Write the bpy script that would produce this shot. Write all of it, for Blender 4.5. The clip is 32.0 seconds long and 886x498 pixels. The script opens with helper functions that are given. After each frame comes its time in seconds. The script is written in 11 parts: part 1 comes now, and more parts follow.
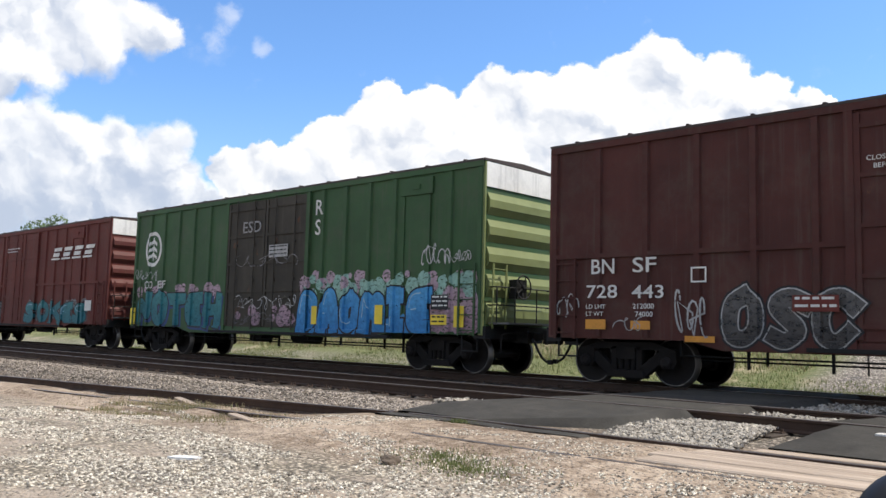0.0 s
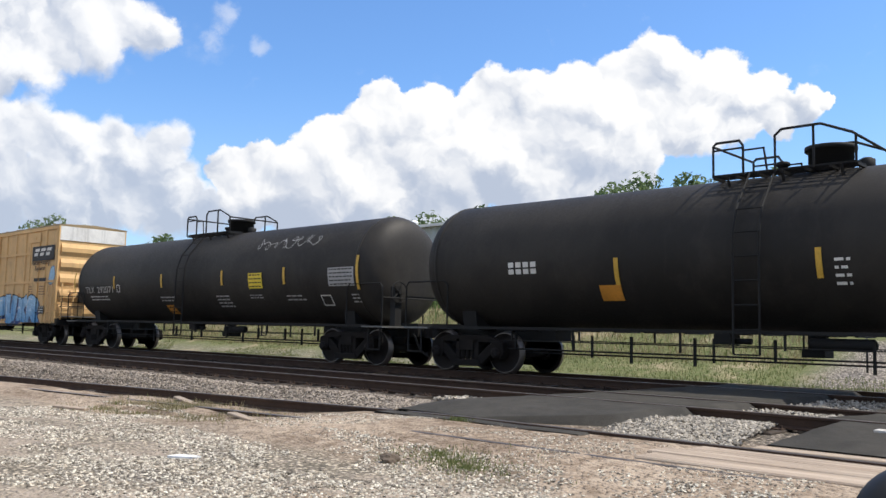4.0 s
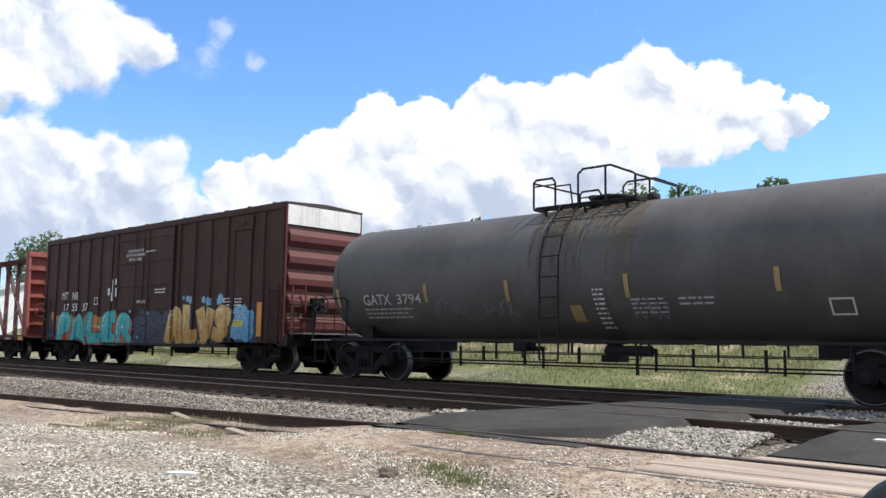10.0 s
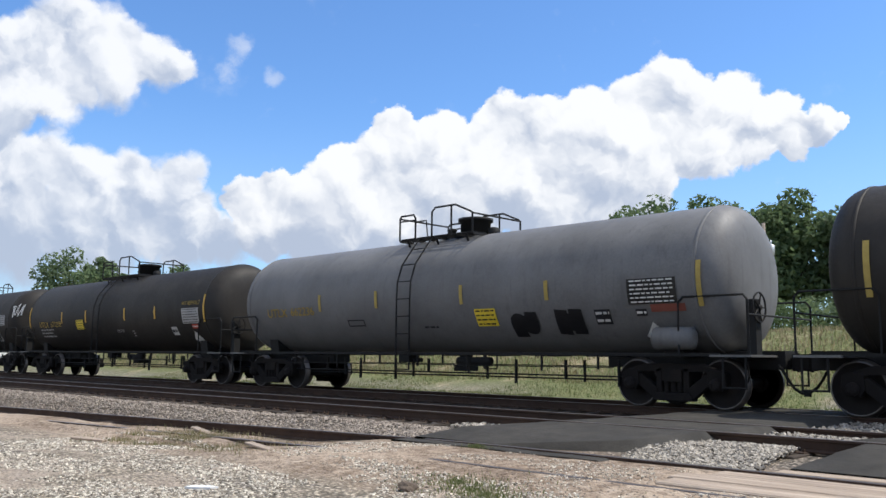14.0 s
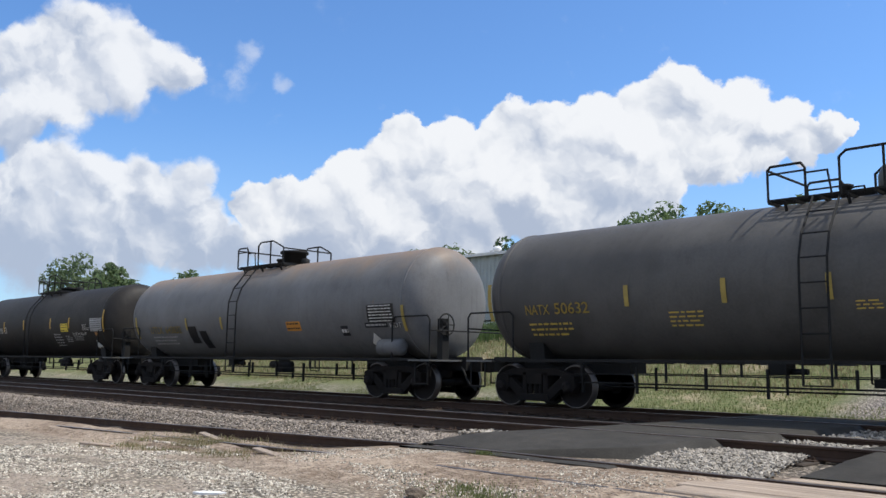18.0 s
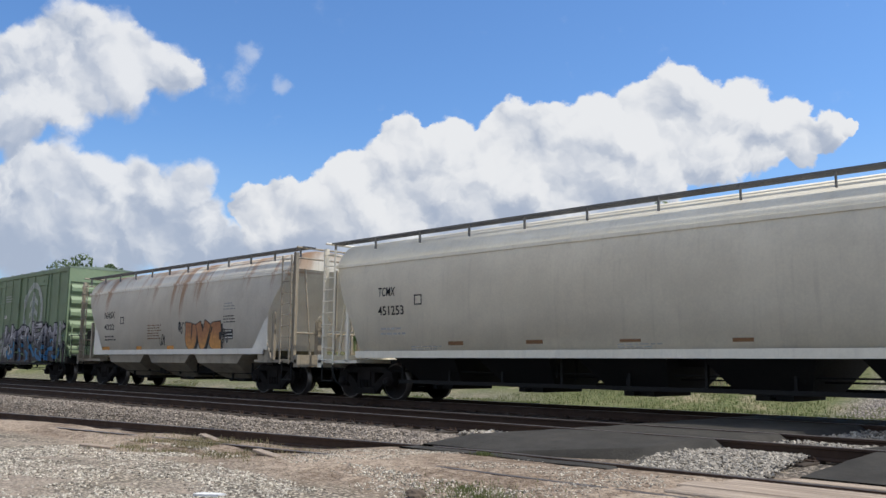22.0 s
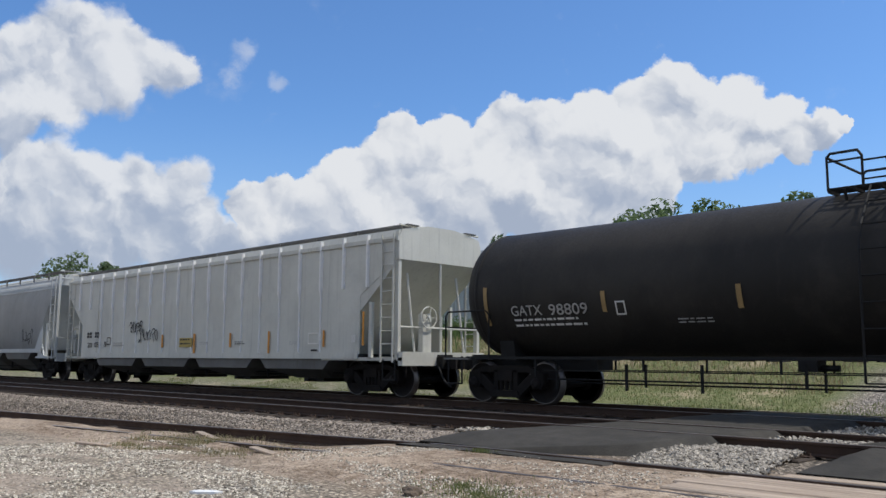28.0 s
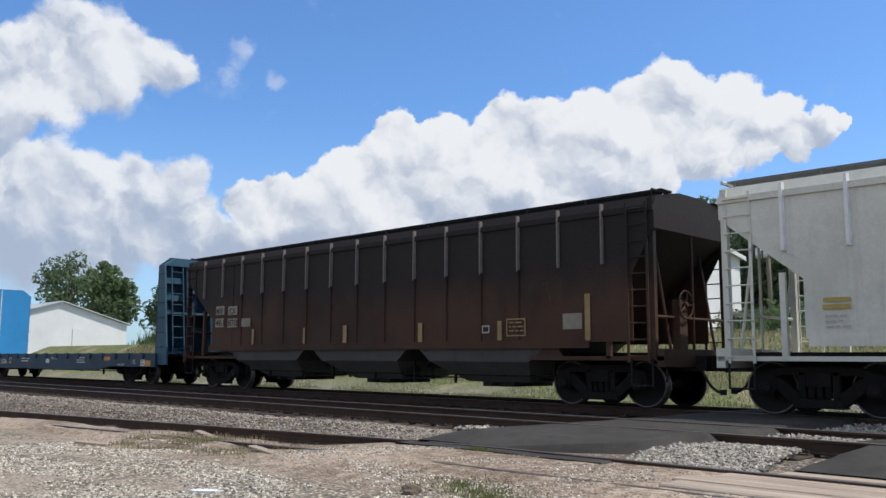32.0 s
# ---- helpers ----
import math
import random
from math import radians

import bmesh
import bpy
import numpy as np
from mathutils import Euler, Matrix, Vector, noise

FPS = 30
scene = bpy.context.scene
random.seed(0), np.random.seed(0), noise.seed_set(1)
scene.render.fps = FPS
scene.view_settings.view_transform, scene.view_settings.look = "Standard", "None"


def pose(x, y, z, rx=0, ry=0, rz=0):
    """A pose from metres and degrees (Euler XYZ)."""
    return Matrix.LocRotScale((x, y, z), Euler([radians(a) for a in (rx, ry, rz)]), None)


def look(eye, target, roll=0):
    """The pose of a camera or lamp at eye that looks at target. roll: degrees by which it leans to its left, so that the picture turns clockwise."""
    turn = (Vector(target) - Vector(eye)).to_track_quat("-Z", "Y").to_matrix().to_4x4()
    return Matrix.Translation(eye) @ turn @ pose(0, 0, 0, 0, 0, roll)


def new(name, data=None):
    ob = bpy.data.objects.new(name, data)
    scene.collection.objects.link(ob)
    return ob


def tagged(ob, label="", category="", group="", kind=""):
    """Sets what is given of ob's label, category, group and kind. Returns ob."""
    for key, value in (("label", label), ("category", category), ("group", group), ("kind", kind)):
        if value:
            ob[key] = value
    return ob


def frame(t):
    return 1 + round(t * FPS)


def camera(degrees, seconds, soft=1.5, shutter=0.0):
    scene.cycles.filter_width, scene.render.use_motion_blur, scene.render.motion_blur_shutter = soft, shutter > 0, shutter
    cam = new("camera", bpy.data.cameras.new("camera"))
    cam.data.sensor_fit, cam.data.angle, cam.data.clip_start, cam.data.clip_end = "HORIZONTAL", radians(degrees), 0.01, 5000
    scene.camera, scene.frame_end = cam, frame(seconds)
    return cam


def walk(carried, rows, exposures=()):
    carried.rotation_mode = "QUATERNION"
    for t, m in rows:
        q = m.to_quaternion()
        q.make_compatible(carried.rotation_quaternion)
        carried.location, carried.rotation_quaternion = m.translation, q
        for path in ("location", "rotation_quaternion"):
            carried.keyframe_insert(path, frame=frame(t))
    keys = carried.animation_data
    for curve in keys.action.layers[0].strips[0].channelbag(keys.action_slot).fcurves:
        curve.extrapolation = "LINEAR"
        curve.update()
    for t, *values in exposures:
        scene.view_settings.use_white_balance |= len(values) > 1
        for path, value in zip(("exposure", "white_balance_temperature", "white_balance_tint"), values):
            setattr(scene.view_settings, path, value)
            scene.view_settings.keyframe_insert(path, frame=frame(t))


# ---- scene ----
# ---- camera -------------------------------------------------------------
cam = camera(54.8, 32.0, soft=1.5, shutter=0.0)
EYE = (0.0, 0.0, 0.917)


def aim(yaw, pitch, roll):
    """A pose at the eye: yaw to the left of +Y, pitch up and lean to the left, in degrees."""
    a, b = radians(yaw), radians(pitch)
    way = Vector((-math.sin(a) * math.cos(b), math.cos(a) * math.cos(b), math.sin(b)))
    return look(EYE, Vector(EYE) + way, roll)


walk(cam, [
    (0, aim(43.14, 5.58, 1.48)),    (0.5, aim(43.14, 5.52, 1.47)),    (1, aim(43.14, 5.45, 1.45)),
    (1.5, aim(43.14, 5.40, 1.42)),    (2, aim(43.13, 5.37, 1.38)),    (2.5, aim(43.13, 5.38, 1.36)),
    (3, aim(43.10, 5.44, 1.35)),    (3.5, aim(43.07, 5.44, 1.28)),    (5.5, aim(43.02, 5.48, 1.22)),
    (6, aim(43.04, 5.52, 1.17)),    (6.5, aim(43.04, 5.63, 1.11)),    (7, aim(43.01, 5.80, 1.04)),
    (7.5, aim(43.00, 5.89, 0.98)),    (8, aim(42.97, 5.96, 0.92)),    (8.5, aim(42.89, 6.03, 0.86)),
    (9, aim(42.84, 6.13, 0.82)),    (9.5, aim(42.81, 6.22, 0.77)),    (10, aim(42.84, 6.33, 0.72)),
    (10.5, aim(43.19, 6.50, 0.66)),    (11, aim(43.50, 6.63, 0.57)),    (11.5, aim(43.70, 6.76, 0.53)),
    (12, aim(43.83, 6.90, 0.54)),    (12.5, aim(43.93, 7.01, 0.55)),    (13, aim(44.01, 7.08, 0.54)),
    (13.5, aim(44.05, 7.14, 0.52)),    (14, aim(44.08, 7.20, 0.50)),    (14.5, aim(44.10, 7.26, 0.50)),
    (16.5, aim(44.55, 7.51, 0.45)),    (17, aim(44.57, 7.53, 0.49)),    (17.5, aim(44.61, 7.57, 0.59)),
    (18, aim(44.63, 7.61, 0.67)),    (18.5, aim(44.63, 7.65, 0.69)),    (19, aim(44.64, 7.65, 0.67)),
    (19.5, aim(44.63, 7.65, 0.65)),    (20, aim(44.65, 7.65, 0.65)),    (20.5, aim(44.63, 7.65, 0.62)),
    (21, aim(44.63, 7.66, 0.56)),    (21.5, aim(44.61, 7.67, 0.54)),    (22, aim(44.61, 7.67, 0.53)),
    (22.5, aim(44.61, 7.67, 0.48)),    (23, aim(44.60, 7.63, 0.40)),    (23.5, aim(44.60, 7.59, 0.35)),
    (24, aim(44.57, 7.58, 0.31)),    (24.5, aim(44.55, 7.57, 0.29)),    (25, aim(44.54, 7.56, 0.25)),
    (25.5, aim(44.51, 7.56, 0.19)),    (27.5, aim(44.39, 7.49, 0.41)),    (28, aim(44.35, 7.48, 0.41)),
    (28.5, aim(44.29, 7.48, 0.37)),    (29, aim(44.24, 7.53, 0.33)),    (29.5, aim(44.26, 7.58, 0.29)),
    (30, aim(44.26, 7.60, 0.24)),    (30.5, aim(44.28, 7.54, 0.20)),    (31, aim(44.26, 7.45, 0.21)),
    (31.5, aim(44.26, 7.42, 0.24)),    (32, aim(44.26, 7.38, 0.28)),
], exposures=[(0, 0.14, 6520, 10), (1, 0.18, 6540, 10), (2, 0.12, 6520, 10), (3, 0.06, 6500, 10), (6, 0.0, 6480, 10), (8, -0.06, 6450, 10), (9, -0.05, 6420, 10), (10, 0.2, 6350, 10), (11, 0.02, 6300, 10), (12, -0.07, 6280, 10), (14, -0.02, 6280, 10), (17, -0.1, 6300, 10), (18, -0.15, 6250, 10),
              (19, -0.27, 6250, 10), (20, 0.08, 6280, 10), (21, -0.05, 6320, 10), (22, -0.3, 6300, 10), (23, -0.5, 6250, 10), (24, -0.3, 6220, 10), (25, -0.2, 6220, 10), (28, -0.38, 6220, 10), (29, -0.38, 6220, 10), (30, -0.12, 6200, 10), (31, -0.3, 6200, 10), (32, -0.24, 6200, 10)])

# ---- world and sun --------------------------------------------------------
SUN_EL, SUN_AZ = 58.0, 42.0          # elevation; azimuth from +X towards +Y
sun_way = Vector((math.cos(radians(SUN_EL)) * math.cos(radians(SUN_AZ)), math.cos(radians(SUN_EL)) * math.sin(radians(SUN_AZ)), math.sin(radians(SUN_EL))))
sun = new("sun", bpy.data.lights.new("sun", "SUN"))
sun.data.energy, sun.data.angle, sun.data.color = 5.0, radians(0.55), (1.0, 0.93, 0.82)
sun.matrix_world = look((0, 0, 60), Vector((0, 0, 60)) - sun_way)


class Net:
    """Short-hand for building a node tree."""

    def __init__(self, tree):
        self.tree = tree

    def node(self, kind, **props):
        n = self.tree.nodes.new(kind)
        for k, v in props.items():
            if k == "operation":
                n.operation = v
            elif k == "data_type":
                n.data_type = v
            elif k == "blend_type":
                n.blend_type = v
        return n

    def put(self, socket, value):
        if isinstance(value, bpy.types.NodeSocket):
            self.tree.links.new(value, socket)
        else:
            socket.default_value = value

    def math(self, op, a, b=0.0, c=0.0, clamp=False):
        n = self.node("ShaderNodeMath", operation=op)
        n.use_clamp = clamp
        for s, v in zip(n.inputs, (a, b, c)):
            self.put(s, v)
        return n.outputs[0]

    def vec(self, op, a, b=(0, 0, 0), c=(0, 0, 0)):
        n = self.node("ShaderNodeVectorMath", operation=op)
        for s, v in zip(n.inputs, (a, b, c)):
            self.put(s, v)
        return n.outputs["Value"] if op in ("DOT_PRODUCT", "LENGTH") else n.outputs["Vector"]

    def noise(self, vector, scale, detail=4.0, rough=0.55, distortion=0.0, colour=False):
        n = self.node("ShaderNodeTexNoise")
        self.put(n.inputs["Vector"], vector)
        for k, v in (("Scale", scale), ("Detail", detail), ("Roughness", rough), ("Distortion", distortion)):
            n.inputs[k].default_value = v
        return n.outputs["Color" if colour else "Fac"]

    def ramp(self, fac, lo, hi, a=0.0, b=1.0, smooth=True):
        n = self.node("ShaderNodeMapRange")
        n.interpolation_type = "SMOOTHSTEP" if smooth else "LINEAR"
        self.put(n.inputs["Value"], fac)
        for k, v in (("From Min", lo), ("From Max", hi), ("To Min", a), ("To Max", b)):
            self.put(n.inputs[k], v)
        return n.outputs["Result"]

    def mix(self, fac, a, b, blend="MIX"):
        n = self.node("ShaderNodeMix", data_type="RGBA", blend_type=blend)
        self.put(n.inputs[0], fac)
        for s, v in ((n.inputs[6], a), (n.inputs[7], b)):
            self.put(s, (*v, 1.0) if isinstance(v, tuple) and len(v) == 3 else v)
        return n.outputs[2]

    def mapped(self, vector, scale):
        return self.vec("MULTIPLY", vector, scale)


def sky():
    """Blue sky with sun-lit cumulus: puffs in a tangent plane round the view's middle, loose clouds elsewhere."""
    world = bpy.data.worlds.new("sky")
    scene.world = world
    world.use_nodes = True
    net = Net(world.node_tree)
    net.tree.nodes.clear()
    out, back = net.node("ShaderNodeOutputWorld"), net.node("ShaderNodeBackground")
    blue = net.node("ShaderNodeTexSky")
    blue.sky_type, blue.sun_disc = "NISHITA", False
    blue.sun_elevation, blue.sun_rotation = radians(SUN_EL), radians(90 - SUN_AZ)
    blue.air_density, blue.dust_density, blue.ozone_density = 1.0, 0.6, 1.4
    way = net.node("ShaderNodeTexCoord").outputs["Generated"]
    a, b = radians(44.6), radians(7.66)
    ahead = Vector((-math.sin(a) * math.cos(b), math.cos(a) * math.cos(b), math.sin(b)))
    lean = radians(0.6)
    right = Vector((math.cos(a), math.sin(a), 0))
    above = right.cross(ahead)
    right, above = right * math.cos(lean) + above * math.sin(lean), above * math.cos(lean) - right * math.sin(lean)
    depth = net.math("MAXIMUM", net.vec("DOT_PRODUCT", way, tuple(ahead)), 0.05)
    u = net.math("DIVIDE", net.vec("DOT_PRODUCT", way, tuple(right)), depth)
    v = net.math("DIVIDE", net.vec("DOT_PRODUCT", way, tuple(above)), depth)
    plane = net.node("ShaderNodeCombineXYZ")
    net.put(plane.inputs[0], u)
    net.put(plane.inputs[1], v)
    flat = plane.outputs[0]
    # ragged, billowing edges at three sizes
    def ragged(size, amount, detail):
        n = net.noise(flat, size, detail, 0.6, 0.0, True)
        return net.vec("MULTIPLY", net.vec("SUBTRACT", n, (0.5, 0.5, 0.5)), (amount, amount, 0))
    bent = net.vec("ADD", net.vec("ADD", flat, ragged(14.0, 0.032, 3.0)), ragged(50.0, 0.022, 5.0))
    # puffs: (x, y, radius) in hundredths of a picture unit, cloud by cloud
    heap = [(1195, 160, 50), (1240, 190, 50), (1140, 195, 50), (1320, 195, 50), (1270, 225, 60), (1400, 215, 42), (1465, 232, 36), (1505, 226, 14), (1050, 218, 50), (975, 218, 42),
            (915, 218, 46), (880, 240, 36), (960, 280, 80), (1060, 285, 80), (1160, 275, 80), (1260, 275, 60), (1340, 255, 52), (1420, 262, 30)]
    rise = [(710, 242, 36), (745, 275, 44), (800, 250, 40), (845, 275, 40), (690, 295, 54), (620, 312, 42), (600, 350, 56), (760, 335, 76), (860, 345, 76), (960, 355, 80),
            (1060, 355, 70), (1140, 345, 66), (500, 348, 32), (548, 362, 38), (450, 362, 38), (480, 405, 60), (590, 415, 76), (700, 405, 80), (820, 410, 70)]
    loft = [(130, 45, 58), (190, 70, 64), (240, 100, 60), (300, 120, 50), (335, 128, 28), (60, 90, 58), (5, 100, 52), (100, 135, 76), (200, 145, 62), (50, 175, 66), (125, 195, 52), (20, 225, 52)]
    bank = [(110, 292, 48), (55, 312, 54), (170, 312, 48), (240, 312, 42), (350, 312, 36), (300, 335, 50), (25, 355, 64), (150, 375, 80), (260, 385, 70), (360, 375, 44), (50, 440, 84), (190, 450, 84), (330, 440, 60), (420, 440, 50)]
    wisp = [(440, 102, 30), (415, 142, 26), (497, 147, 20)]

    def field(puffs, strength=1.0):
        total, lift = None, None
        for x, y, r in puffs:
            cx, cy, rr = (x - 784) / 1513.3, (441 - y) / 1513.3, r * 1.18 / 1513.3
            d = net.vec("MULTIPLY_ADD", bent, (1 / rr, 1 / rr, 0), (-cx / rr, -cy / rr, 0))
            w = net.math("SUBTRACT", 1.0, net.vec("DOT_PRODUCT", d, d), clamp=True)
            up = net.math("MULTIPLY", w, net.vec("DOT_PRODUCT", d, (0.5, 0.85, 0)))
            total = w if total is None else net.math("ADD", total, w)
            lift = up if lift is None else net.math("ADD", lift, up)
        return total, lift

    total, lift = None, None
    for puffs in (heap, rise):
        w, up = field(puffs)
        total = w if total is None else net.math("ADD", total, w)
        lift = up if lift is None else net.math("ADD", lift, up)
    aside, side_lift = None, None
    for puffs in (loft, bank):
        w, up = field(puffs)
        aside = w if aside is None else net.math("ADD", aside, w)
        side_lift = up if side_lift is None else net.math("ADD", side_lift, up)
    thin, _ = field(wisp)
    front = net.ramp(net.vec("DOT_PRODUCT", way, tuple(ahead)), 0.62, 0.72)
    grain = net.noise(flat, 22.0, 6.0, 0.62)
    soft_edge = net.ramp(net.math("MULTIPLY_ADD", grain, 0.5, net.math("SUBTRACT", total, 0.25)), 0.06, 0.36)
    hazy = net.noise(flat, 9.0, 7.0, 0.6)
    side_edge = net.ramp(net.math("MULTIPLY_ADD", hazy, 1.5, net.math("SUBTRACT", aside, 0.98)), -0.10, 0.62, 0.0, 0.96)
    soft_edge = net.math("MAXIMUM", soft_edge, side_edge)
    total, lift = net.math("ADD", total, aside), net.math("ADD", lift, side_lift)
    faint = net.math("MULTIPLY", net.ramp(net.math("MULTIPLY", thin, net.noise(flat, 26.0, 7.0, 0.7)), 0.12, 0.62), 0.42)
    inside = net.math("MULTIPLY", net.math("MAXIMUM", soft_edge, faint), front)
    # loose clouds over the rest of the dome
    dome = net.noise(net.vec("MULTIPLY", way, (1, 1, 2.2)), 2.4, 7.0, 0.6)
    loose = net.math("MULTIPLY", net.ramp(dome, 0.44, 0.56), net.math("SUBTRACT", 1.0, front))
    cover = net.math("MAXIMUM", inside, loose)
    # light on the puffs: bright tops, grey undersides
    bright = net.math("DIVIDE", lift, net.math("MAXIMUM", total, 0.15))
    billow = net.math("SUBTRACT", net.noise(bent, 11.0, 4.0, 0.52, 0.3), 0.5)
    above = net.math("SUBTRACT", net.noise(net.vec("ADD", bent, (0.012, 0.02, 0)), 11.0, 4.0, 0.52, 0.3), 0.5)
    relief = net.math("MULTIPLY", net.math("SUBTRACT", billow, above), 3.2)
    bright = net.math("ADD", net.math("MULTIPLY", bright, 0.8), net.math("ADD", relief, net.math("MULTIPLY", billow, 0.9)))
    low = net.ramp(v, -0.02, 0.17)
    # the clouds to the left stand against the light and show their grey sides
    dull = net.ramp(u, -0.36, -0.10, -0.18, 0.0)
    shade = net.ramp(net.math("ADD", net.math("ADD", bright, dull), net.math("MULTIPLY", low, 0.5)), -0.55, 0.75, 0.0, 1.0)
    shade = net.math("MAXIMUM", shade, net.math("MULTIPLY", net.math("SUBTRACT", 1.0, front), 0.30))
    cloud = net.mix(shade, (3.3, 3.75, 4.6), (6.75, 6.75, 6.75))
    tint = net.mix(1.0, blue.outputs[0], (0.75, 1.03, 1.34), "MULTIPLY")
    haze = net.ramp(net.vec("DOT_PRODUCT", way, (0, 0, 1)), -0.02, 0.30, 0.45, 0.0)
    tint = net.mix(haze, tint, (3.9, 4.9, 6.0))
    net.put(back.inputs[0], net.mix(cover, tint, cloud))
    back.inputs[1].default_value = 0.15
    net.tree.links.new(back.outputs[0], out.inputs[0])


sky()

# ---- materials -------------------------------------------------------------
MATS = {}


def surface(name, colour, rough=0.6, metal=0.0, vary=0.25, grain=9.0, rust=0.0, dirt=0.15, streak=0.0, bump=0.02, rust_colour=(0.13, 0.05, 0.022), dirt_colour=(0.10, 0.085, 0.065), scale=(1, 1, 1), spec=0.3, each=0.0, stain=None, runs=None, smoke=None):
    """Painted metal, wood or stone: a base colour that varies at two scales, with dust, streaks and rust patches."""
    if name in MATS:
        return MATS[name]
    m = bpy.data.materials.new(name)
    MATS[name] = m
    m.use_nodes = True
    net = Net(m.node_tree)
    b = net.tree.nodes["Principled BSDF"]
    co = net.node("ShaderNodeTexCoord").outputs["Object"]
    info = net.node("ShaderNodeObjectInfo")
    co = net.vec("ADD", co, net.vec("MULTIPLY", net.vec("ADD", info.outputs["Location"], (0.37, 0.11, 0.0)), (0.0, 0.0, 0.0)))
    co = net.vec("MULTIPLY", co, scale)
    fine, broad = net.noise(co, grain * 4, 5.0, 0.6), net.noise(co, grain * 0.12, 4.0, 0.6)
    tone = net.math("ADD", net.math("MULTIPLY", fine, 0.5), broad)
    tone = net.ramp(tone, 0.45, 1.05, 1.0 - vary, 1.0 + vary * 0.6)
    if each:
        tone = net.math("MULTIPLY", tone, net.ramp(info.outputs["Random"], 0, 1, 1 - each, 1 + each, False))
    base = net.mix(1.0, colour, tone, "MULTIPLY")
    if streak:
        s = net.noise(net.vec("MULTIPLY", co, (7.0, 7.0, 0.35)), 1.0, 5.0, 0.65)
        base = net.mix(net.math("MULTIPLY", net.ramp(s, 0.52, 0.72), streak), base, dirt_colour)
    if dirt:
        d = net.noise(co, 1.1, 7.0, 0.68)
        base = net.mix(net.math("MULTIPLY", net.ramp(d, 0.45, 0.75), dirt), base, dirt_colour)
    if smoke:
        # broad sooty or dusty clouds: (colour, amount)
        c = net.noise(net.vec("MULTIPLY", co, (0.42, 0.3, 0.30)), 1.0, 5.0, 0.55, 0.6)
        base = net.mix(net.math("MULTIPLY", net.ramp(c, 0.44, 0.62), smoke[1]), base, smoke[0])
    if stain:
        # soot or rust that has settled on one band of the height: (from z, to z, colour, amount)
        sep = net.node("ShaderNodeSeparateXYZ")
        net.put(sep.inputs[0], net.node("ShaderNodeTexCoord").outputs["Object"])
        level = net.math("ADD", sep.outputs[2], net.math("MULTIPLY", net.math("SUBTRACT", net.noise(net.vec("MULTIPLY", co, (1.0, 1.0, 0.5)), 0.9, 7.0, 0.65), 0.5), 1.5))
        base = net.mix(net.math("MULTIPLY", net.ramp(level, stain[0], stain[1]), stain[3]), base, stain[2])
    if runs:
        # stains that have run down from a seam: (from z, to z, colour, amount)
        sep = net.node("ShaderNodeSeparateXYZ")
        net.put(sep.inputs[0], net.node("ShaderNodeTexCoord").outputs["Object"])
        thread = net.math("ADD", net.math("MULTIPLY", net.noise(net.vec("MULTIPLY", co, (1.9, 0.2, 0.04)), 1.0, 2.0, 0.5), 0.72), net.math("MULTIPLY", net.noise(net.vec("MULTIPLY", co, (16.0, 0.5, 0.12)), 1.0, 5.0, 0.65), 0.42))
        reach = net.ramp(sep.outputs[2], runs[0], runs[1], 0.78, 0.57)
        streaks = net.math("MULTIPLY", net.ramp(net.math("SUBTRACT", thread, reach), 0.0, 0.12), runs[3])
        base = net.mix(streaks, base, runs[2])
    roughness = net.ramp(fine, 0.2, 0.8, max(0.05, rough - 0.1), min(1.0, rough + 0.12))
    if rust:
        r = net.noise(net.vec("MULTIPLY", co, (1.0, 1.0, 0.45)), 2.3, 9.0, 0.72, 0.3)
        mask = net.ramp(r, 0.70 - 0.35 * rust, 0.76 - 0.30 * rust)
        base = net.mix(mask, base, rust_colour)
        roughness = net.math("MAXIMUM", roughness, net.math("MULTIPLY", mask, 0.9))
    net.put(b.inputs["Base Color"], base)
    net.put(b.inputs["Roughness"], roughness)
    b.inputs["Metallic"].default_value = metal
    b.inputs["Specular IOR Level"].default_value = spec
    if bump:
        n = net.node("ShaderNodeBump")
        n.inputs["Strength"].default_value, n.inputs["Distance"].default_value = 0.5, bump
        net.put(n.inputs["Height"], net.math("ADD", net.math("MULTIPLY", fine, 0.3), net.noise(co, grain, 3.0)))
        net.put(b.inputs["Normal"], n.outputs[0])
    return m


def plain(name, colour, rough=0.55, metal=0.0, vary=0.2, **more):
    return surface(name, colour, rough, metal, vary, bump=0.0, dirt=more.pop("dirt", 0.12), **more)


# ---- mesh helpers ------------------------------------------------------------
def box(bm, x0, x1, y0, y1, z0, z1):
    v = [bm.verts.new((x, y, z)) for x in (x0, x1) for y in (y0, y1) for z in (z0, z1)]
    for q in ((0, 1, 3, 2), (4, 6, 7, 5), (0, 4, 5, 1), (2, 3, 7, 6), (0, 2, 6, 4), (1, 5, 7, 3)):
        bm.faces.new([v[i] for i in q])
    return bm


def rod(bm, a, b, r, n=8, r2=None, caps=True):
    """A round bar from a to b."""
    a, b = Vector(a), Vector(b)
    way = (b - a).normalized()
    side = way.orthogonal().normalized()
    up = way.cross(side)
    rings = []
    for p, rr in ((a, r), (b, r if r2 is None else r2)):
        rings.append([bm.verts.new(p + (side * math.cos(2 * math.pi * i / n) + up * math.sin(2 * math.pi * i / n)) * rr) for i in range(n)])
    for i in range(n):
        j = (i + 1) % n
        f = bm.faces.new((rings[0][i], rings[0][j], rings[1][j], rings[1][i]))
        f.smooth = n > 6
    if caps:
        bm.faces.new(rings[0][::-1])
        bm.faces.new(rings[1])
    return bm


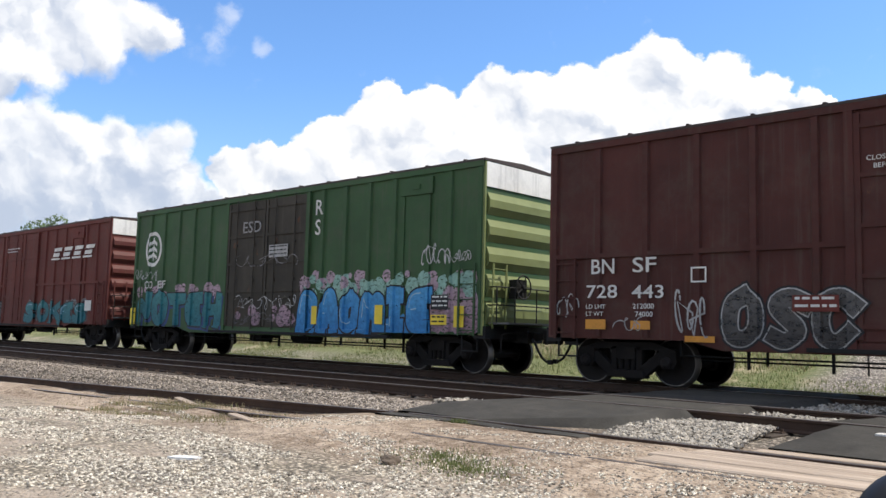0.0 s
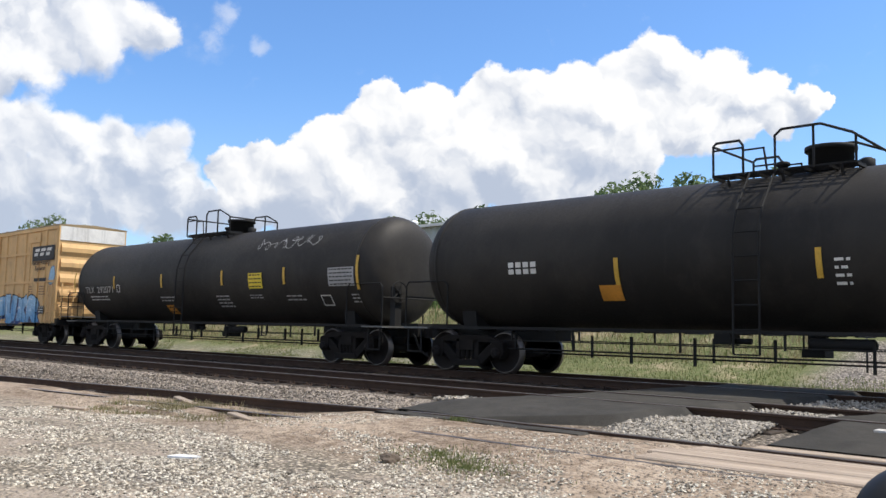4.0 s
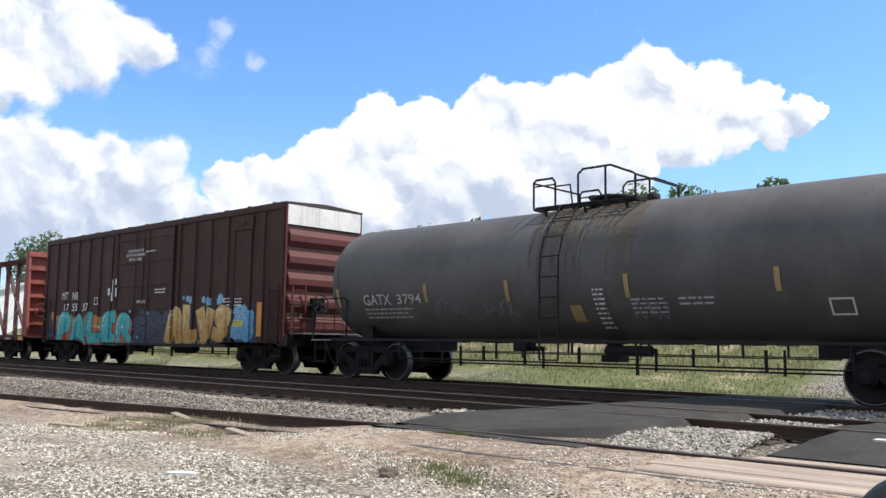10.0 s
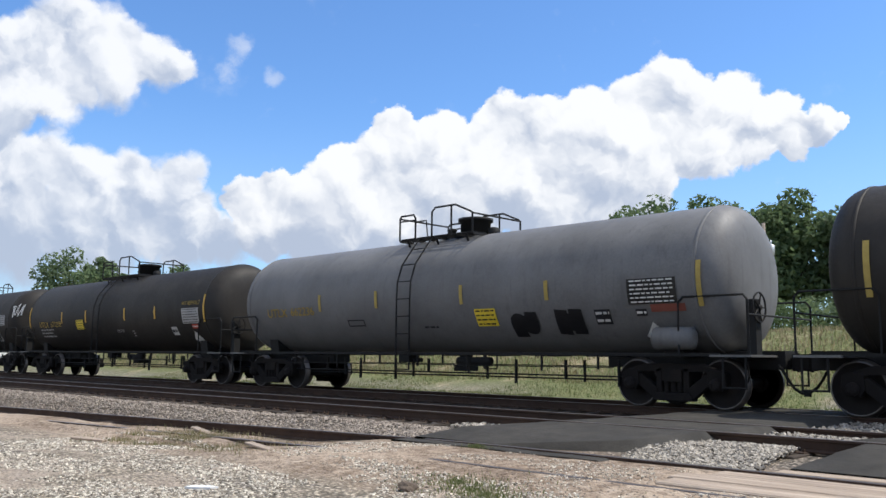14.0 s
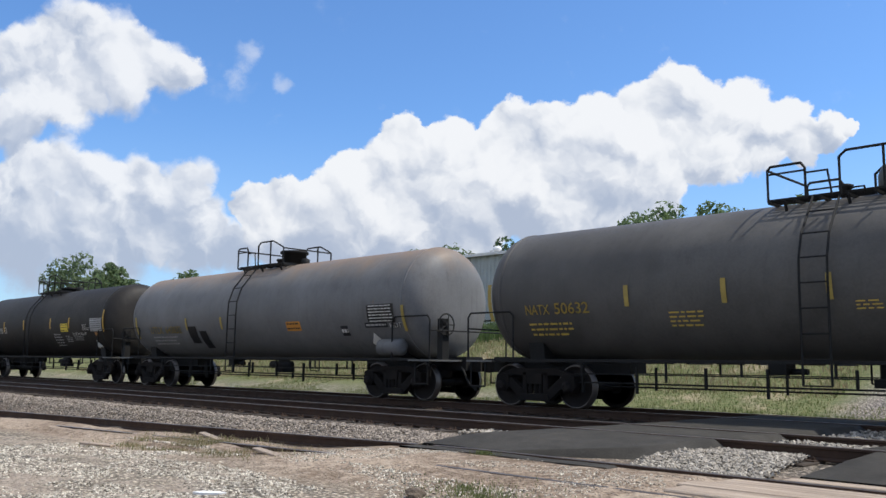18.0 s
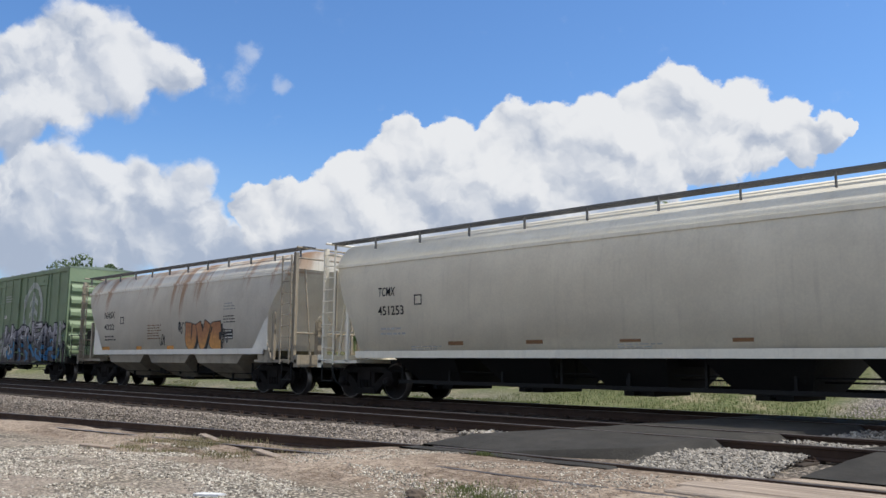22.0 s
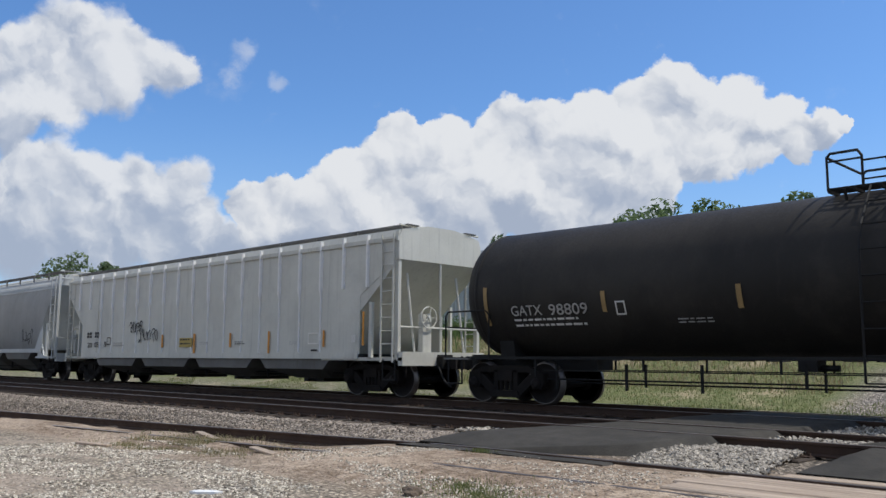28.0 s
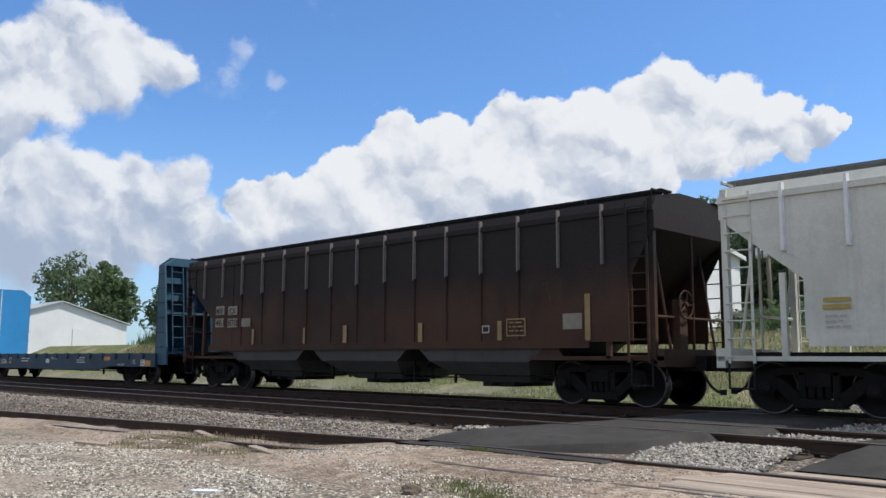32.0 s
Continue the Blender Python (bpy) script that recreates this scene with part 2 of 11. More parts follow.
def pipe(bm, points, r, n=6):
    """One bent pipe through the points, mitred at the bends."""
    pts = [Vector(p) for p in points]
    ways = [(b - a).normalized() for a, b in zip(pts, pts[1:])]
    side = ways[0].orthogonal().normalized()
    rings = []
    for k, p in enumerate(pts):
        into, out = ways[max(0, k - 1)], ways[min(k, len(ways) - 1)]
        if k:
            side = (side - out * side.dot(out)) if (side - out * side.dot(out)).length > 0.2 else out.orthogonal()
            side.normalize()
        mid = (into + out).normalized() if (into + out).length > 0.1 else out
        up = out.cross(side)
        ring = []
        for i in range(n):
            a = 2 * math.pi * i / n
            d = (side * math.cos(a) + up * math.sin(a)) * r
            ring.append(bm.verts.new(p + d - out * (d.dot(mid) / max(0.45, out.dot(mid)))))
        rings.append(ring)
    for a, b in zip(rings, rings[1:]):
        for i in range(n):
            f = bm.faces.new((a[i], a[(i + 1) % n], b[(i + 1) % n], b[i]))
            f.smooth = n > 6
    bm.faces.new(rings[0][::-1])
    bm.faces.new(rings[-1])
    return bm


def prism(bm, outline, y0, y1, axis="y"):
    """A polygon (two coordinates a point) drawn out along an axis."""
    def at(p, d):
        return {"y": (p[0], d, p[1]), "x": (d, p[0], p[1]), "z": (p[0], p[1], d)}[axis]
    lo, hi = [bm.verts.new(at(p, y0)) for p in outline], [bm.verts.new(at(p, y1)) for p in outline]
    n = len(outline)
    for i in range(n):
        bm.faces.new((lo[i], lo[(i + 1) % n], hi[(i + 1) % n], hi[i]))
    bm.faces.new(lo[::-1])
    bm.faces.new(hi)
    return bm


def lathe(bm, profile, n=48, axis="x", centre=(0, 0, 0)):
    """Turns (along, radius) pairs round an axis."""
    rings = []
    c = Vector(centre)
    for s, r in profile:
        ring = []
        for i in range(n):
            a = 2 * math.pi * i / n
            p = {"x": (s, r * math.cos(a), r * math.sin(a)), "y": (r * math.cos(a), s, r * math.sin(a)), "z": (r * math.cos(a), r * math.sin(a), s)}[axis]
            ring.append(bm.verts.new(c + Vector(p)))
        rings.append(ring)
    for a, b in zip(rings, rings[1:]):
        for i in range(n):
            j = (i + 1) % n
            f = bm.faces.new((a[i], a[j], b[j], b[i]))
            f.smooth = True
    bm.faces.new(rings[0][::-1])
    bm.faces.new(rings[-1])
    return bm


def mesh_of(name, bm, material, smooth=None):
    bmesh.ops.recalc_face_normals(bm, faces=bm.faces)
    me = bpy.data.meshes.new(name)
    bm.to_mesh(me)
    bm.free()
    for m in material if isinstance(material, (list, tuple)) else (material,):
        me.materials.append(m)
    return me


def part(name, bm, material, parent=None, label="", at=None):
    """Links a bmesh, or a mesh that alike parts share, as one object under a thing or a part."""
    me = mesh_of(name, bm, material) if isinstance(bm, bmesh.types.BMesh) else bm
    ob = new(name, me)
    ob.parent = parent
    if at is not None:
        ob.matrix_basis = at if isinstance(at, Matrix) else Matrix.Translation(at)
    if label:
        ob["label"] = label
    return ob


def empty(name, label="", category="", group="", at=None):
    ob = new(name)
    ob.empty_display_size = 0.3
    if at is not None:
        ob.matrix_basis = at
    return tagged(ob, label, category, group)


def B():
    return bmesh.new()


# ---- ground -------------------------------------------------------------------
TRACK, SECOND, SIDING = 15.73, 11.25, 7.83      # centre lines
GAUGE = 1.435


def lerp(v, xs, ys):
    return float(np.interp(v, xs, ys))


def siding_top(x):
    return -0.20 - 0.0185 * max(0.0, min(26.0, -8.0 - x))


def ground_z(x, y):
    slope = siding_top(x)
    road = 1.0 if x > -9 else max(0.0, 1 - (-9 - x) / 3.0)
    z = lerp(y, [-40, 2, 5.8, 6.9, 8.75, 9.1, 9.55, 17.5, 18.4, 23.5, 27, 31, 60, 400], [-0.45, -0.40, -0.37, slope - 0.13 + 0.09 * road, slope - 0.13 + 0.09 * road, -0.33 + 0.12 * road, -0.205, -0.205, -0.42, -0.36, 0.35, 1.95, 2.2, 2.6])
    n = noise.fractal(Vector((x * 0.35, y * 0.35, 3.1)), 1.0, 2.1, 4)
    rough = 0.045 if y < 9 else (0.018 if y < 17.5 else 0.06 + 0.10 * min(1.0, max(0.0, (y - 22) / 10)))
    if x > -9.5 and 6.6 < y < 18:
        rough *= 0.35
    if 7.7 < y < 8.62 and x < -9.6:
        z -= 0.085 * min(1.0, (-9.6 - x) / 1.5) * min(1.0, (y - 7.7) / 0.3) * min(1.0, (8.62 - y) / 0.05 if y > 8.57 else 1.0)
    if x < -10.6 and 6.4 < y < 7.7:
        z += 0.09 * min(1.0, (-10.6 - x) / 0.8)
    return z + rough * n + (0.012 * noise.noise(Vector((x * 3.1, y * 3.1, 0))) if y < 9.2 else 0.0)


def axis_steps(lo, hi, step, far_lo, far_hi):
    v = list(np.arange(lo, hi + 1e-6, step))
    d, a = step, lo
    while a > far_lo:
        d *= 1.35
        a -= d
        v.insert(0, a)
    d, a = step, hi
    while a < far_hi:
        d *= 1.35
        a += d
        v.append(a)
    return v


def earth_material():
    """Gravel lot, mud, ballast, rough grass and the far fields, by the zones of the plan."""
    m = bpy.data.materials.new("earth")
    m.use_nodes = True
    net = Net(m.node_tree)
    b = net.tree.nodes["Principled BSDF"]
    co = net.node("ShaderNodeTexCoord").outputs["Object"]
    sep = net.node("ShaderNodeSeparateXYZ")
    net.put(sep.inputs[0], co)
    x, y = sep.outputs[0], sep.outputs[1]
    wob = net.math("MULTIPLY", net.math("SUBTRACT", net.noise(co, 0.55, 5.0, 0.6), 0.5), 2.2)
    yy = net.math("ADD", y, wob)
    fine, mid, broad = net.noise(co, 60.0, 4.0, 0.7), net.noise(co, 7.0, 6.0, 0.65), net.noise(co, 0.5, 5.0, 0.6)
    # limestone gravel: pale chips with dark gaps
    cells = net.node("ShaderNodeTexVoronoi")
    net.put(cells.inputs["Vector"], co)
    cells.inputs["Scale"].default_value = 19.0
    hue = net.node("ShaderNodeSeparateColor")
    net.put(hue.inputs[0], cells.outputs["Color"])
    chip = net.ramp(hue.outputs[0], 0.0, 1.0, 0.40, 1.45, False)
    gap = net.ramp(cells.outputs["Distance"], 0.22, 0.60, 1.0, 0.30)
    stone = net.math("MULTIPLY", chip, gap)
    gravel = net.mix(1.0, (0.53, 0.455, 0.35), stone, "MULTIPLY")
    mud = net.mix(net.ramp(mid, 0.3, 0.7), (0.15, 0.115, 0.085), (0.37, 0.305, 0.24))
    mud = net.mix(net.ramp(fine, 0.35, 0.75), mud, (0.42, 0.36, 0.29))
    patches = net.ramp(net.math("ADD", net.math("MULTIPLY", mid, 0.35), broad), 0.60, 0.78)
    lot = net.mix(patches, gravel, mud)
    silt = net.ramp(net.math("ADD", net.math("MULTIPLY", net.noise(net.vec("MULTIPLY", co, (0.45, 1.0, 1)), 0.8, 5.0, 0.6), 1.0), net.math("MULTIPLY", mid, 0.22)), 0.70, 0.75)
    lot = net.mix(net.math("MULTIPLY", silt, 0.9), lot, net.mix(net.ramp(fine, 0.3, 0.7), (0.23, 0.175, 0.125), (0.36, 0.29, 0.22)))
    dark = net.ramp(net.noise(net.vec("MULTIPLY", co, (0.5, 1.6, 1)), 1.1, 6.0, 0.7), 0.53, 0.64)
    lot = net.mix(net.math("MULTIPLY", dark, 0.85), lot, net.mix(stone, (0.05, 0.042, 0.035), (0.16, 0.14, 0.12)))
    earth = net.mix(net.ramp(net.math("ADD", net.math("MULTIPLY", mid, 0.6), net.math("MULTIPLY", broad, 0.5)), 0.42, 0.70), (0.17, 0.122, 0.085), (0.43, 0.345, 0.26))
    earth = net.mix(net.ramp(fine, 0.55, 0.72, 0.0, 0.6), earth, (0.52, 0.46, 0.38))
    near = net.mix(net.ramp(yy, 5.0, 6.4), lot, earth)
    bal = net.mix(1.0, net.mix(broad, (0.30, 0.255, 0.205), (0.43, 0.37, 0.30)), stone, "MULTIPLY")
    oil = net.mix(1.0, (0.060, 0.050, 0.043), stone, "MULTIPLY")
    near = net.mix(net.ramp(yy, 8.6, 9.2), near, bal)
    band = net.math("ADD", y, net.math("MULTIPLY", wob, 0.25))
    near = net.mix(net.ramp(band, 10.2, 10.6), near, oil)
    grass = net.mix(net.ramp(mid, 0.3, 0.7), (0.095, 0.120, 0.038), (0.21, 0.21, 0.10))
    dry = net.mix(fine, (0.30, 0.24, 0.14), (0.42, 0.36, 0.24))
    verge = net.mix(net.ramp(net.math("ADD", broad, net.math("MULTIPLY", mid, 0.3)), 0.66, 0.86), grass, dry)
    yard = net.mix(1.0, (0.50, 0.44, 0.37), stone, "MULTIPLY")
    strip = net.math("MULTIPLY", net.ramp(x, -17.0, -21.0), net.ramp(yy, 25.5, 24.0))
    spot = net.math("MULTIPLY", net.ramp(x, -9.5, -8.0), net.ramp(yy, 29.0, 28.0))
    verge = net.mix(net.math("MAXIMUM", net.math("MULTIPLY", strip, 0.5), spot), verge, yard)
    near = net.mix(net.ramp(band, 17.55, 17.9), near, verge)
    net.put(b.inputs["Base Color"], near)
    b.inputs["Roughness"].default_value = 0.95
    b.inputs["Specular IOR Level"].default_value = 0.2
    n = net.node("ShaderNodeBump")
    n.inputs["Strength"].default_value, n.inputs["Distance"].default_value = 0.9, 0.03
    net.put(n.inputs["Height"], net.math("ADD", stone, net.math("MULTIPLY", mid, 0.8)))
    net.put(b.inputs["Normal"], n.outputs[0])
    return m


def build_ground():
    xs = axis_steps(-44, 8, 0.3, -2600, 2600)
    ys = axis_steps(-3, 20, 0.2, -2600, 2600)
    ys = sorted(set([round(v, 4) for v in ys] + list(np.arange(20.5, 34, 0.5))))
    verts = [(x, y, ground_z(x, y)) for y in ys for x in xs]
    w = len(xs)
    faces = [(j * w + i, j * w + i + 1, (j + 1) * w + i + 1, (j + 1) * w + i) for j in range(len(ys) - 1) for i in range(w - 1)]
    me = bpy.data.meshes.new("ground")
    me.from_pydata(verts, [], faces)
    me.polygons.foreach_set("use_smooth", [True] * len(faces))
    me.materials.append(earth_material())
    return tagged(new("ground", me), "pale limestone gravel and mud lot running into rough grass", "ground", kind="structure")


build_ground()

asphalt = surface("asphalt", (0.043, 0.040, 0.035), 0.92, vary=0.3, grain=30, dirt=0.3, dirt_colour=(0.12, 0.11, 0.095), bump=0.012, spec=0.25)
rail_side = surface("rail_rust", (0.060, 0.036, 0.025), 0.85, 0.1, 0.35, 20, dirt=0.3, bump=0.004)
rail_head = surface("rail_head", (0.20, 0.17, 0.15), 0.42, 0.85, 0.2, 30, dirt=0.1, bump=0.0)
tie_wood = surface("tie_wood", (0.055, 0.043, 0.034), 0.95, vary=0.4, grain=10, scale=(6, 1, 6), bump=0.02, each=0.3)
plank_wood = surface("plank_wood", (0.37, 0.30, 0.235), 0.9, vary=0.45, grain=7, scale=(0.6, 9, 6), dirt=0.6, dirt_colour=(0.27, 0.19, 0.135), bump=0.012, each=0.10)


def rail_mesh(x0, x1, name, steps=None):
    """One rail: foot, web and head, with a worn bright head."""
    side = [(-0.075, -0.17), (0.075, -0.17), (0.075, -0.155), (0.012, -0.135), (0.010, -0.045), (0.036, -0.035), (0.036, -0.006), (0.030, 0.0), (-0.030, 0.0), (-0.036, -0.006), (-0.036, -0.035), (-0.010, -0.045), (-0.012, -0.135), (-0.075, -0.155)]
    bm = B()
    xs = [x0, x1] if steps is None else list(np.linspace(x0, x1, steps))
    rows = [[bm.verts.new((x, p[0], p[1] + (siding_top(x) if steps else 0.0))) for p in side] for x in xs]
    for a, b in zip(rows, rows[1:]):
        for i in range(len(side)):
            f = bm.faces.new((a[i], a[(i + 1) % len(side)], b[(i + 1) % len(side)], b[i]))
            f.material_index = 1 if i in (6, 7, 8) else 0
    bm.faces.new(rows[0][::-1])
    bm.faces.new(rows[-1])
    me = mesh_of(name, bm, (rail_side, rail_head))
    return me


def build_track(y, label, x0=-160.0, x1=60.0):
    track = empty("railway_track", label, "railway track")
    track["kind"] = "structure"
    track.location = (0, y, 0)
    me = rail_mesh(x0, x1, "rail")
    for s in (-1, 1):
        part("rail", me, None, track, "worn steel rail on spiked ties", at=(0, s * (GAUGE / 2 + 0.036), 0))
    bm = B()
    box(bm, -0.115, 0.115, -1.3, 1.3, -0.33, -0.168)
    bmesh.ops.bevel(bm, geom=bm.edges[:], offset=0.012, segments=1, affect="EDGES")
    tie = mesh_of("tie", bm, tie_wood)
    bm = B()
    box(bm, -0.09, 0.09, -0.17, 0.17, -0.168, -0.152)
    for sx in (-0.06, 0.06):
        for sy in (-0.10, 0.10):
            box(bm, sx - 0.014, sx + 0.014, sy - 0.014, sy + 0.014, -0.152, -0.118)
    plate = mesh_of("tie_plate", bm, rail_side)
    rng = random.Random(int(y * 100))
    for i in range(96):
        x = -46 + i * 0.53
        if -8.6 < x < -5.7:
            continue
        t = part("tie", tie, None, track, at=pose(x, rng.uniform(-0.05, 0.05), rng.uniform(-0.012, 0.004), 0, 0, rng.uniform(-1.5, 1.5)))
        if -26 < x:
            part("tie_plate", plate, None, t, at=(0, -(GAUGE / 2 + 0.036), 0))
    return track


build_track(TRACK, "main railway track of worn rails on dark oily ballast")
build_track(SECOND, "second railway track of rusty rails beside the main line")


def build_siding():
    track = empty("siding_track", "old rusty siding half buried in mud and gravel", "railway track")
    track["kind"] = "structure"
    for s, a, b in ((1, -90, -8.9), (1, -8.6, 30), (-1, -60, 30)):
        ob = part("rail", rail_mesh(a, b, "rail", 40), None, track, "rusty half-buried rail", at=(0, SIDING + s * (GAUGE / 2 + 0.036), -0.0 if s > 0 else -0.035))
    # crossing planks between and beside the rails
    bm_w = []
    for k, (ya, yb) in enumerate(((7.24, 7.62), (7.645, 8.02), (8.045, 8.46), (8.68, 8.95), (6.72, 7.02))):
        bm = B()
        x0 = (-4.25, -4.35, -4.15, -3.75, -3.2)[k]
        box(bm, x0, 14.0, ya, yb, -0.45, (-0.212, -0.208, -0.213, -0.205, -0.268)[k])
        bmesh.ops.bevel(bm, geom=bm.edges[:], offset=0.015, segments=1, affect="EDGES")
        part("plank", bm, plank_wood, track, "weathered crossing plank")
    return track


build_siding()


def slab(name, outline, z, thick, material, label, category, step=0.25):
    """A paved sheet with a slightly uneven top that follows the ground below it."""
    bm = B()
    prism(bm, outline, z - thick, z, "z")
    bmesh.ops.bevel(bm, geom=[e for e in bm.edges if abs(e.verts[0].co.z - z) < 1e-4 and abs(e.verts[1].co.z - z) < 1e-4], offset=0.05, segments=2, affect="EDGES")
    ob = new(name, mesh_of(name, bm, material))
    return tagged(ob, label, category, kind="structure")


def pavement(name, rows, label, category, skirt=0.22):
    """An asphalt strip from rows of (y, left, right, z), its edges feathered down into the ballast."""
    bm = B()
    grid, n = [], 14
    fine = []
    for (ya, la, ra, za), (yb, lb, rb, zb) in zip(rows, rows[1:]):
        k = max(1, int(abs(yb - ya) / 0.25))
        fine += [(ya + (yb - ya) * i / k, la + (lb - la) * i / k, ra + (rb - ra) * i / k, za + (zb - za) * i / k) for i in range(k)]
    fine.append(rows[-1])
    for y, l, r, z in fine:
        jl, jr = 0.10 * noise.noise(Vector((3.0, y * 1.7, 0))), 0.10 * noise.noise(Vector((9.0, y * 1.7, 0)))
        line = [(l + jl - skirt, y, z - 0.17)]
        for i in range(n + 1):
            x = l + jl + (r + jr - l - jl) * i / n
            line.append((x, y, z + 0.012 * noise.noise(Vector((x * 1.3, y * 1.3, 5)))))
        line.append((r + jr + skirt, y, z - 0.17))
        grid.append([bm.verts.new(p) for p in line])
    for a, b in zip(grid, grid[1:]):
        for i in range(len(a) - 1):
            f = bm.faces.new((a[i], a[i + 1], b[i + 1], b[i]))
            f.smooth = True
    return tagged(new(name, mesh_of(name, bm, asphalt)), label, category, kind="structure")


# the paved strip leaves the flangeways of the second track and the main line open
H = GAUGE / 2
for k, (ya, yb, la, lb, ra, rb, za, zb) in enumerate((
        (8.30, 8.50, -9.0, -8.9, -5.6, -5.6, -0.225, -0.215), (8.63, SECOND - H - 0.085, -8.9, -7.9, -5.9, -5.35, -0.20, -0.012),
        (SECOND - H + 0.045, SECOND + H - 0.045, -7.75, -7.65, -5.3, -5.2, -0.012, -0.012), (SECOND + H + 0.085, TRACK - H - 0.085, -7.65, -7.55, -5.25, -5.1, -0.012, -0.012),
        (TRACK - H + 0.045, TRACK + H - 0.045, -7.55, -7.5, -5.2, -5.1, -0.012, -0.012), (TRACK + H + 0.085, 19.5, -7.5, -7.5, -5.2, -5.2, -0.012, -0.30))):
    rows = [(ya, la, ra, za), (yb, lb, rb, zb)] if k != 1 else [(ya, la, -7.35, za), (9.22, -8.45, -5.75, -0.075), (yb, lb, rb, zb)]
    pavement("crossing_pavement", rows, "worn black asphalt laid between the rails", "pavement", 0.25)
for ya, yb, za, zb in ((8.98, SECOND - H - 0.085, -0.19, -0.012), (SECOND - H + 0.045, SECOND + H - 0.045, -0.012, -0.012), (SECOND + H + 0.085, TRACK - H - 0.085, -0.012, -0.012), (TRACK - H + 0.045, TRACK + H - 0.045, -0.012, -0.012), (TRACK + H + 0.085, 21.0, -0.012, -0.32)):
    pavement("road", [(ya, -3.65, 6.0, za), (yb, -3.45, 6.0, zb)], "black asphalt road over the level crossing", "road", 0.25)
part_line = tagged(new("road_line", mesh_of("road_line", box(B(), -2.95, 6.0, 10.0, 10.22, -0.09, -0.046), plain("road_white", (0.62, 0.60, 0.56), 0.7, vary=0.4))), "worn white stop line on the asphalt", "road marking", kind="structure")


def stones(name, count, place, size, material, label, seed):
    """Broken stone: many small rough eight-sided lumps in one sheet of stuff."""
    rng = random.Random(seed)
    verts, faces = [], []
    for _ in range(count):
        spot = place(rng)
        if spot is None:
            continue
        x, y, z = spot
        s = size * rng.uniform(0.55, 1.35)
        m = Euler((rng.uniform(0, 6.3), rng.uniform(0, 6.3), rng.uniform(0, 6.3))).to_matrix()
        k = len(verts)
        for d in ((1, 0, 0), (-1, 0, 0), (0, 1, 0), (0, -1, 0), (0, 0, 1), (0, 0, -1)):
            v = m @ (Vector(d) * s * rng.uniform(0.6, 1.1))
            v = v + Vector((rng.uniform(-0.3, 0.3), rng.uniform(-0.3, 0.3), 0)) * s
            verts.append((x + v.x, y + v.y, z + v.z * 0.75 + s * 0.25))
        faces += [(k + a, k + b, k + c) for a, b, c in ((0, 2, 4), (2, 1, 4), (1, 3, 4), (3, 0, 4), (2, 0, 5), (1, 2, 5), (3, 1, 5), (0, 3, 5))]
    me = bpy.data.meshes.new(name)
    me.from_pydata(verts, [], faces)
    me.materials.append(material)
    return tagged(new(name, me), label, "gravel", kind="stuff")


def stone_material(name, a, b):
    m = bpy.data.materials.new(name)
    m.use_nodes = True
    net = Net(m.node_tree)
    p = net.tree.nodes["Principled BSDF"]
    island = net.node("ShaderNodeNewGeometry").outputs["Random Per Island"]
    co = net.node("ShaderNodeTexCoord").outputs["Object"]
    net.put(p.inputs["Base Color"], net.mix(1.0, net.mix(island, a, b), net.ramp(net.noise(co, 40.0, 4.0), 0.3, 0.7, 0.7, 1.1), "MULTIPLY"))
    p.inputs["Roughness"].default_value = 0.9
    return m


limestone = stone_material("limestone", (0.17, 0.150, 0.122), (0.50, 0.450, 0.375))
ballast_stone = stone_material("ballast_stone", (0.11, 0.088, 0.070), (0.44, 0.375, 0.305))
lot_stone = stone_material("lot_stone", (0.10, 0.082, 0.062), (0.80, 0.73, 0.60))
dark_stone = stone_material("dark_stone", (0.02, 0.018, 0.016), (0.10, 0.088, 0.075))


def patch_spot(rng):
    x, y = rng.uniform(-6.3, -3.6), rng.uniform(8.66, 10.44)
    if x < -5.50 - 0.28 * (y - 8.6) + 0.12 * rng.random() or x > -3.95 - 0.14 * (y - 8.4) + 0.1 * rng.random():
        return None
    lift = 0.05 * math.sin(math.pi * (y - 8.6) / 1.9)
    return x, y, lerp(y, [8.66, 10.45], [-0.235, -0.135]) + lift * rng.uniform(0.3, 1.0)


def gap_spot(rng):
    x = rng.uniform(-5.0, -3.75)
    y = rng.choice((rng.uniform(SECOND - 0.6, SECOND + 0.6), rng.uniform(SECOND + 0.85, TRACK - 0.85)))
    return x, y, -0.17 + rng.uniform(0.0, 0.09)


def shoulder_spot(rng):
    x, y = -7.7 - 26 * rng.random() ** 1.6, rng.uniform(8.72, 10.02)
    return x, y, ground_z(x, y) + 0.0


def lip_spot(rng):
    x, y = rng.uniform(-9.4, -7.6), rng.uniform(9.9, 10.5)
    return x, y, ground_z(x, y) + rng.uniform(0.01, 0.06)


def bed_spot(rng):
    x, y = -7.7 - 22 * rng.random() ** 1.4, rng.uniform(10.3, 17.3)
    return x, y, ground_z(x, y)


def lot_spot(rng):
    x, y = rng.uniform(-13.5, -1.0), 2.6 + 4.0 * rng.random() ** 1.2
    if noise.noise(Vector((x * 0.5, y * 0.9, 2.0))) + 0.4 * noise.noise(Vector((x * 1.9, y * 2.6, 5.0))) < -0.20 + 0.15 * rng.random():
        return None
    return x, y, ground_z(x, y) - 0.004


def strip_spot(rng):
    x, y = rng.uniform(-9.5, -2.5), rng.uniform(6.2, 8.35)
    if noise.noise(Vector((x * 0.9, y * 1.1, 7.0))) < 0.02:
        return None
    return x, y, ground_z(x, y) - 0.003


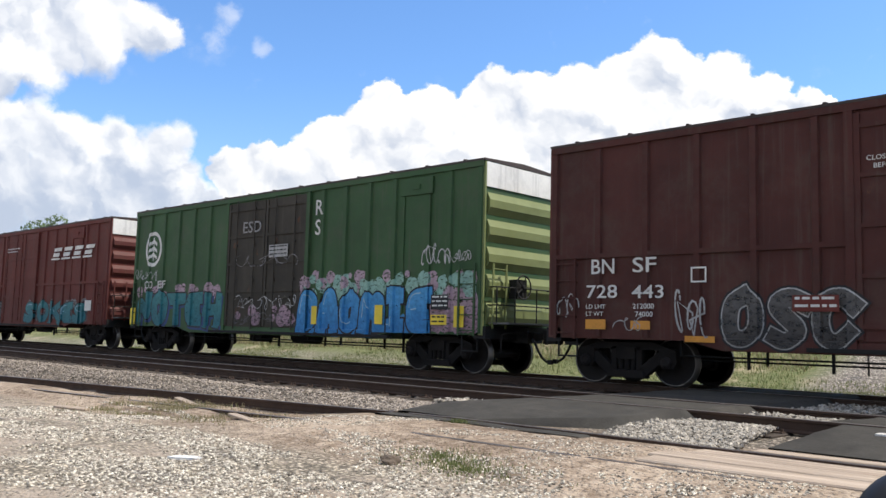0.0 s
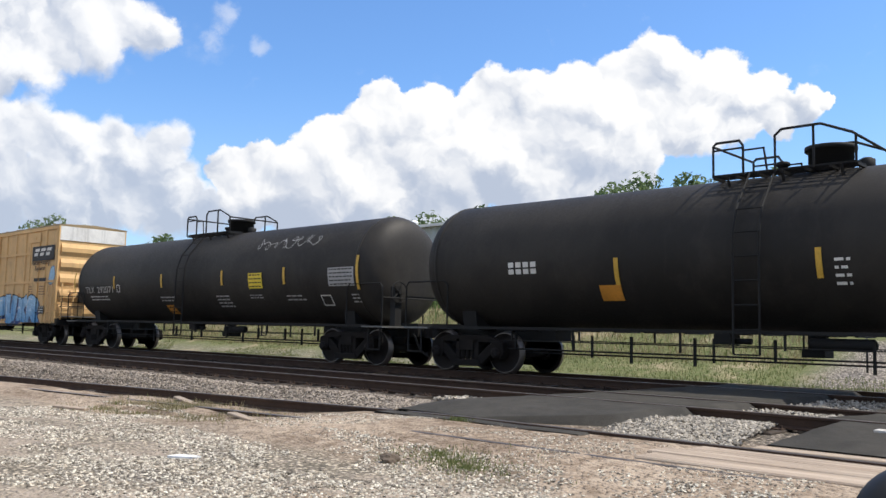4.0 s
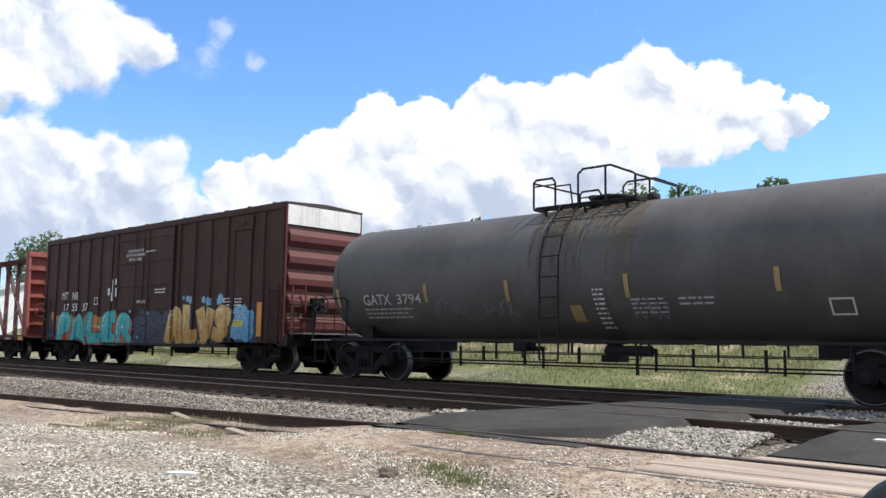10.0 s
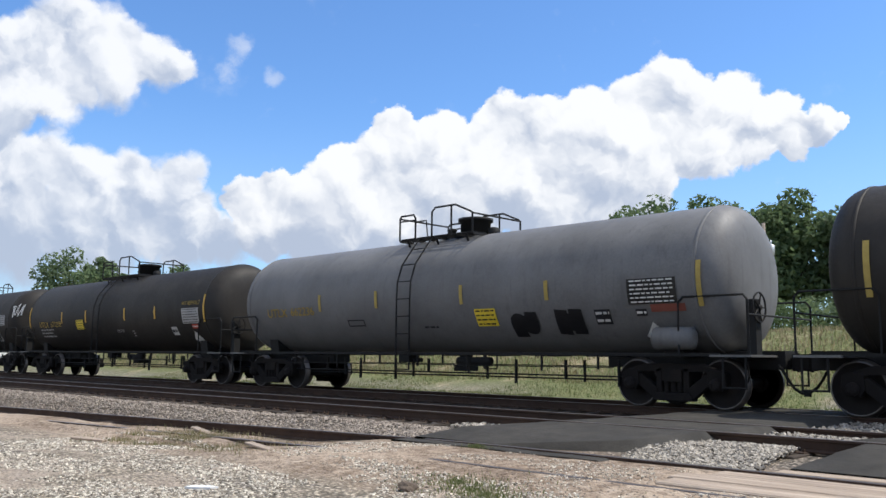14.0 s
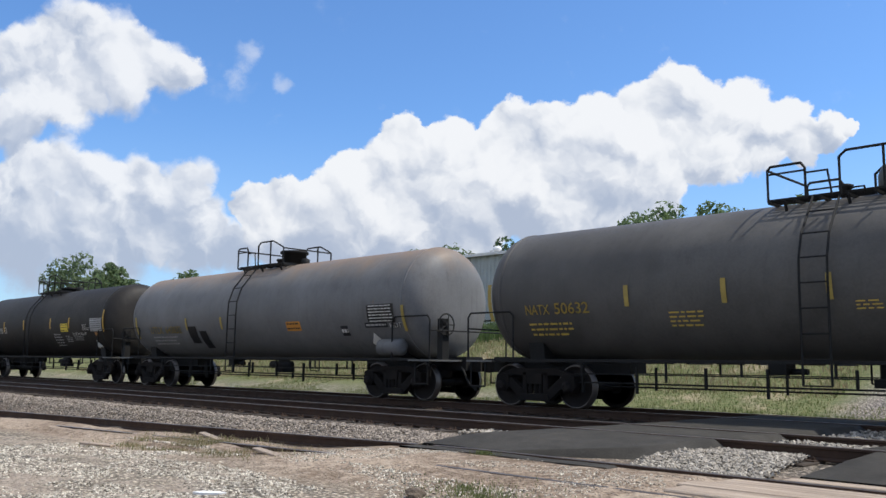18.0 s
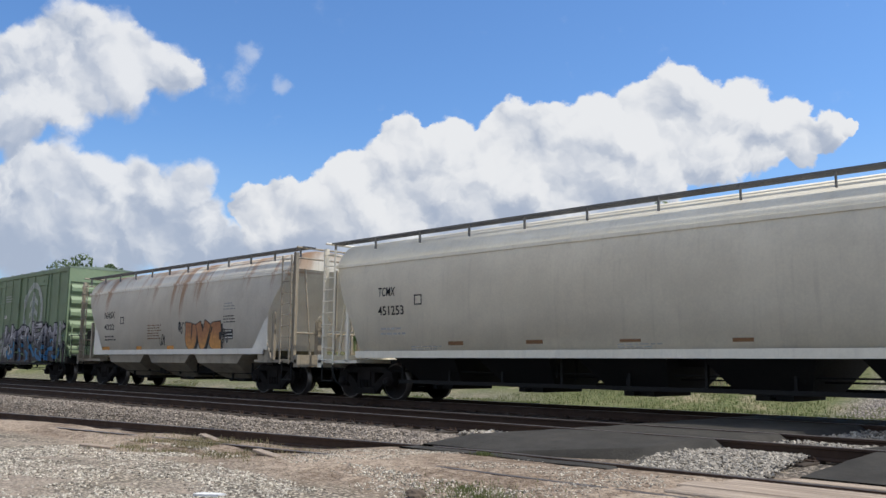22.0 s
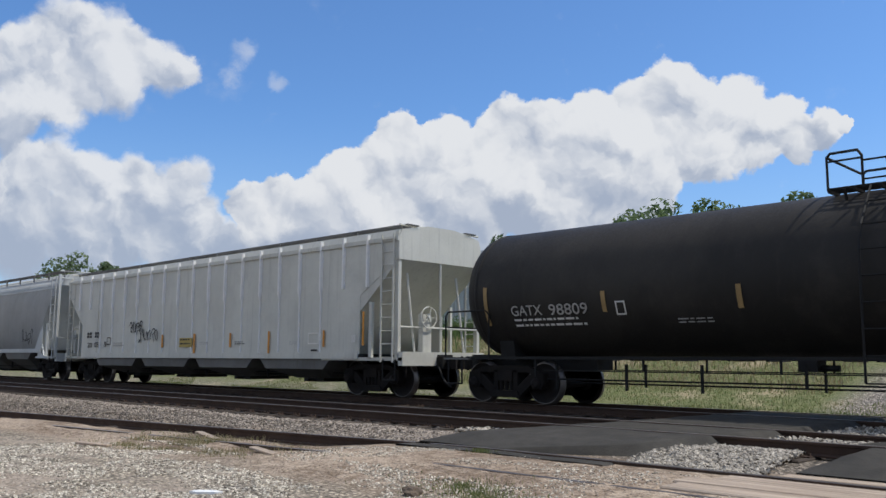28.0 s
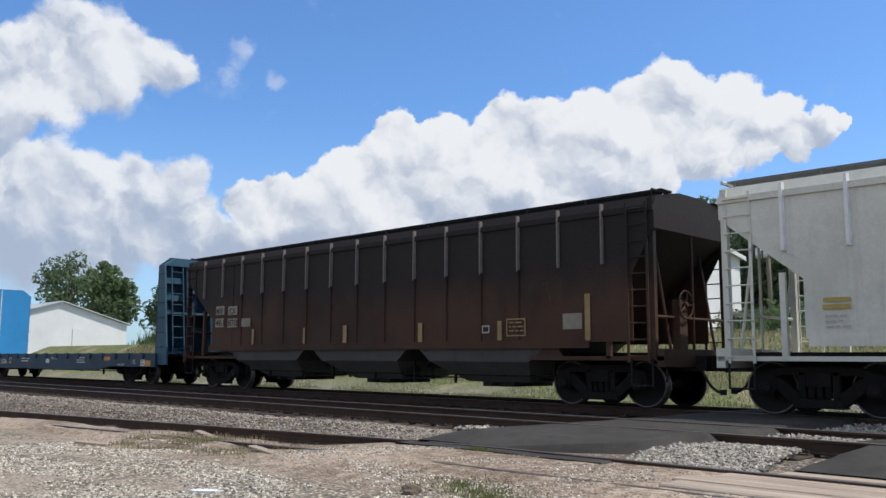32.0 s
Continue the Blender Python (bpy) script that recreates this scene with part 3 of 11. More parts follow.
stones("earth_gravel", 9000, strip_spot, 0.013, lot_stone, "loose stones trodden into the earth", 8)
stones("crossing_ballast", 6500, patch_spot, 0.036, limestone, "heap of pale broken limestone beside the asphalt", 1)
stones("track_ballast", 2600, gap_spot, 0.038, limestone, "pale broken limestone between the rails", 2)
stones("shoulder_ballast", 15000, shoulder_spot, 0.030, ballast_stone, "pinkish grey ballast along the second track", 3)
stones("loose_ballast", 500, lip_spot, 0.045, limestone, "pale stones spilled along the asphalt edge", 4)
stones("oily_ballast", 7000, bed_spot, 0.04, dark_stone, "oil-blackened ballast between the ties", 5)
stones("lot_gravel", 42000, lot_spot, 0.018, lot_stone, "loose limestone chips on the lot", 6)


# ---- the far side of the line ---------------------------------------------------
siding_grey = surface("ribbed_steel", (0.42, 0.45, 0.44), 0.55, 0.2, 0.12, 3, dirt=0.15, streak=0.2, bump=0.0)
wall_white = surface("white_steel", (0.78, 0.78, 0.76), 0.6, 0.0, 0.08, 3, dirt=0.06, bump=0.0)
roof_steel = surface("roof_steel", (0.55, 0.56, 0.56), 0.45, 0.4, 0.15, 3, bump=0.0)
galvanised = surface("galvanised", (0.62, 0.63, 0.63), 0.4, 0.7, 0.15, 6, bump=0.0)
white_trim = plain("white_trim", (0.80, 0.80, 0.78), 0.5)
dark_steel = surface("dark_steel", (0.05, 0.05, 0.05), 0.6, 0.3, 0.3, 8, bump=0.0)


def build_warehouse():
    x0, x1, y0, y1, zb, ze, zr = -50.9, -22.8, 36.0, 48.9, 1.9, 7.02, 8.06
    ym = (y0 + y1) / 2
    house = empty("warehouse", "long low warehouse of ribbed grey steel with a white gable end", "building")
    # ribbed long walls
    for name, y, out in (("side_wall", y0, -1), ("side_wall", y1, 1)):
        outline, x = [], x0
        while x < x1 - 0.3:
            outline += [(x, y), (x + 0.20, y), (x + 0.225, y + out * 0.035), (x + 0.275, y + out * 0.035)]
            x += 0.30
        outline += [(x1, y), (x1, y - out * 0.18), (x0, y - out * 0.18)]
        part(name, prism(B(), outline, zb - 0.6, ze, "z"), siding_grey, house, "ribbed grey steel cladding")
    for name, x, out in (("gable_wall", x1, 1), ("gable_wall", x0, -1)):
        part(name, prism(B(), [(y0 + 0.01, zb - 0.6), (y1 - 0.01, zb - 0.6), (y1 - 0.01, ze), (ym, zr), (y0 + 0.01, ze)], x + out * 0.004, x - out * 0.17, "x"), wall_white, house, "smooth white gable wall")
    for s in (-1, 1):
        ya = y0 - 0.25 if s < 0 else y1 + 0.25
        za = ze - 0.05
        bm = B()
        prism(bm, [(ya, za), (ym, zr + 0.02), (ym, zr + 0.14), (ya, za + 0.12)], x0 - 0.25, x1 + 0.25, "x")
        r = part("roof", bm, roof_steel, house, "shallow steel roof slope")
    part("eave_trim", box(B(), x0 - 0.3, x1 + 0.3, y0 - 0.33, y0 - 0.26, ze - 0.06, ze + 0.10), white_trim, house)
    for s in (-1, 1):
        ya = y0 - 0.25 if s < 0 else y1 + 0.25
        part("gable_trim", prism(B(), [(ya, ze - 0.14), (ym, zr - 0.06), (ym, zr + 0.17), (ya, ze + 0.10)], x1 + 0.255, x1 + 0.31, "x"), white_trim, house)
    # loading door with a canopy, in the gable end
    d = part("door", box(B(), x1 + 0.01, x1 + 0.09, 41.25, 44.1, zb - 0.1, 5.3), wall_white, house, "tall white sliding door")
    part("door_frame", box(B(), x1 + 0.01, x1 + 0.06, 41.1, 41.25, zb - 0.1, 5.42), galvanised, d)
    part("door_frame", box(B(), x1 + 0.01, x1 + 0.06, 44.1, 44.25, zb - 0.1, 5.42), galvanised, d)
    c = part("canopy", prism(B(), [(x1 + 0.01, 7.45), (x1 + 0.35, 7.42), (x1 + 1.0, 6.95), (x1 + 1.0, 6.72), (x1 + 0.01, 6.6)], 42.3, 44.0), wall_white, house, "boxed white canopy over the door")
    part("chute", box(B(), x1 + 0.01, x1 + 0.22, 42.4, 42.95, 5.42, 6.62), siding_grey, house, "grey duct below the canopy")
    part("wall_hatch", box(B(), x1 + 0.01, x1 + 0.05, 44.9, 45.45, 2.2, 3.45), wall_white, house, "small white wall hatch")
    part("door_handle", box(B(), x1 + 0.09, x1 + 0.13, 43.8, 43.92, 2.95, 3.05), dark_steel, d)
    for x in (-46, -41.5, -36.0, -27.5):
        bm = B()
        lathe(bm, [(0, 0.20), (0.28, 0.20), (0.29, 0.30), (0.44, 0.30), (0.54, 0.12)], 16, "z", (x, ym - 1.0, zr - 0.15))
        part("roof_vent", bm, white_trim, house, "round white roof vent")
    for x in (-45.4, -28.9):
        l = part("wall_lamp", box(B(), x - 0.12, x + 0.12, y0 - 0.26, y0 - 0.04, 5.3, 5.5), dark_steel, house, "small wall lamp")
    return house


build_warehouse()

bark = surface("bark", (0.10, 0.075, 0.055), 0.95, vary=0.4, grain=6, scale=(3, 3, 0.6), bump=0.03)
pole_wood = surface("pole_wood", (0.26, 0.22, 0.18), 0.9, vary=0.3, grain=6, scale=(4, 4, 0.4), bump=0.01)


def leaf_material(name, colour, light):
    m = bpy.data.materials.new(name)
    m.use_nodes = True
    net = Net(m.node_tree)
    b = net.tree.nodes["Principled BSDF"]
    island = net.node("ShaderNodeNewGeometry").outputs["Random Per Island"]
    co = net.node("ShaderNodeTexCoord").outputs["Object"]
    col = net.mix(island, colour, light)
    col = net.mix(net.math("MULTIPLY", net.noise(co, 0.6, 3.0), 0.35), col, net.mix(0.5, colour, (0.02, 0.04, 0.012)))
    net.put(b.inputs["Base Color"], col)
    b.inputs["Roughness"].default_value = 0.6
    b.inputs["Specular IOR Level"].default_value = 0.25
    glow = net.node("ShaderNodeBsdfTranslucent")
    net.put(glow.inputs["Color"], col)
    both = net.node("ShaderNodeMixShader")
    both.inputs[0].default_value = 0.5
    net.tree.links.new(b.outputs[0], both.inputs[1])
    net.tree.links.new(glow.outputs[0], both.inputs[2])
    net.tree.links.new(both.outputs[0], net.tree.nodes["Material Output"].inputs["Surface"])
    return m


leaf_dark = leaf_material("leaf_dark", (0.062, 0.100, 0.045), (0.140, 0.195, 0.090))
leaf_mid = leaf_material("leaf_mid", (0.090, 0.138, 0.060), (0.190, 0.255, 0.120))
leaf_pale = leaf_material("leaf_pale", (0.105, 0.155, 0.080), (0.220, 0.280, 0.145))
grass_mat = leaf_material("grass_blades", (0.105, 0.140, 0.045), (0.27, 0.28, 0.12))
weed_mat = leaf_material("weed_blades", (0.070, 0.115, 0.040), (0.165, 0.230, 0.085))
dry_mat = leaf_material("dry_grass", (0.26, 0.21, 0.11), (0.45, 0.39, 0.25))


def leaves(rng, blobs, count, size, flat=0.75):
    """A crown: many small four-cornered leaves spread over the shells of several uneven blobs."""
    verts, faces = [], []
    weights = [b[3] ** 2 for b in blobs]
    for b in rng.choices(blobs, weights, k=count):
        while True:
            d = Vector((rng.uniform(-1, 1), rng.uniform(-1, 1), rng.uniform(-1, 1)))
            if 0.1 < d.length < 1:
                break
        d.normalize()
        n3 = noise.noise(Vector((b[0], b[1], b[2])) + d * 2.3)
        rad = b[3] * (0.62 + 0.38 * rng.random() ** 0.5 + 0.28 * n3)
        c = Vector(b[:3]) + Vector((d.x * rad, d.y * rad, d.z * rad * flat))
        s = size * rng.uniform(0.6, 1.4)
        t = Vector((rng.gauss(0, 1), rng.gauss(0, 1), rng.gauss(0, 0.6))).normalized()
        q = (d * 0.8 + Vector((rng.gauss(0, 0.6), rng.gauss(0, 0.6), rng.gauss(0, 0.6) + 0.3))).normalized()
        a = t.cross(q).normalized()
        t = q.cross(a)
        k = len(verts)
        verts += [c - a * s, c + t * s * 0.55 + q * s * 0.15, c + a * s, c - t * s * 0.55 + q * s * 0.1]
        faces.append((k, k + 1, k + 2, k + 3))
    return verts, faces


def tree(x, y, height, spread, seed, leaf=None, count=4200, size=0.22, label="leafy green broadleaf tree", z=None, group="trees behind the line", low=0.25):
    rng = random.Random(seed)
    z = ground_z(x, y) - 0.15 if z is None else z
    t = empty("tree", label, "tree", group, pose(x, y, z))
    bm = B()
    top = height * 0.62
    r0 = 0.02 * height + 0.05
    p, tips = Vector((0, 0, 0)), []
    steps = 5
    for i in range(steps):
        q = Vector((rng.gauss(0, 0.04) * height * 0.5, rng.gauss(0, 0.04) * height * 0.5, top * (i + 1) / steps))
        rod(bm, p, q, r0 * (1 - 0.75 * i / steps), 9, r0 * (1 - 0.75 * (i + 1) / steps), False)
        if i >= 1:
            for _ in range(3):
                a = rng.uniform(0, 2 * math.pi)
                e = q + Vector((math.cos(a) * spread * rng.uniform(0.35, 0.75), math.sin(a) * spread * rng.uniform(0.35, 0.75), height * rng.uniform(0.06, 0.2)))
                rod(bm, q, e, r0 * 0.32, 6, r0 * 0.1, False)
                tips.append(e)
        p = q
    part("trunk", bm, bark, t)
    blobs = [(0, 0, height * 0.72, spread * 0.62), (0, 0, height * 0.9, spread * 0.32)]
    for e in tips:
        blobs.append((e.x, e.y, max(height * low, e.z), spread * rng.uniform(0.30, 0.46)))
    for _ in range(6):
        a = rng.uniform(0, 2 * math.pi)
        k = rng.uniform(0.3, 0.8)
        blobs.append((math.cos(a) * spread * k, math.sin(a) * spread * k, height * rng.uniform(low + 0.1, 0.88), spread * rng.uniform(0.22, 0.4)))
    v, f = leaves(rng, blobs, count, size)
    me = bpy.data.meshes.new("crown")
    me.from_pydata(v, [], f)
    me.materials.append(leaf or leaf_mid)
    part("crown", me, None, t)
    return t


for i, (x, y, top, spread, leaf) in enumerate((
        (-97.5, 40, 13.0, 4.2, leaf_pale), (-90.0, 40, 11.6, 2.0, leaf_pale), (-85.5, 39, 10.2, 3.0, leaf_mid), (-80.0, 44, 10.0, 3.2, leaf_mid),
        (-112, 60, 12.4, 4.5, leaf_dark), (-104, 60, 12.0, 4.5, leaf_dark), (-96, 62, 11.0, 4.0, leaf_dark), (-88, 64, 10.2, 4.0, leaf_dark),
        (-72, 66, 13.0, 5.0, leaf_mid), (-64, 66, 13.6, 5.0, leaf_mid), (-54.5, 64, 13.6, 3.6, leaf_dark), (-47, 66, 13.4, 3.8, leaf_mid), (-41.5, 66, 14.2, 3.8, leaf_mid),
        (-37.5, 66, 15.4, 4.4, leaf_mid), (-33.0, 65, 14.6, 4.2, leaf_mid), (-29.0, 64, 11.6, 3.6, leaf_mid))):
    tree(x, y, top - ground_z(x, y) + 0.3, spread, 10 + i, leaf, 3400, 0.24)
for i, (x, y, top, spread) in enumerate(((-26.8, 61, 12.0, 3.4), (-23.4, 60, 13.0, 3.6), (-19.6, 61, 11.6, 3.6), (-15.6, 60, 12.2, 3.6), (-11.5, 62, 12.6, 4.0), (-7.0, 60, 12.0, 4.0), (-21.5, 66, 12.5, 4.5), (-12.0, 68, 12.5, 5.0))):
    tree(x, y, top - ground_z(x, y) + 0.3, spread, 40 + i, leaf_mid if i % 2 else leaf_pale, 5200, 0.24, "dense green tree with foliage almost to the ground", low=0.10)


def shrub(x, y, w, d, h, seed, leaf, label, count=900, size=0.13):
    rng = random.Random(seed)
    z = ground_z(x, y)
    blobs = [(rng.uniform(-w, w), rng.uniform(-d, d), h * rng.uniform(0.3, 0.62), h * rng.uniform(0.30, 0.5)) for _ in range(9)]
    s = empty("shrub", label, "shrub", "weeds and shrubs along the bank", pose(x, y, z - 0.1))
    bm = B()
    for b in blobs:
        rod(bm, (b[0] * 0.4, b[1] * 0.4, 0), (b[0], b[1], b[2]), 0.025, 5, 0.01, False)
    part("stems", bm, bark, s)["kind"] = "stuff"
    v, f = leaves(rng, blobs, count, size, 1.0)
    me = bpy.data.meshes.new("foliage")
    me.from_pydata(v, [], f)
    me.materials.append(leaf)
    part("foliage", me, None, s)


rng = random.Random(8)
for i in range(17):
    x = -48.0 + i * 1.42
    shrub(x, 33.2 + rng.uniform(-0.4, 0.4), 0.9, 0.6, rng.uniform(0.9, 1.6), 60 + i, leaf_mid, "tall green weeds against the warehouse wall", 700, 0.09)
for i, (x, y, h) in enumerate(((-17.5, 39, 1.5), (-15.2, 37, 1.7), (-13.0, 38, 1.6), (-19.5, 42, 1.2), (-10.5, 37, 1.8), (-26.5, 46, 1.3), (-17.0, 52, 3.2), (-13.0, 53, 3.4), (-20.5, 54, 3.0), (-9.0, 53, 3.4), (-48, 34, 1.3), (-52, 35, 1.2), (-57, 34, 1.2), (-62, 34, 1.1))):
    shrub(x, y, 1.3, 0.9, h, 80 + i, leaf_mid if i % 2 else leaf_pale, "rank green weeds on the bank", 900, 0.11)


def blades(name, count, spot, height, material, label, seed, width=0.012):
    """Grass: single bent blades, in one sheet of stuff."""
    rng = random.Random(seed)
    verts, faces = [], []
    for _ in range(count):
        p = spot(rng)
        if p is None:
            continue
        x, y, k = p
        z = ground_z(x, y) - 0.02
        h = height * k * rng.uniform(0.5, 1.3)
        a = rng.uniform(0, 6.28)
        w = width * rng.uniform(0.7, 1.5)
        dx, dy = math.cos(a) * w, math.sin(a) * w
        lx, ly = rng.gauss(0, 0.22) * h, rng.gauss(0, 0.22) * h
        n = len(verts)
        verts += [(x - dx, y - dy, z), (x + dx, y + dy, z), (x + lx * 0.4 + dx * 0.8, y + ly * 0.4 + dy * 0.8, z + h * 0.6), (x + lx * 0.4 - dx * 0.8, y + ly * 0.4 - dy * 0.8, z + h * 0.6), (x + lx, y + ly, z + h)]
        faces += [(n, n + 1, n + 2, n + 3), (n + 3, n + 2, n + 4)]
    me = bpy.data.meshes.new(name)
    me.from_pydata(verts, [], faces)
    me.materials.append(material)
    return tagged(new(name, me), label, "grass", kind="stuff")


def verge_spot(rng):
    x, y = rng.uniform(-48, -2), 17.9 + 9.0 * rng.random() ** 1.3
    if noise.noise(Vector((x * 0.22, y * 0.35, 1.0))) < (-0.25 if x > -20 else -0.05) or (x > -9.3 and y > 24.5):
        return None
    return x, y, 1.0


def bank_spot(rng):
    x, y = rng.uniform(-62, -4), rng.uniform(25.5, 35.5)
    if x > -9.3 and y < 29:
        return None
    return x, y, 1.0


def weed_spot(rng):
    x, y = rng.uniform(-64, -23), rng.gauss(32.9, 0.8)
    k = 0.75 + 0.9 * noise.noise(Vector((x * 0.45, y * 0.3, 6.0)))
    return None if k < 0.25 else (x, y, k)


def siding_spot(rng):
    x, y = rng.gauss(-11.9, 1.0), rng.gauss(6.7, 0.5)
    if noise.noise(Vector((x * 1.3, y * 1.3, 4.0))) < 0.0:
        return None
    return x, y, 1.0


def tuft_spot(rng):
    a, r = rng.uniform(0, 6.28), abs(rng.gauss(0, 1))
    c = rng.choice(((-5.55, 6.15, 0.45), (-5.30, 6.05, 0.30), (-5.9, 6.35, 0.30), (-7.42, 8.35, 0.10)))
    return c[0] + math.cos(a) * r * c[2] * 1.2, c[1] + math.sin(a) * r * c[2] * 0.6, 1.0


blades("verge_grass", 60000, verge_spot, 0.11, grass_mat, "rough green grass on the verge", 1, 0.008)
blades("verge_straw", 5000, verge_spot, 0.10, dry_mat, "dry straw among the verge grass", 9, 0.007)
blades("bank_grass", 40000, bank_spot, 0.20, dry_mat, "dry tan grass on the bank", 2, 0.014)
blades("bank_weeds", 15000, weed_spot, 1.15, weed_mat, "tall rank green weeds along the bank", 3, 0.032)
blades("low_weeds", 6000, bank_spot, 0.22, grass_mat, "low green weeds among the dry grass", 7, 0.02)
blades("siding_grass", 5000, siding_spot, 0.085, dry_mat, "dry grass along the old siding", 4, 0.003)
blades("siding_weeds", 1400, siding_spot, 0.07, grass_mat, "sparse green weeds along the old siding", 5, 0.004)
blades("grass_tuft", 2200, tuft_spot, 0.06, grass_mat, "thin green grass tuft in the mud", 6, 0.004)


def build_shed():
    shed = empty("white_shed", "low white metal shed with a shallow gable roof", "building")
    x1, x0, y0, y1, zb, ze, zr = -80.0, -104.0, 25.6, 38.2, 1.6, 4.1, 6.0
    ym = (y0 + y1) / 2
    part("wall", prism(B(), [(y0, zb - 1.2), (y1, zb - 1.2), (y1, ze), (ym, zr), (y0, ze)], x0, x1, "x"), wall_white, shed)
    for s in (-1, 1):
        ya = y0 - 0.3 if s < 0 else y1 + 0.3
        part("roof", prism(B(), [(ya, ze - 0.04), (ym, zr + 0.02), (ym, zr + 0.12), (ya, ze + 0.06)], x0 - 0.3, x1 + 0.3, "x"), roof_steel, shed)
    d = part("door", box(B(), x1 + 0.01, x1 + 0.06, 33.0, 35.4, zb - 0.2, 3.6), wall_white, shed, "plain white door")


build_shed()


def build_low_block():
    """A long low tan building with a white fascia, beyond the fields."""
    block = empty("low_building", "long low tan building with a white roof edge", "building")
    x0, x1, y0, y1, zb, ze = -96.0, -77.0, 50.0, 57.0, 1.2, 4.55
    tan = surface("tan_siding", (0.42, 0.35, 0.27), 0.8, 0.0, 0.15, 3, dirt=0.2, bump=0.0)
    part("wall", box(B(), x0, x1, y0, y1, zb, ze), tan, block)
    part("roof", prism(B(), [(y0 - 0.6, ze), (y1 + 0.6, ze), ((y0 + y1) / 2, ze + 0.75)], x0 - 0.5, x1 + 0.5, "x"), roof_dull, block, "shallow brown roof")
    part("fascia", box(B(), x0 - 0.55, x1 + 0.55, y0 - 0.70, y0 - 0.61, ze - 0.12, ze + 0.16), white_trim, block, "white roof edge")
    for x in (-94.0, -89.5, -85.0, -80.5):
        w = part("window", box(B(), x - 0.8, x + 0.8, y0 - 0.04, y0 - 0.002, 2.9, 3.9), dark_steel, block)
        part("window_frame", box(B(), x - 0.9, x + 0.9, y0 - 0.06, y0 - 0.042, 3.9, 4.0), white_trim, w)
    for x in (-92.0, -87.0, -82.5):
        part("post", box(B(), x - 0.09, x + 0.09, y0 - 0.60, y0 - 0.46, zb, ze - 0.002), white_trim, block, "white porch post")


roof_dull = surface("roof_dull", (0.15, 0.10, 0.08), 0.8, 0.0, 0.3, 3, bump=0.0)
build_low_block()


def build_pole(x, y, top, cans=0, label="weathered wooden utility pole with a crossarm"):
    z = ground_z(x, y)
    p = empty("utility_pole", label, "utility pole", at=pose(x, y, z - 0.3))
    h = top - z + 0.3
    part("pole", rod(B(), (0, 0, 0), (-0.12, 0, h), 0.16, 12, 0.11), pole_wood, p)
    if not cans:
        part("crossarm", box(B(), -1.0, 1.1, -0.06, 0.06, h - 0.75, h - 0.62), pole_wood, p)
        for sx in (-0.9, -0.3, 0.5, 1.0):
            part("insulator", lathe(B(), [(h - 0.62, 0.03), (h - 0.55, 0.06), (h - 0.46, 0.03)], 8, "z", (sx, 0, 0)), galvanised, p)
    for i in range(cans):
        sx = -0.55 + 0.5 * i
        t = part("transformer", lathe(B(), [(h - 2.15, 0.16), (h - 2.1, 0.21), (h - 1.5, 0.21), (h - 1.45, 0.12)], 14, "z", (sx, -0.3, 0)), galvanised, p, "grey can transformer")
        part("bushing", lathe(B(), [(h - 1.45, 0.04), (h - 1.35, 0.06), (h - 1.15, 0.03)], 8, "z", (sx, -0.3, 0)), galvanised, t)


build_pole(-22.3, 52, 9.42, 3, "weathered wooden utility pole with three grey transformers")
build_pole(-69.4, 48, 8.2, label="thin wooden pole with a crossarm")


def build_van():
    v = empty("white_van", "white van parked behind the warehouse corner", "van", at=pose(-56.8, 40, ground_z(-56.8, 40)))
    bm = prism(B(), [(-2.75, 0.45), (2.4, 0.45), (2.4, 1.3), (1.9, 2.35), (1.6, 2.45), (-2.55, 2.45), (-2.75, 2.3)], -1.0, 1.0)
    bmesh.ops.bevel(bm, geom=bm.edges[:], offset=0.05, segments=2, affect="EDGES")
    body = part("body", bm, wall_white, v)
    for a, b in ((-2.45, -2.15), (-1.7, -1.3), (-0.75, 0.15), (0.45, 1.5)):
        part("window", box(B(), a, b, -1.012, -1.003, 1.35, 2.1), dark_steel, body)
    for x in (-1.8, 1.5):
        for sy in (-1, 1):
            part("wheel", rod(B(), (x, sy * 0.8, 0.36), (x, sy * 1.01, 0.36), 0.36, 18), black_rubber, v)


black_rubber = surface("black_rubber", (0.015, 0.015, 0.016), 0.55, 0.0, 0.3, 8, bump=0.0)
build_van()


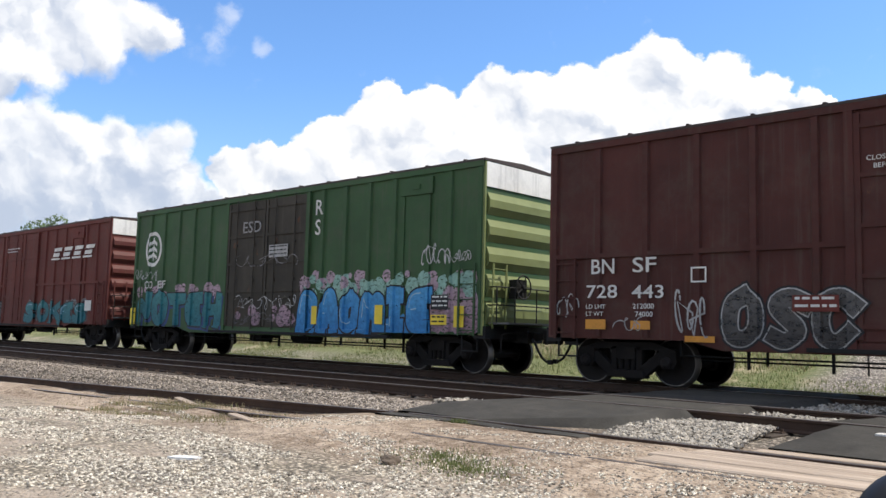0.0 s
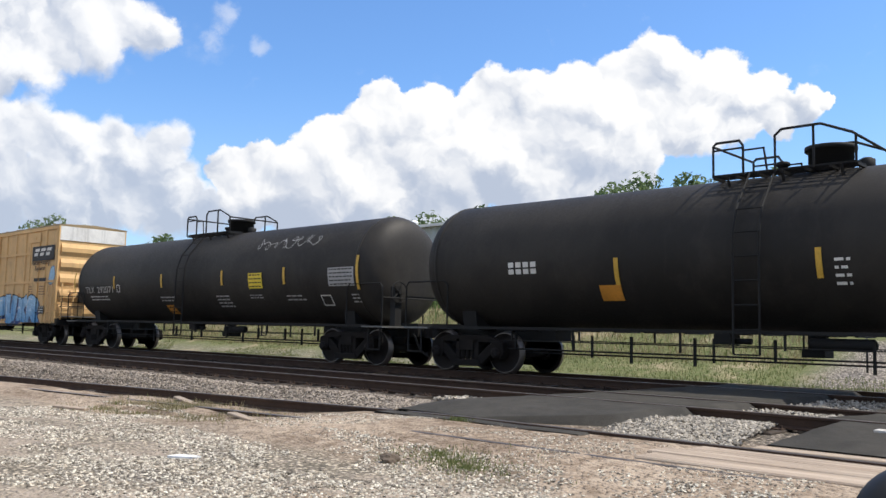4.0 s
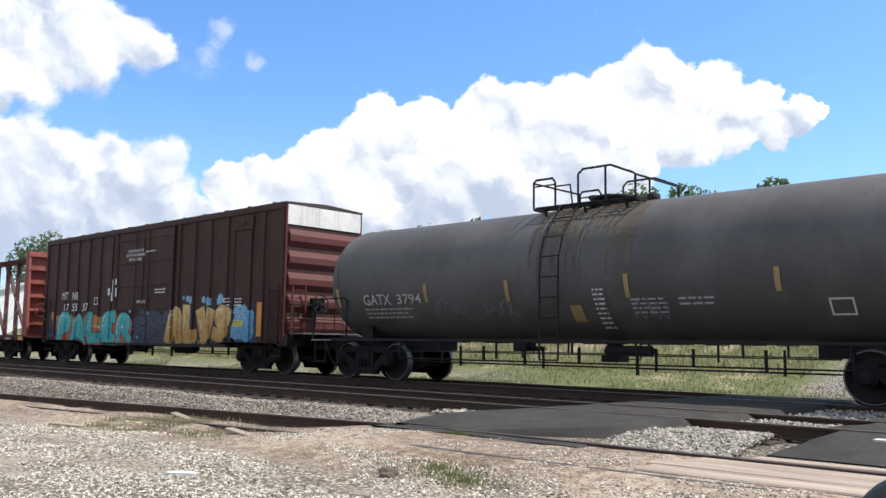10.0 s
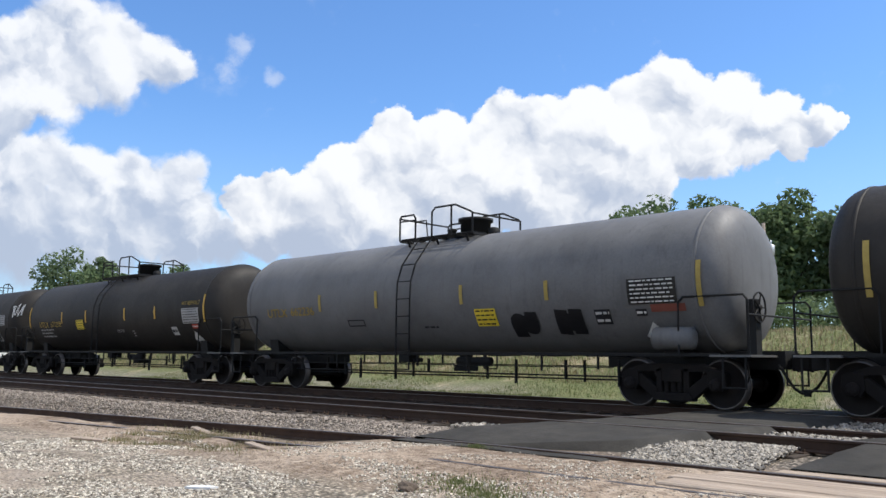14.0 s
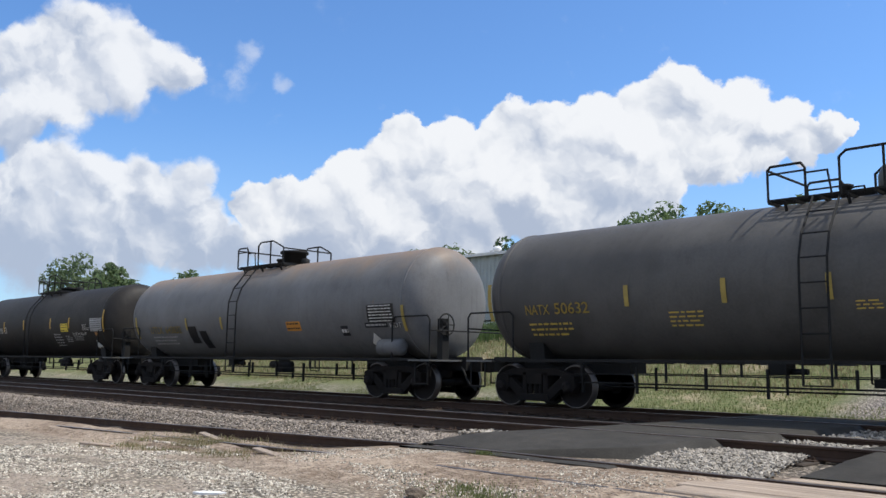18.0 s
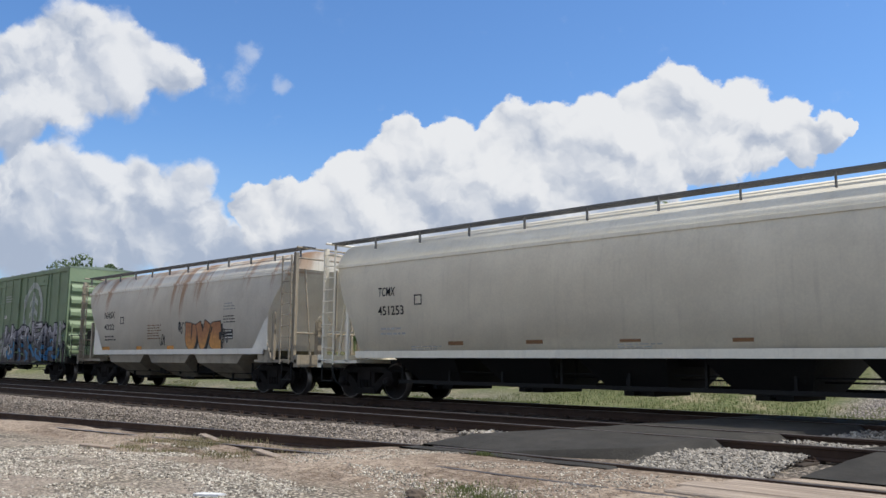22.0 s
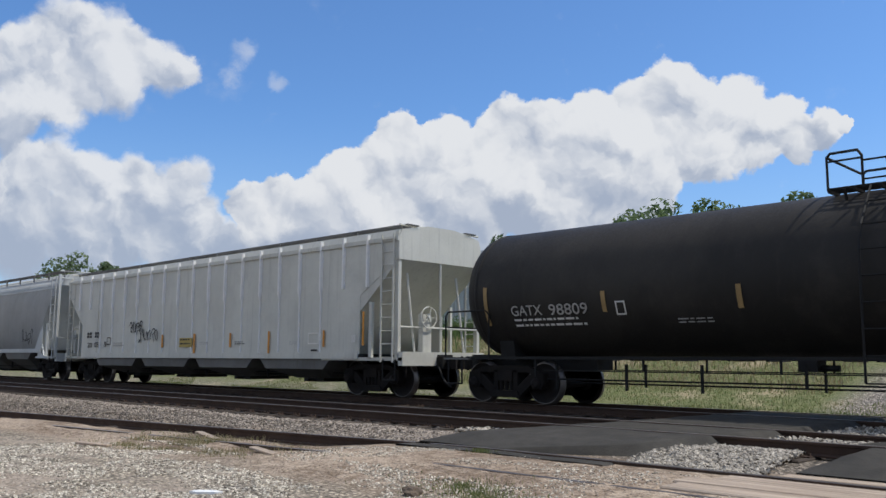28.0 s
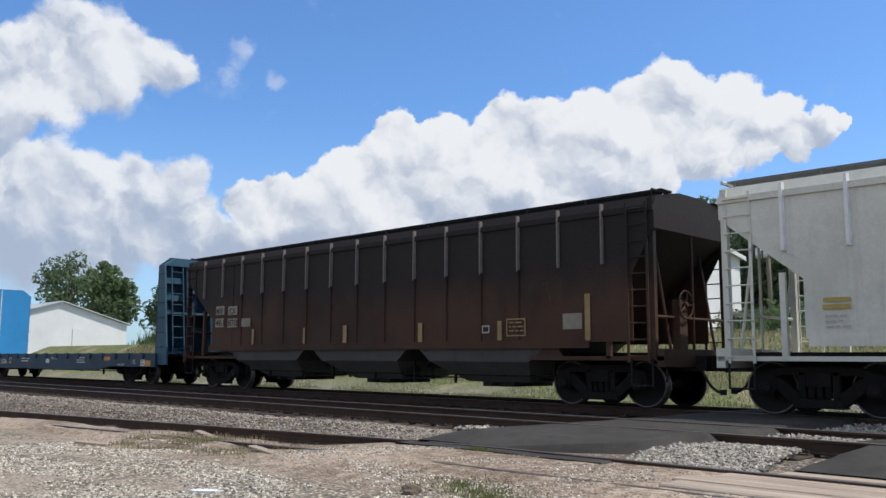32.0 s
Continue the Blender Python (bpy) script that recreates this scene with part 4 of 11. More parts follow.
def build_litter():
    """Loose things on the lot: a pale scrap, boards, a clod and a thin marker post."""
    bm = B()
    prism(bm, [(-0.16, -0.04), (-0.08, -0.08), (0.11, -0.06), (0.17, 0.0), (0.06, 0.06), (-0.10, 0.05)], 0.0, 0.022, "z")
    ob = new("paper_scrap", mesh_of("paper_scrap", bm, plain("scrap_white", (0.75, 0.75, 0.74), 0.7)))
    ob.matrix_basis = pose(-7.63, 4.53, ground_z(-7.63, 4.53) + 0.004, 0, 0, 35)
    tagged(ob, "flat white scrap of paper on the gravel", "litter")
    for k, (x, y, l, a) in enumerate(((-12.75, 5.65, 0.55, 30), (-12.6, 7.45, 0.9, -12), (-9.95, 6.75, 0.7, -8))):
        bm = box(B(), -l / 2, l / 2, -0.06, 0.06, 0.0, 0.035)
        bmesh.ops.bevel(bm, geom=bm.edges[:], offset=0.008, segments=1, affect="EDGES")
        ob = new("board", mesh_of("board", bm, plank_wood))
        ob.matrix_basis = pose(x, y, ground_z(x, y) + 0.01, 2, 3, a)
        tagged(ob, "short weathered board lying in the mud", "board", "boards on the lot")
    rng = random.Random(12)
    bm = B()
    bmesh.ops.create_icosphere(bm, subdivisions=2, radius=0.09)
    for v in bm.verts:
        v.co *= 1 + 0.5 * noise.noise(v.co * 14)
        v.co.z *= 0.6
    ob = new("clod", mesh_of("clod", bm, surface("clod_earth", (0.13, 0.10, 0.075), 0.95, vary=0.4, grain=20)))
    ob.matrix_basis = pose(-6.12, 5.86, ground_z(-6.12, 5.86) + 0.03)
    tagged(ob, "dark lump of earth on the lot", "clod")
    x, y = -7.55, 25.2
    ob = new("marker_post", mesh_of("marker_post", rod(B(), (0, 0, -0.2), (0, 0, 1.25), 0.03, 8), dark_steel))
    ob.matrix_basis = pose(x, y, ground_z(x, y))
    tagged(ob, "thin dark steel marker post in the grass", "post")


build_litter()


def build_car():
    """The parked car that the view is taken from; only its door mirror shows."""
    a = radians(43.1)
    car = empty("parked_car", "dark parked car with a black door mirror", "car")
    car.matrix_basis = pose(0, 0, -0.40, 0, 0, 43.1)
    paint = surface("car_paint", (0.02, 0.02, 0.022), 0.3, 0.0, 0.1, 4, dirt=0.1, bump=0.0)
    part("body", prism(B(), [(-2.6, 0.25), (2.0, 0.25), (2.05, 0.62), (1.75, 0.86), (0.75, 0.95), (-2.5, 0.98), (-2.7, 0.7)], -1.45, 0.28), paint, car)
    for x in (-1.9, 1.25):
        for y in (-1.35, 0.16):
            w = part("wheel", rod(B(), (x, y - 0.1, 0.32), (x, y + 0.11, 0.32), 0.32, 24), black_rubber, car)
            part("hub", rod(B(), (x, y - 0.105, 0.32), (x, y + 0.115, 0.32), 0.18, 16), galvanised, w)
    bm = B()
    bmesh.ops.create_icosphere(bm, subdivisions=4, radius=1.0)
    for v in bm.verts:
        q = v.co
        q.x, q.y, q.z = 0.115 * math.copysign(abs(q.x) ** 0.8, q.x), 0.065 * q.y, 0.082 * math.copysign(abs(q.z) ** 0.8, q.z)
    for f in bm.faces:
        f.smooth = True
    m = part("mirror", bm, black_rubber, car, "black plastic door mirror", at=(0.550, 0.910, 1.112))
    part("mirror_stalk", box(B(), 0.0, 0.10, -0.70, 0.0, -0.13, -0.07), black_rubber, m)


build_car()



# ---- rolling stock: shared parts ---------------------------------------------------
iron = surface("truck_iron", (0.014, 0.012, 0.011), 0.9, 0.0, 0.4, 10, dirt=0.4, dirt_colour=(0.034, 0.026, 0.020), bump=0.004, spec=0.2)
wheel_iron = surface("wheel_iron", (0.015, 0.012, 0.011), 0.8, 0.0, 0.35, 8, dirt=0.35, dirt_colour=(0.032, 0.024, 0.019), bump=0.0, spec=0.25)
tread = surface("wheel_tread", (0.16, 0.145, 0.135), 0.4, 0.8, 0.15, 20, dirt=0.0, bump=0.0)
black = surface("black_fittings", (0.013, 0.013, 0.013), 0.7, 0.0, 0.3, 8, dirt=0.2, dirt_colour=(0.04, 0.035, 0.03), bump=0.0, spec=0.25)
grating = surface("grating", (0.17, 0.17, 0.165), 0.6, 0.5, 0.3, 8, bump=0.0)
white_paint = plain("white_lettering", (0.70, 0.68, 0.63), 0.6, vary=0.25)
grey_paint = plain("grey_lettering", (0.42, 0.41, 0.39), 0.6, vary=0.25)
black_paint = plain("black_lettering", (0.02, 0.02, 0.022), 0.6)
yellow_paint = plain("yellow_lettering", (0.62, 0.44, 0.10), 0.6, vary=0.25)
reflective = plain("yellow_reflector", (0.66, 0.40, 0.06), 0.5, vary=0.3, dirt=0.35)
sign_yellow = plain("yellow_sign", (0.80, 0.60, 0.05), 0.5)
orange_mark = plain("orange_mark", (0.62, 0.27, 0.04), 0.55, vary=0.3, dirt=0.3)
WHEEL = 0.457
white_paint_top, black_paint_top = white_paint, black_paint
cream = plain("cream_lettering", (0.60, 0.53, 0.36), 0.6, vary=0.25)
tan_strip = plain("tan_strip", (0.36, 0.24, 0.10), 0.6, vary=0.3, dirt=0.3)
dull_yellow = plain("dull_yellow", (0.42, 0.31, 0.08), 0.6, vary=0.3, dirt=0.3)
tan_patch = plain("tan_patch", (0.30, 0.26, 0.20), 0.7, vary=0.4, dirt=0.4)


def make_shared():
    s = {}
    bm = B()
    lathe(bm, [(-1.12, 0.075), (-0.86, 0.09), (-0.855, 0.10), (0.855, 0.10), (0.86, 0.09), (1.12, 0.075)], 14, "y")
    for k in (-1, 1):
        g = GAUGE / 2
        prof = [(g - 0.03, WHEEL + 0.028), (g + 0.005, WHEEL + 0.026), (g + 0.018, WHEEL), (g + 0.105, WHEEL - 0.005), (g + 0.108, WHEEL - 0.032), (g + 0.055, WHEEL - 0.065), (g + 0.045, 0.19), (g + 0.085, 0.15), (g + 0.088, 0.09), (g - 0.05, 0.09), (g - 0.045, 0.16), (g - 0.01, 0.20), (g - 0.005, WHEEL - 0.07), (g - 0.03, WHEEL - 0.06)]
        n0 = len(bm.faces)
        lathe(bm, [(k * a, r) for a, r in prof], 36, "y")
        bm.faces.ensure_lookup_table()
        for f in bm.faces[n0:n0 + 36 * 4]:
            f.material_index = 1
        # bearing end cap with three bolts, and an inspection mark on the plate
        lathe(bm, [(k * 1.10, 0.115), (k * 1.17, 0.11), (k * 1.18, 0.05)], 14, "y")
        for i in range(3):
            a = 2 * math.pi * i / 3
            rod(bm, (0.065 * math.cos(a), k * 1.17, 0.065 * math.sin(a)), (0.065 * math.cos(a), k * 1.205, 0.065 * math.sin(a)), 0.02, 6)
        for i in range(2):
            a = math.pi * i + 0.6
            rod(bm, (0.3 * math.cos(a), k * (g + 0.04), 0.3 * math.sin(a)), (0.3 * math.cos(a), k * (g + 0.058), 0.3 * math.sin(a)), 0.03, 6)
    s["wheelset"] = mesh_of("wheelset", bm, (wheel_iron, tread))
    # cast side frame: a truss with openings, pedestals and a spring window
    bm = B()
    w = (-0.075, 0.075)
    prism(bm, [(-0.92, 0.60), (-0.62, 0.70), (0.62, 0.70), (0.92, 0.60), (0.92, 0.72), (0.60, 0.83), (-0.60, 0.83), (-0.92, 0.72)], *w)
    for k in (-1, 1):
        def fl(pts):
            return [(k * a, b) for a, b in (pts if k > 0 else pts[::-1])]
        prism(bm, fl([(0.78, 0.33), (1.00, 0.33), (1.08, 0.46), (1.06, 0.68), (0.92, 0.73), (0.72, 0.70), (0.70, 0.46)]), -0.10, 0.10)
        prism(bm, fl([(0.72, 0.42), (0.40, 0.16), (0.30, 0.22), (0.30, 0.36), (0.66, 0.64), (0.76, 0.62)]), *w)
        prism(bm, fl([(0.22, 0.28), (0.34, 0.28), (0.34, 0.74), (0.22, 0.74)]), *w)
        rod(bm, (k * 0.889, -0.13, WHEEL), (k * 0.889, 0.13, WHEEL), 0.125, 14)
    prism(bm, [(-0.42, 0.14), (0.42, 0.14), (0.36, 0.29), (-0.36, 0.29)], -0.11, 0.11)
    bmesh.ops.bevel(bm, geom=[e for e in bm.edges if e.calc_length() > 0.2], offset=0.012, segments=1, affect="EDGES")
    s["side_frame"] = mesh_of("side_frame", bm, iron)
    prof = [(0.295, 0.03)]
    for i in range(6):
        prof += [(0.30 + i * 0.045, 0.052), (0.312 + i * 0.045, 0.066), (0.33 + i * 0.045, 0.052)]
    s["spring"] = mesh_of("spring", lathe(B(), prof + [(0.565, 0.03)], 10, "z", (0, -0.02, 0)), iron)
    bm = B()
    box(bm, -0.20, 0.20, -1.10, 1.10, 0.50, 0.72)
    box(bm, -0.30, 0.30, -0.35, 0.35, 0.66, 0.80)
    for sx in (-0.55, 0.55):
        box(bm, sx - 0.05, sx + 0.05, -0.95, 0.95, 0.36, 0.46)
        for sy in (-0.72, 0.72):
            box(bm, sx - 0.06, sx + 0.06, sy - 0.06, sy + 0.06, 0.30, 0.52)
    s["truck"] = mesh_of("truck", bm, iron)
    # coupler: shank, head and knuckle, pulling to +x
    bm = B()
    box(bm, -0.55, 0.10, -0.075, 0.075, 0.79, 0.95)
    prism(bm, [(0.05, -0.14), (0.22, -0.20), (0.36, -0.17), (0.33, -0.09), (0.24, -0.06), (0.24, 0.05), (0.34, 0.09), (0.37, 0.16), (0.24, 0.20), (0.05, 0.14)], 0.72, 1.02, "z")
    rod(bm, (0.30, 0.12, 0.70), (0.30, 0.12, 1.04), 0.035, 8)
    s["coupler"] = mesh_of("coupler", bm, iron)
    bm = B()
    pts = [(0.0, 0.0, 0.82), (0.08, 0.0, 0.74), (0.18, 0.0, 0.56), (0.28, 0.0, 0.42), (0.40, 0.0, 0.34), (0.52, 0.0, 0.33)]
    pipe(bm, pts, 0.028, 8)
    box(bm, 0.46, 0.56, -0.04, 0.04, 0.28, 0.38)
    s["air_hose"] = mesh_of("air_hose", bm, black)
    bm = B()
    pipe(bm, [(0, 0.10, 0.95), (0.02, -0.25, 0.96), (0.02, -1.05, 0.93), (0.05, -1.25, 0.88), (0.10, -1.32, 0.62), (0.06, -1.30, 0.52)], 0.016, 6)
    s["cut_lever"] = mesh_of("cut_lever", bm, iron)
    return s


SHARED = make_shared()
SPIN = []          # wheelsets and their cars, to be keyed in motions()
TRAIN = []         # cars and their places along the train


def running_gear(car, half, pull):
    """Two trucks at +-half, couplers, hoses and levers at the ends, the pulling faces at +-pull."""
    for sx in (-1, 1):
        t = part("truck", SHARED["truck"], None, car, "black cast-steel freight truck", at=(sx * half, 0, 0))
        for sy in (-1, 1):
            part("side_frame", SHARED["side_frame"], None, t, at=(0, sy * 1.0, 0))
            for sp in (-0.14, 0.0, 0.14):
                part("coil_spring", SHARED["spring"], None, t, at=(sp, sy * 1.0, 0))
        for ax in (-0.889, 0.889):
            w = part("wheelset", SHARED["wheelset"], None, t, "steel wheels with a bright worn tread", at=(ax, 0, WHEEL))
            SPIN.append((w, car, ax))
        turn = pose(sx * (pull - 0.30), 0, 0, 0, 0, 0 if sx > 0 else 180)
        part("coupler", SHARED["coupler"], None, car, at=turn)
        part("air_hose", SHARED["air_hose"], None, car, "black rubber air hose", at=pose(sx * (pull - 0.42), -sx * 0.35, 0, 0, 0, 0 if sx > 0 else 180))
        part("cut_lever", SHARED["cut_lever"], None, car, at=pose(sx * (pull - 0.62), 0, 0, 0, 0, 0 if sx > 0 else 180))


def words(parent, text, x, z, size, material, y, wide=1.0, slant=0.0, name="lettering", centre=False, turn=None):
    """Painted words on a side that faces the camera, their foot at x, z."""
    c = bpy.data.curves.new(name, "FONT")
    c.body, c.size, c.extrude, c.shear, c.offset = text, size * 1.38, 0.0015, slant, 0.010 * size
    c.resolution_u = 3
    c.align_x = "CENTER" if centre else "LEFT"
    tmp = bpy.data.objects.new(name, c)
    me = bpy.data.meshes.new_from_object(tmp)
    bpy.data.objects.remove(tmp)
    me.materials.clear()
    me.materials.append(material)
    me.transform(Matrix.Diagonal((wide, 1, 1, 1)))
    return part(name, me, None, parent, at=turn if turn is not None else pose(x, y, z, 90, 0, 0))


def marks(parent, boxes, material, y, name="stencil", label="", bend=None):
    """Flat painted bars: (x0, x1, z0, z1) each, one part."""
    bm = B()
    for x0, x1, z0, z1 in boxes:
        box(bm, x0, x1, y - 0.0015, y + 0.0015, z0, z1)
    if bend:
        for v in bm.verts:
            d = v.co.y - y
            v.co.y = bend(v.co.z) + d
    ob = part(name, bm, material, parent, label)
    if name == "stencil":
        ob["kind"] = "stuff"      # print too small to pick apart
    return ob


def small_print(rng, x0, z0, w, rows, h=0.05, gap=0.035):
    """Boxes for lines of print too small to read."""
    out = []
    for r in range(rows):
        z, x = z0 - r * (h + gap), x0
        while x < x0 + w * rng.uniform(0.75, 1.0):
            l = rng.uniform(0.06, 0.22)
            out.append((x, min(x + l, x0 + w), z - h * 0.62, z))
            x += l + 0.04
    return out


def capital_blocks(count, x, z, size, gap=0.22, wide=0.62):
    """Plain blocks of bars in place of a company's letters."""
    out = []
    for i in range(count):
        a = x + i * size * (wide + gap)
        w = size * wide
        out += [(a, a + w, z + size * 0.56, z + size), (a, a + w, z, z + size * 0.42)]
    return out


def code(parent, text, x, z, size, material, y, width, bend=None):
    """Stencilled owner's code, fitted to its width."""
    ob = words(parent, text, x, z, size, material, y)
    xs = [v.co.x for v in ob.data.vertices]
    ob.data.transform(Matrix.Diagonal((width / (max(xs) - min(xs)), 1, 1, 1)))
    return wrap(ob, bend) if bend else ob


def logo_bars(parent, count, x, z, w, h, material, y, rule=True, slant=0.45):
    """A railway's mark as plain slanted blocks, each over its own rule."""
    step = w / count
    for i in range(count):
        bm = B()
        a, b = x + step * i, x + step * (i + 0.74)
        def quad(p, q, lo, hi):
            bm.faces.new([bm.verts.new((c + (v - z) * slant, y - 0.002, v)) for c, v in ((p, lo), (q, lo), (q, hi), (p, hi))])
        foot = z + (0.26 * h if rule else 0.0)
        tall = z + h - foot
        quad(a, b, z + h - 0.40 * tall, z + h)
        quad(a, b - 0.12 * step, foot, foot + 0.42 * tall)
        if rule:
            quad(a - 0.10 * step, b - 0.02 * step, z, z + 0.15 * h)
        part("company_mark", bm, material, parent, "slanted pale block of the railway's mark")


def spray(name, colour, rough=0.5):
    return plain("spray_" + name, colour, rough, vary=0.3, dirt=0.1)


def fade(name, low, high, z0, z1, wear=0.12, blotch=None):
    """Sprayed paint that fades from one colour to another up its height, rubbed through in places."""
    m = bpy.data.materials.new("spray_" + name)
    m.use_nodes = True
    net = Net(m.node_tree)
    b = net.tree.nodes["Principled BSDF"]
    co = net.node("ShaderNodeTexCoord").outputs["Object"]
    sep = net.node("ShaderNodeSeparateXYZ")
    net.put(sep.inputs[0], co)
    cloud = net.noise(co, 1.6, 5.0, 0.6)
    level = net.math("ADD", sep.outputs[2], net.math("MULTIPLY", net.math("SUBTRACT", cloud, 0.5), (z1 - z0) * 1.5))
    col = net.mix(net.ramp(level, z0, z1), low, high)
    if blotch:
        col = net.mix(net.ramp(net.noise(co, 2.7, 4.0, 0.55), 0.56, 0.64), col, blotch)
    col = net.mix(1.0, col, net.ramp(net.noise(co, 9.0, 6.0, 0.65), 0.3, 0.7, 0.72, 1.12), "MULTIPLY")
    net.put(b.inputs["Base Color"], col)
    b.inputs["Roughness"].default_value = 0.55
    b.inputs["Specular IOR Level"].default_value = 0.25
    if wear:
        clear, both = net.node("ShaderNodeBsdfTransparent"), net.node("ShaderNodeMixShader")
        rub = net.noise(net.vec("MULTIPLY", co, (1.0, 1.0, 2.2)), 7.0, 8.0, 0.72)
        net.put(both.inputs[0], net.ramp(rub, 0.62 - 0.3 * wear, 0.72 - 0.3 * wear, 0.0, 0.85))
        net.tree.links.new(b.outputs[0], both.inputs[1])
        net.tree.links.new(clear.outputs[0], both.inputs[2])
        net.tree.links.new(both.outputs[0], net.tree.nodes["Material Output"].inputs["Surface"])
    return m


# spray-can letters as strokes in a unit square
GLYPHS = {
    "A": ("05 0,38 100,62 100,95 0", "20 34,80 34"), "B": ("12 0,12 100,66 99,84 78,66 54,16 52", "60 53,92 30,74 2,12 0"),
    "C": ("92 78,62 100,22 90,8 50,22 10,62 0,92 22",), "D": ("12 0,12 100,58 96,92 50,58 4,12 0",),
    "E": ("92 97,16 96,12 50,16 4,92 3", "14 51,76 51"), "F": ("92 97,16 97,12 0", "14 53,76 53"),
    "H": ("12 0,12 100", "88 0,88 100", "12 50,88 50"), "I": ("50 0,50 100", "20 98,80 98", "20 2,80 2"),
    "J": ("30 98,86 98,80 20,50 2,10 16",), "K": ("12 0,12 100", "16 46,90 100", "36 58,96 0"),
    "L": ("14 100,14 4,92 3",), "M": ("06 0,14 100,50 34,86 100,94 0",), "N": ("12 0,12 100,88 2,88 100",),
    "O": ("50 100,14 82,8 50,16 16,50 0,86 16,92 50,86 82,50 100",), "P": ("12 0,12 100,70 98,90 74,68 48,14 46",),
    "R": ("12 0,12 100,70 98,88 76,68 52,14 50", "48 50,94 0"), "S": ("90 86,54 100,14 80,48 52,88 26,50 0,08 14",),
    "T": ("50 0,50 98", "2 94,98 98"), "U": ("12 100,14 16,50 0,86 16,88 100",), "V": ("6 100,46 0,54 0,94 100",),
    "W": ("4 100,26 2,50 66,74 2,96 100",), "Z": ("8 97,90 97,12 4,94 3",),
}
SIDES = {}         # side profile of each box car: breaks along x and the height of its lower edge


def lay(bm, parent, y, bend=None):
    """Cuts flat paint where the side steps and lays it against posts, doors and sills or a round shell; y holds its own thickness."""
    bm.verts.ensure_lookup_table()
    lo, hi = min(v.co.x for v in bm.verts), max(v.co.x for v in bm.verts)
    za, zb = min(v.co.z for v in bm.verts), max(v.co.z for v in bm.verts)

    def slice_at(co, no):
        bmesh.ops.bisect_plane(bm, geom=bm.verts[:] + bm.edges[:] + bm.faces[:], plane_co=co, plane_no=no)
    side = SIDES.get(parent.name)
    if bend:
        for z in np.arange(za + 0.2, zb, 0.2):
            slice_at((0, 0, z), (0, 0, 1))
        for v in bm.verts:
            v.co.y += bend(v.co.z)
    elif side:
        for x, _ in side["breaks"]:
            if lo < x < hi:
                slice_at((x, 0, 0), (1, 0, 0))
        top = side["sill"] + 0.21
        for z in (top, top + 0.01):
            slice_at((0, 0, z), (0, 0, 1))
        xs, ds = [b[0] for b in side["breaks"]], [b[1] for b in side["breaks"]]
        for v in bm.verts:
            low = side["sill"] if abs(v.co.x) < side["hl"] - 3.6 else 0.885
            v.co.z = max(v.co.z, low)
            d = float(np.interp(v.co.x, xs, ds))
            if v.co.z <= top + 1e-4 and abs(v.co.x) < side["hl"] - 3.7:
                d = max(d, 0.052)
            v.co.y += side["s"] - d
    else:
        for v in bm.verts:
            v.co.y += y


def painted(name, bm, mats, parent, label, y, bend=None):
    lay(bm, parent, y, bend)
    for f in bm.faces:
        f.normal_update()
        if f.normal.y > 0:
            f.normal_flip()
    me = bpy.data.meshes.new(name)
    bm.to_mesh(me)
    bm.free()
    for m in mats:
        me.materials.append(m)
    return part(name, me, None, parent, label)


def brush(bm, pts, wa, wb, off, mat):
    """A flat stroke along points, with full joints."""
    n = len(pts)
    for k, p in enumerate(pts):
        w = wa + (wb - wa) * k / max(1, n - 1)
        o = off + 0.00002 * k
        if 0 < k < n - 1:
            f = bm.faces.new([bm.verts.new((p.x + w * math.cos(a), -o - 0.00001, p.y + w * math.sin(a))) for a in [math.pi * q / 5 for q in range(10)]])
            f.material_index = mat
        if k + 1 < n:
            q = pts[k + 1]
            d = q - p
            if d.length < 1e-5:
                continue
            d.normalize()
            s = Vector((-d.y, d.x))
            wq = wa + (wb - wa) * (k + 1) / max(1, n - 1)
            a, b = p - d * (w * 0.9 if k == 0 else 0), q + d * (wq * 0.9 if k + 2 == n else 0)
            f = bm.faces.new([bm.verts.new((c.x, -o, c.y)) for c in (a + s * w, a - s * w, b - s * wq, b + s * wq)])
            f.material_index = mat


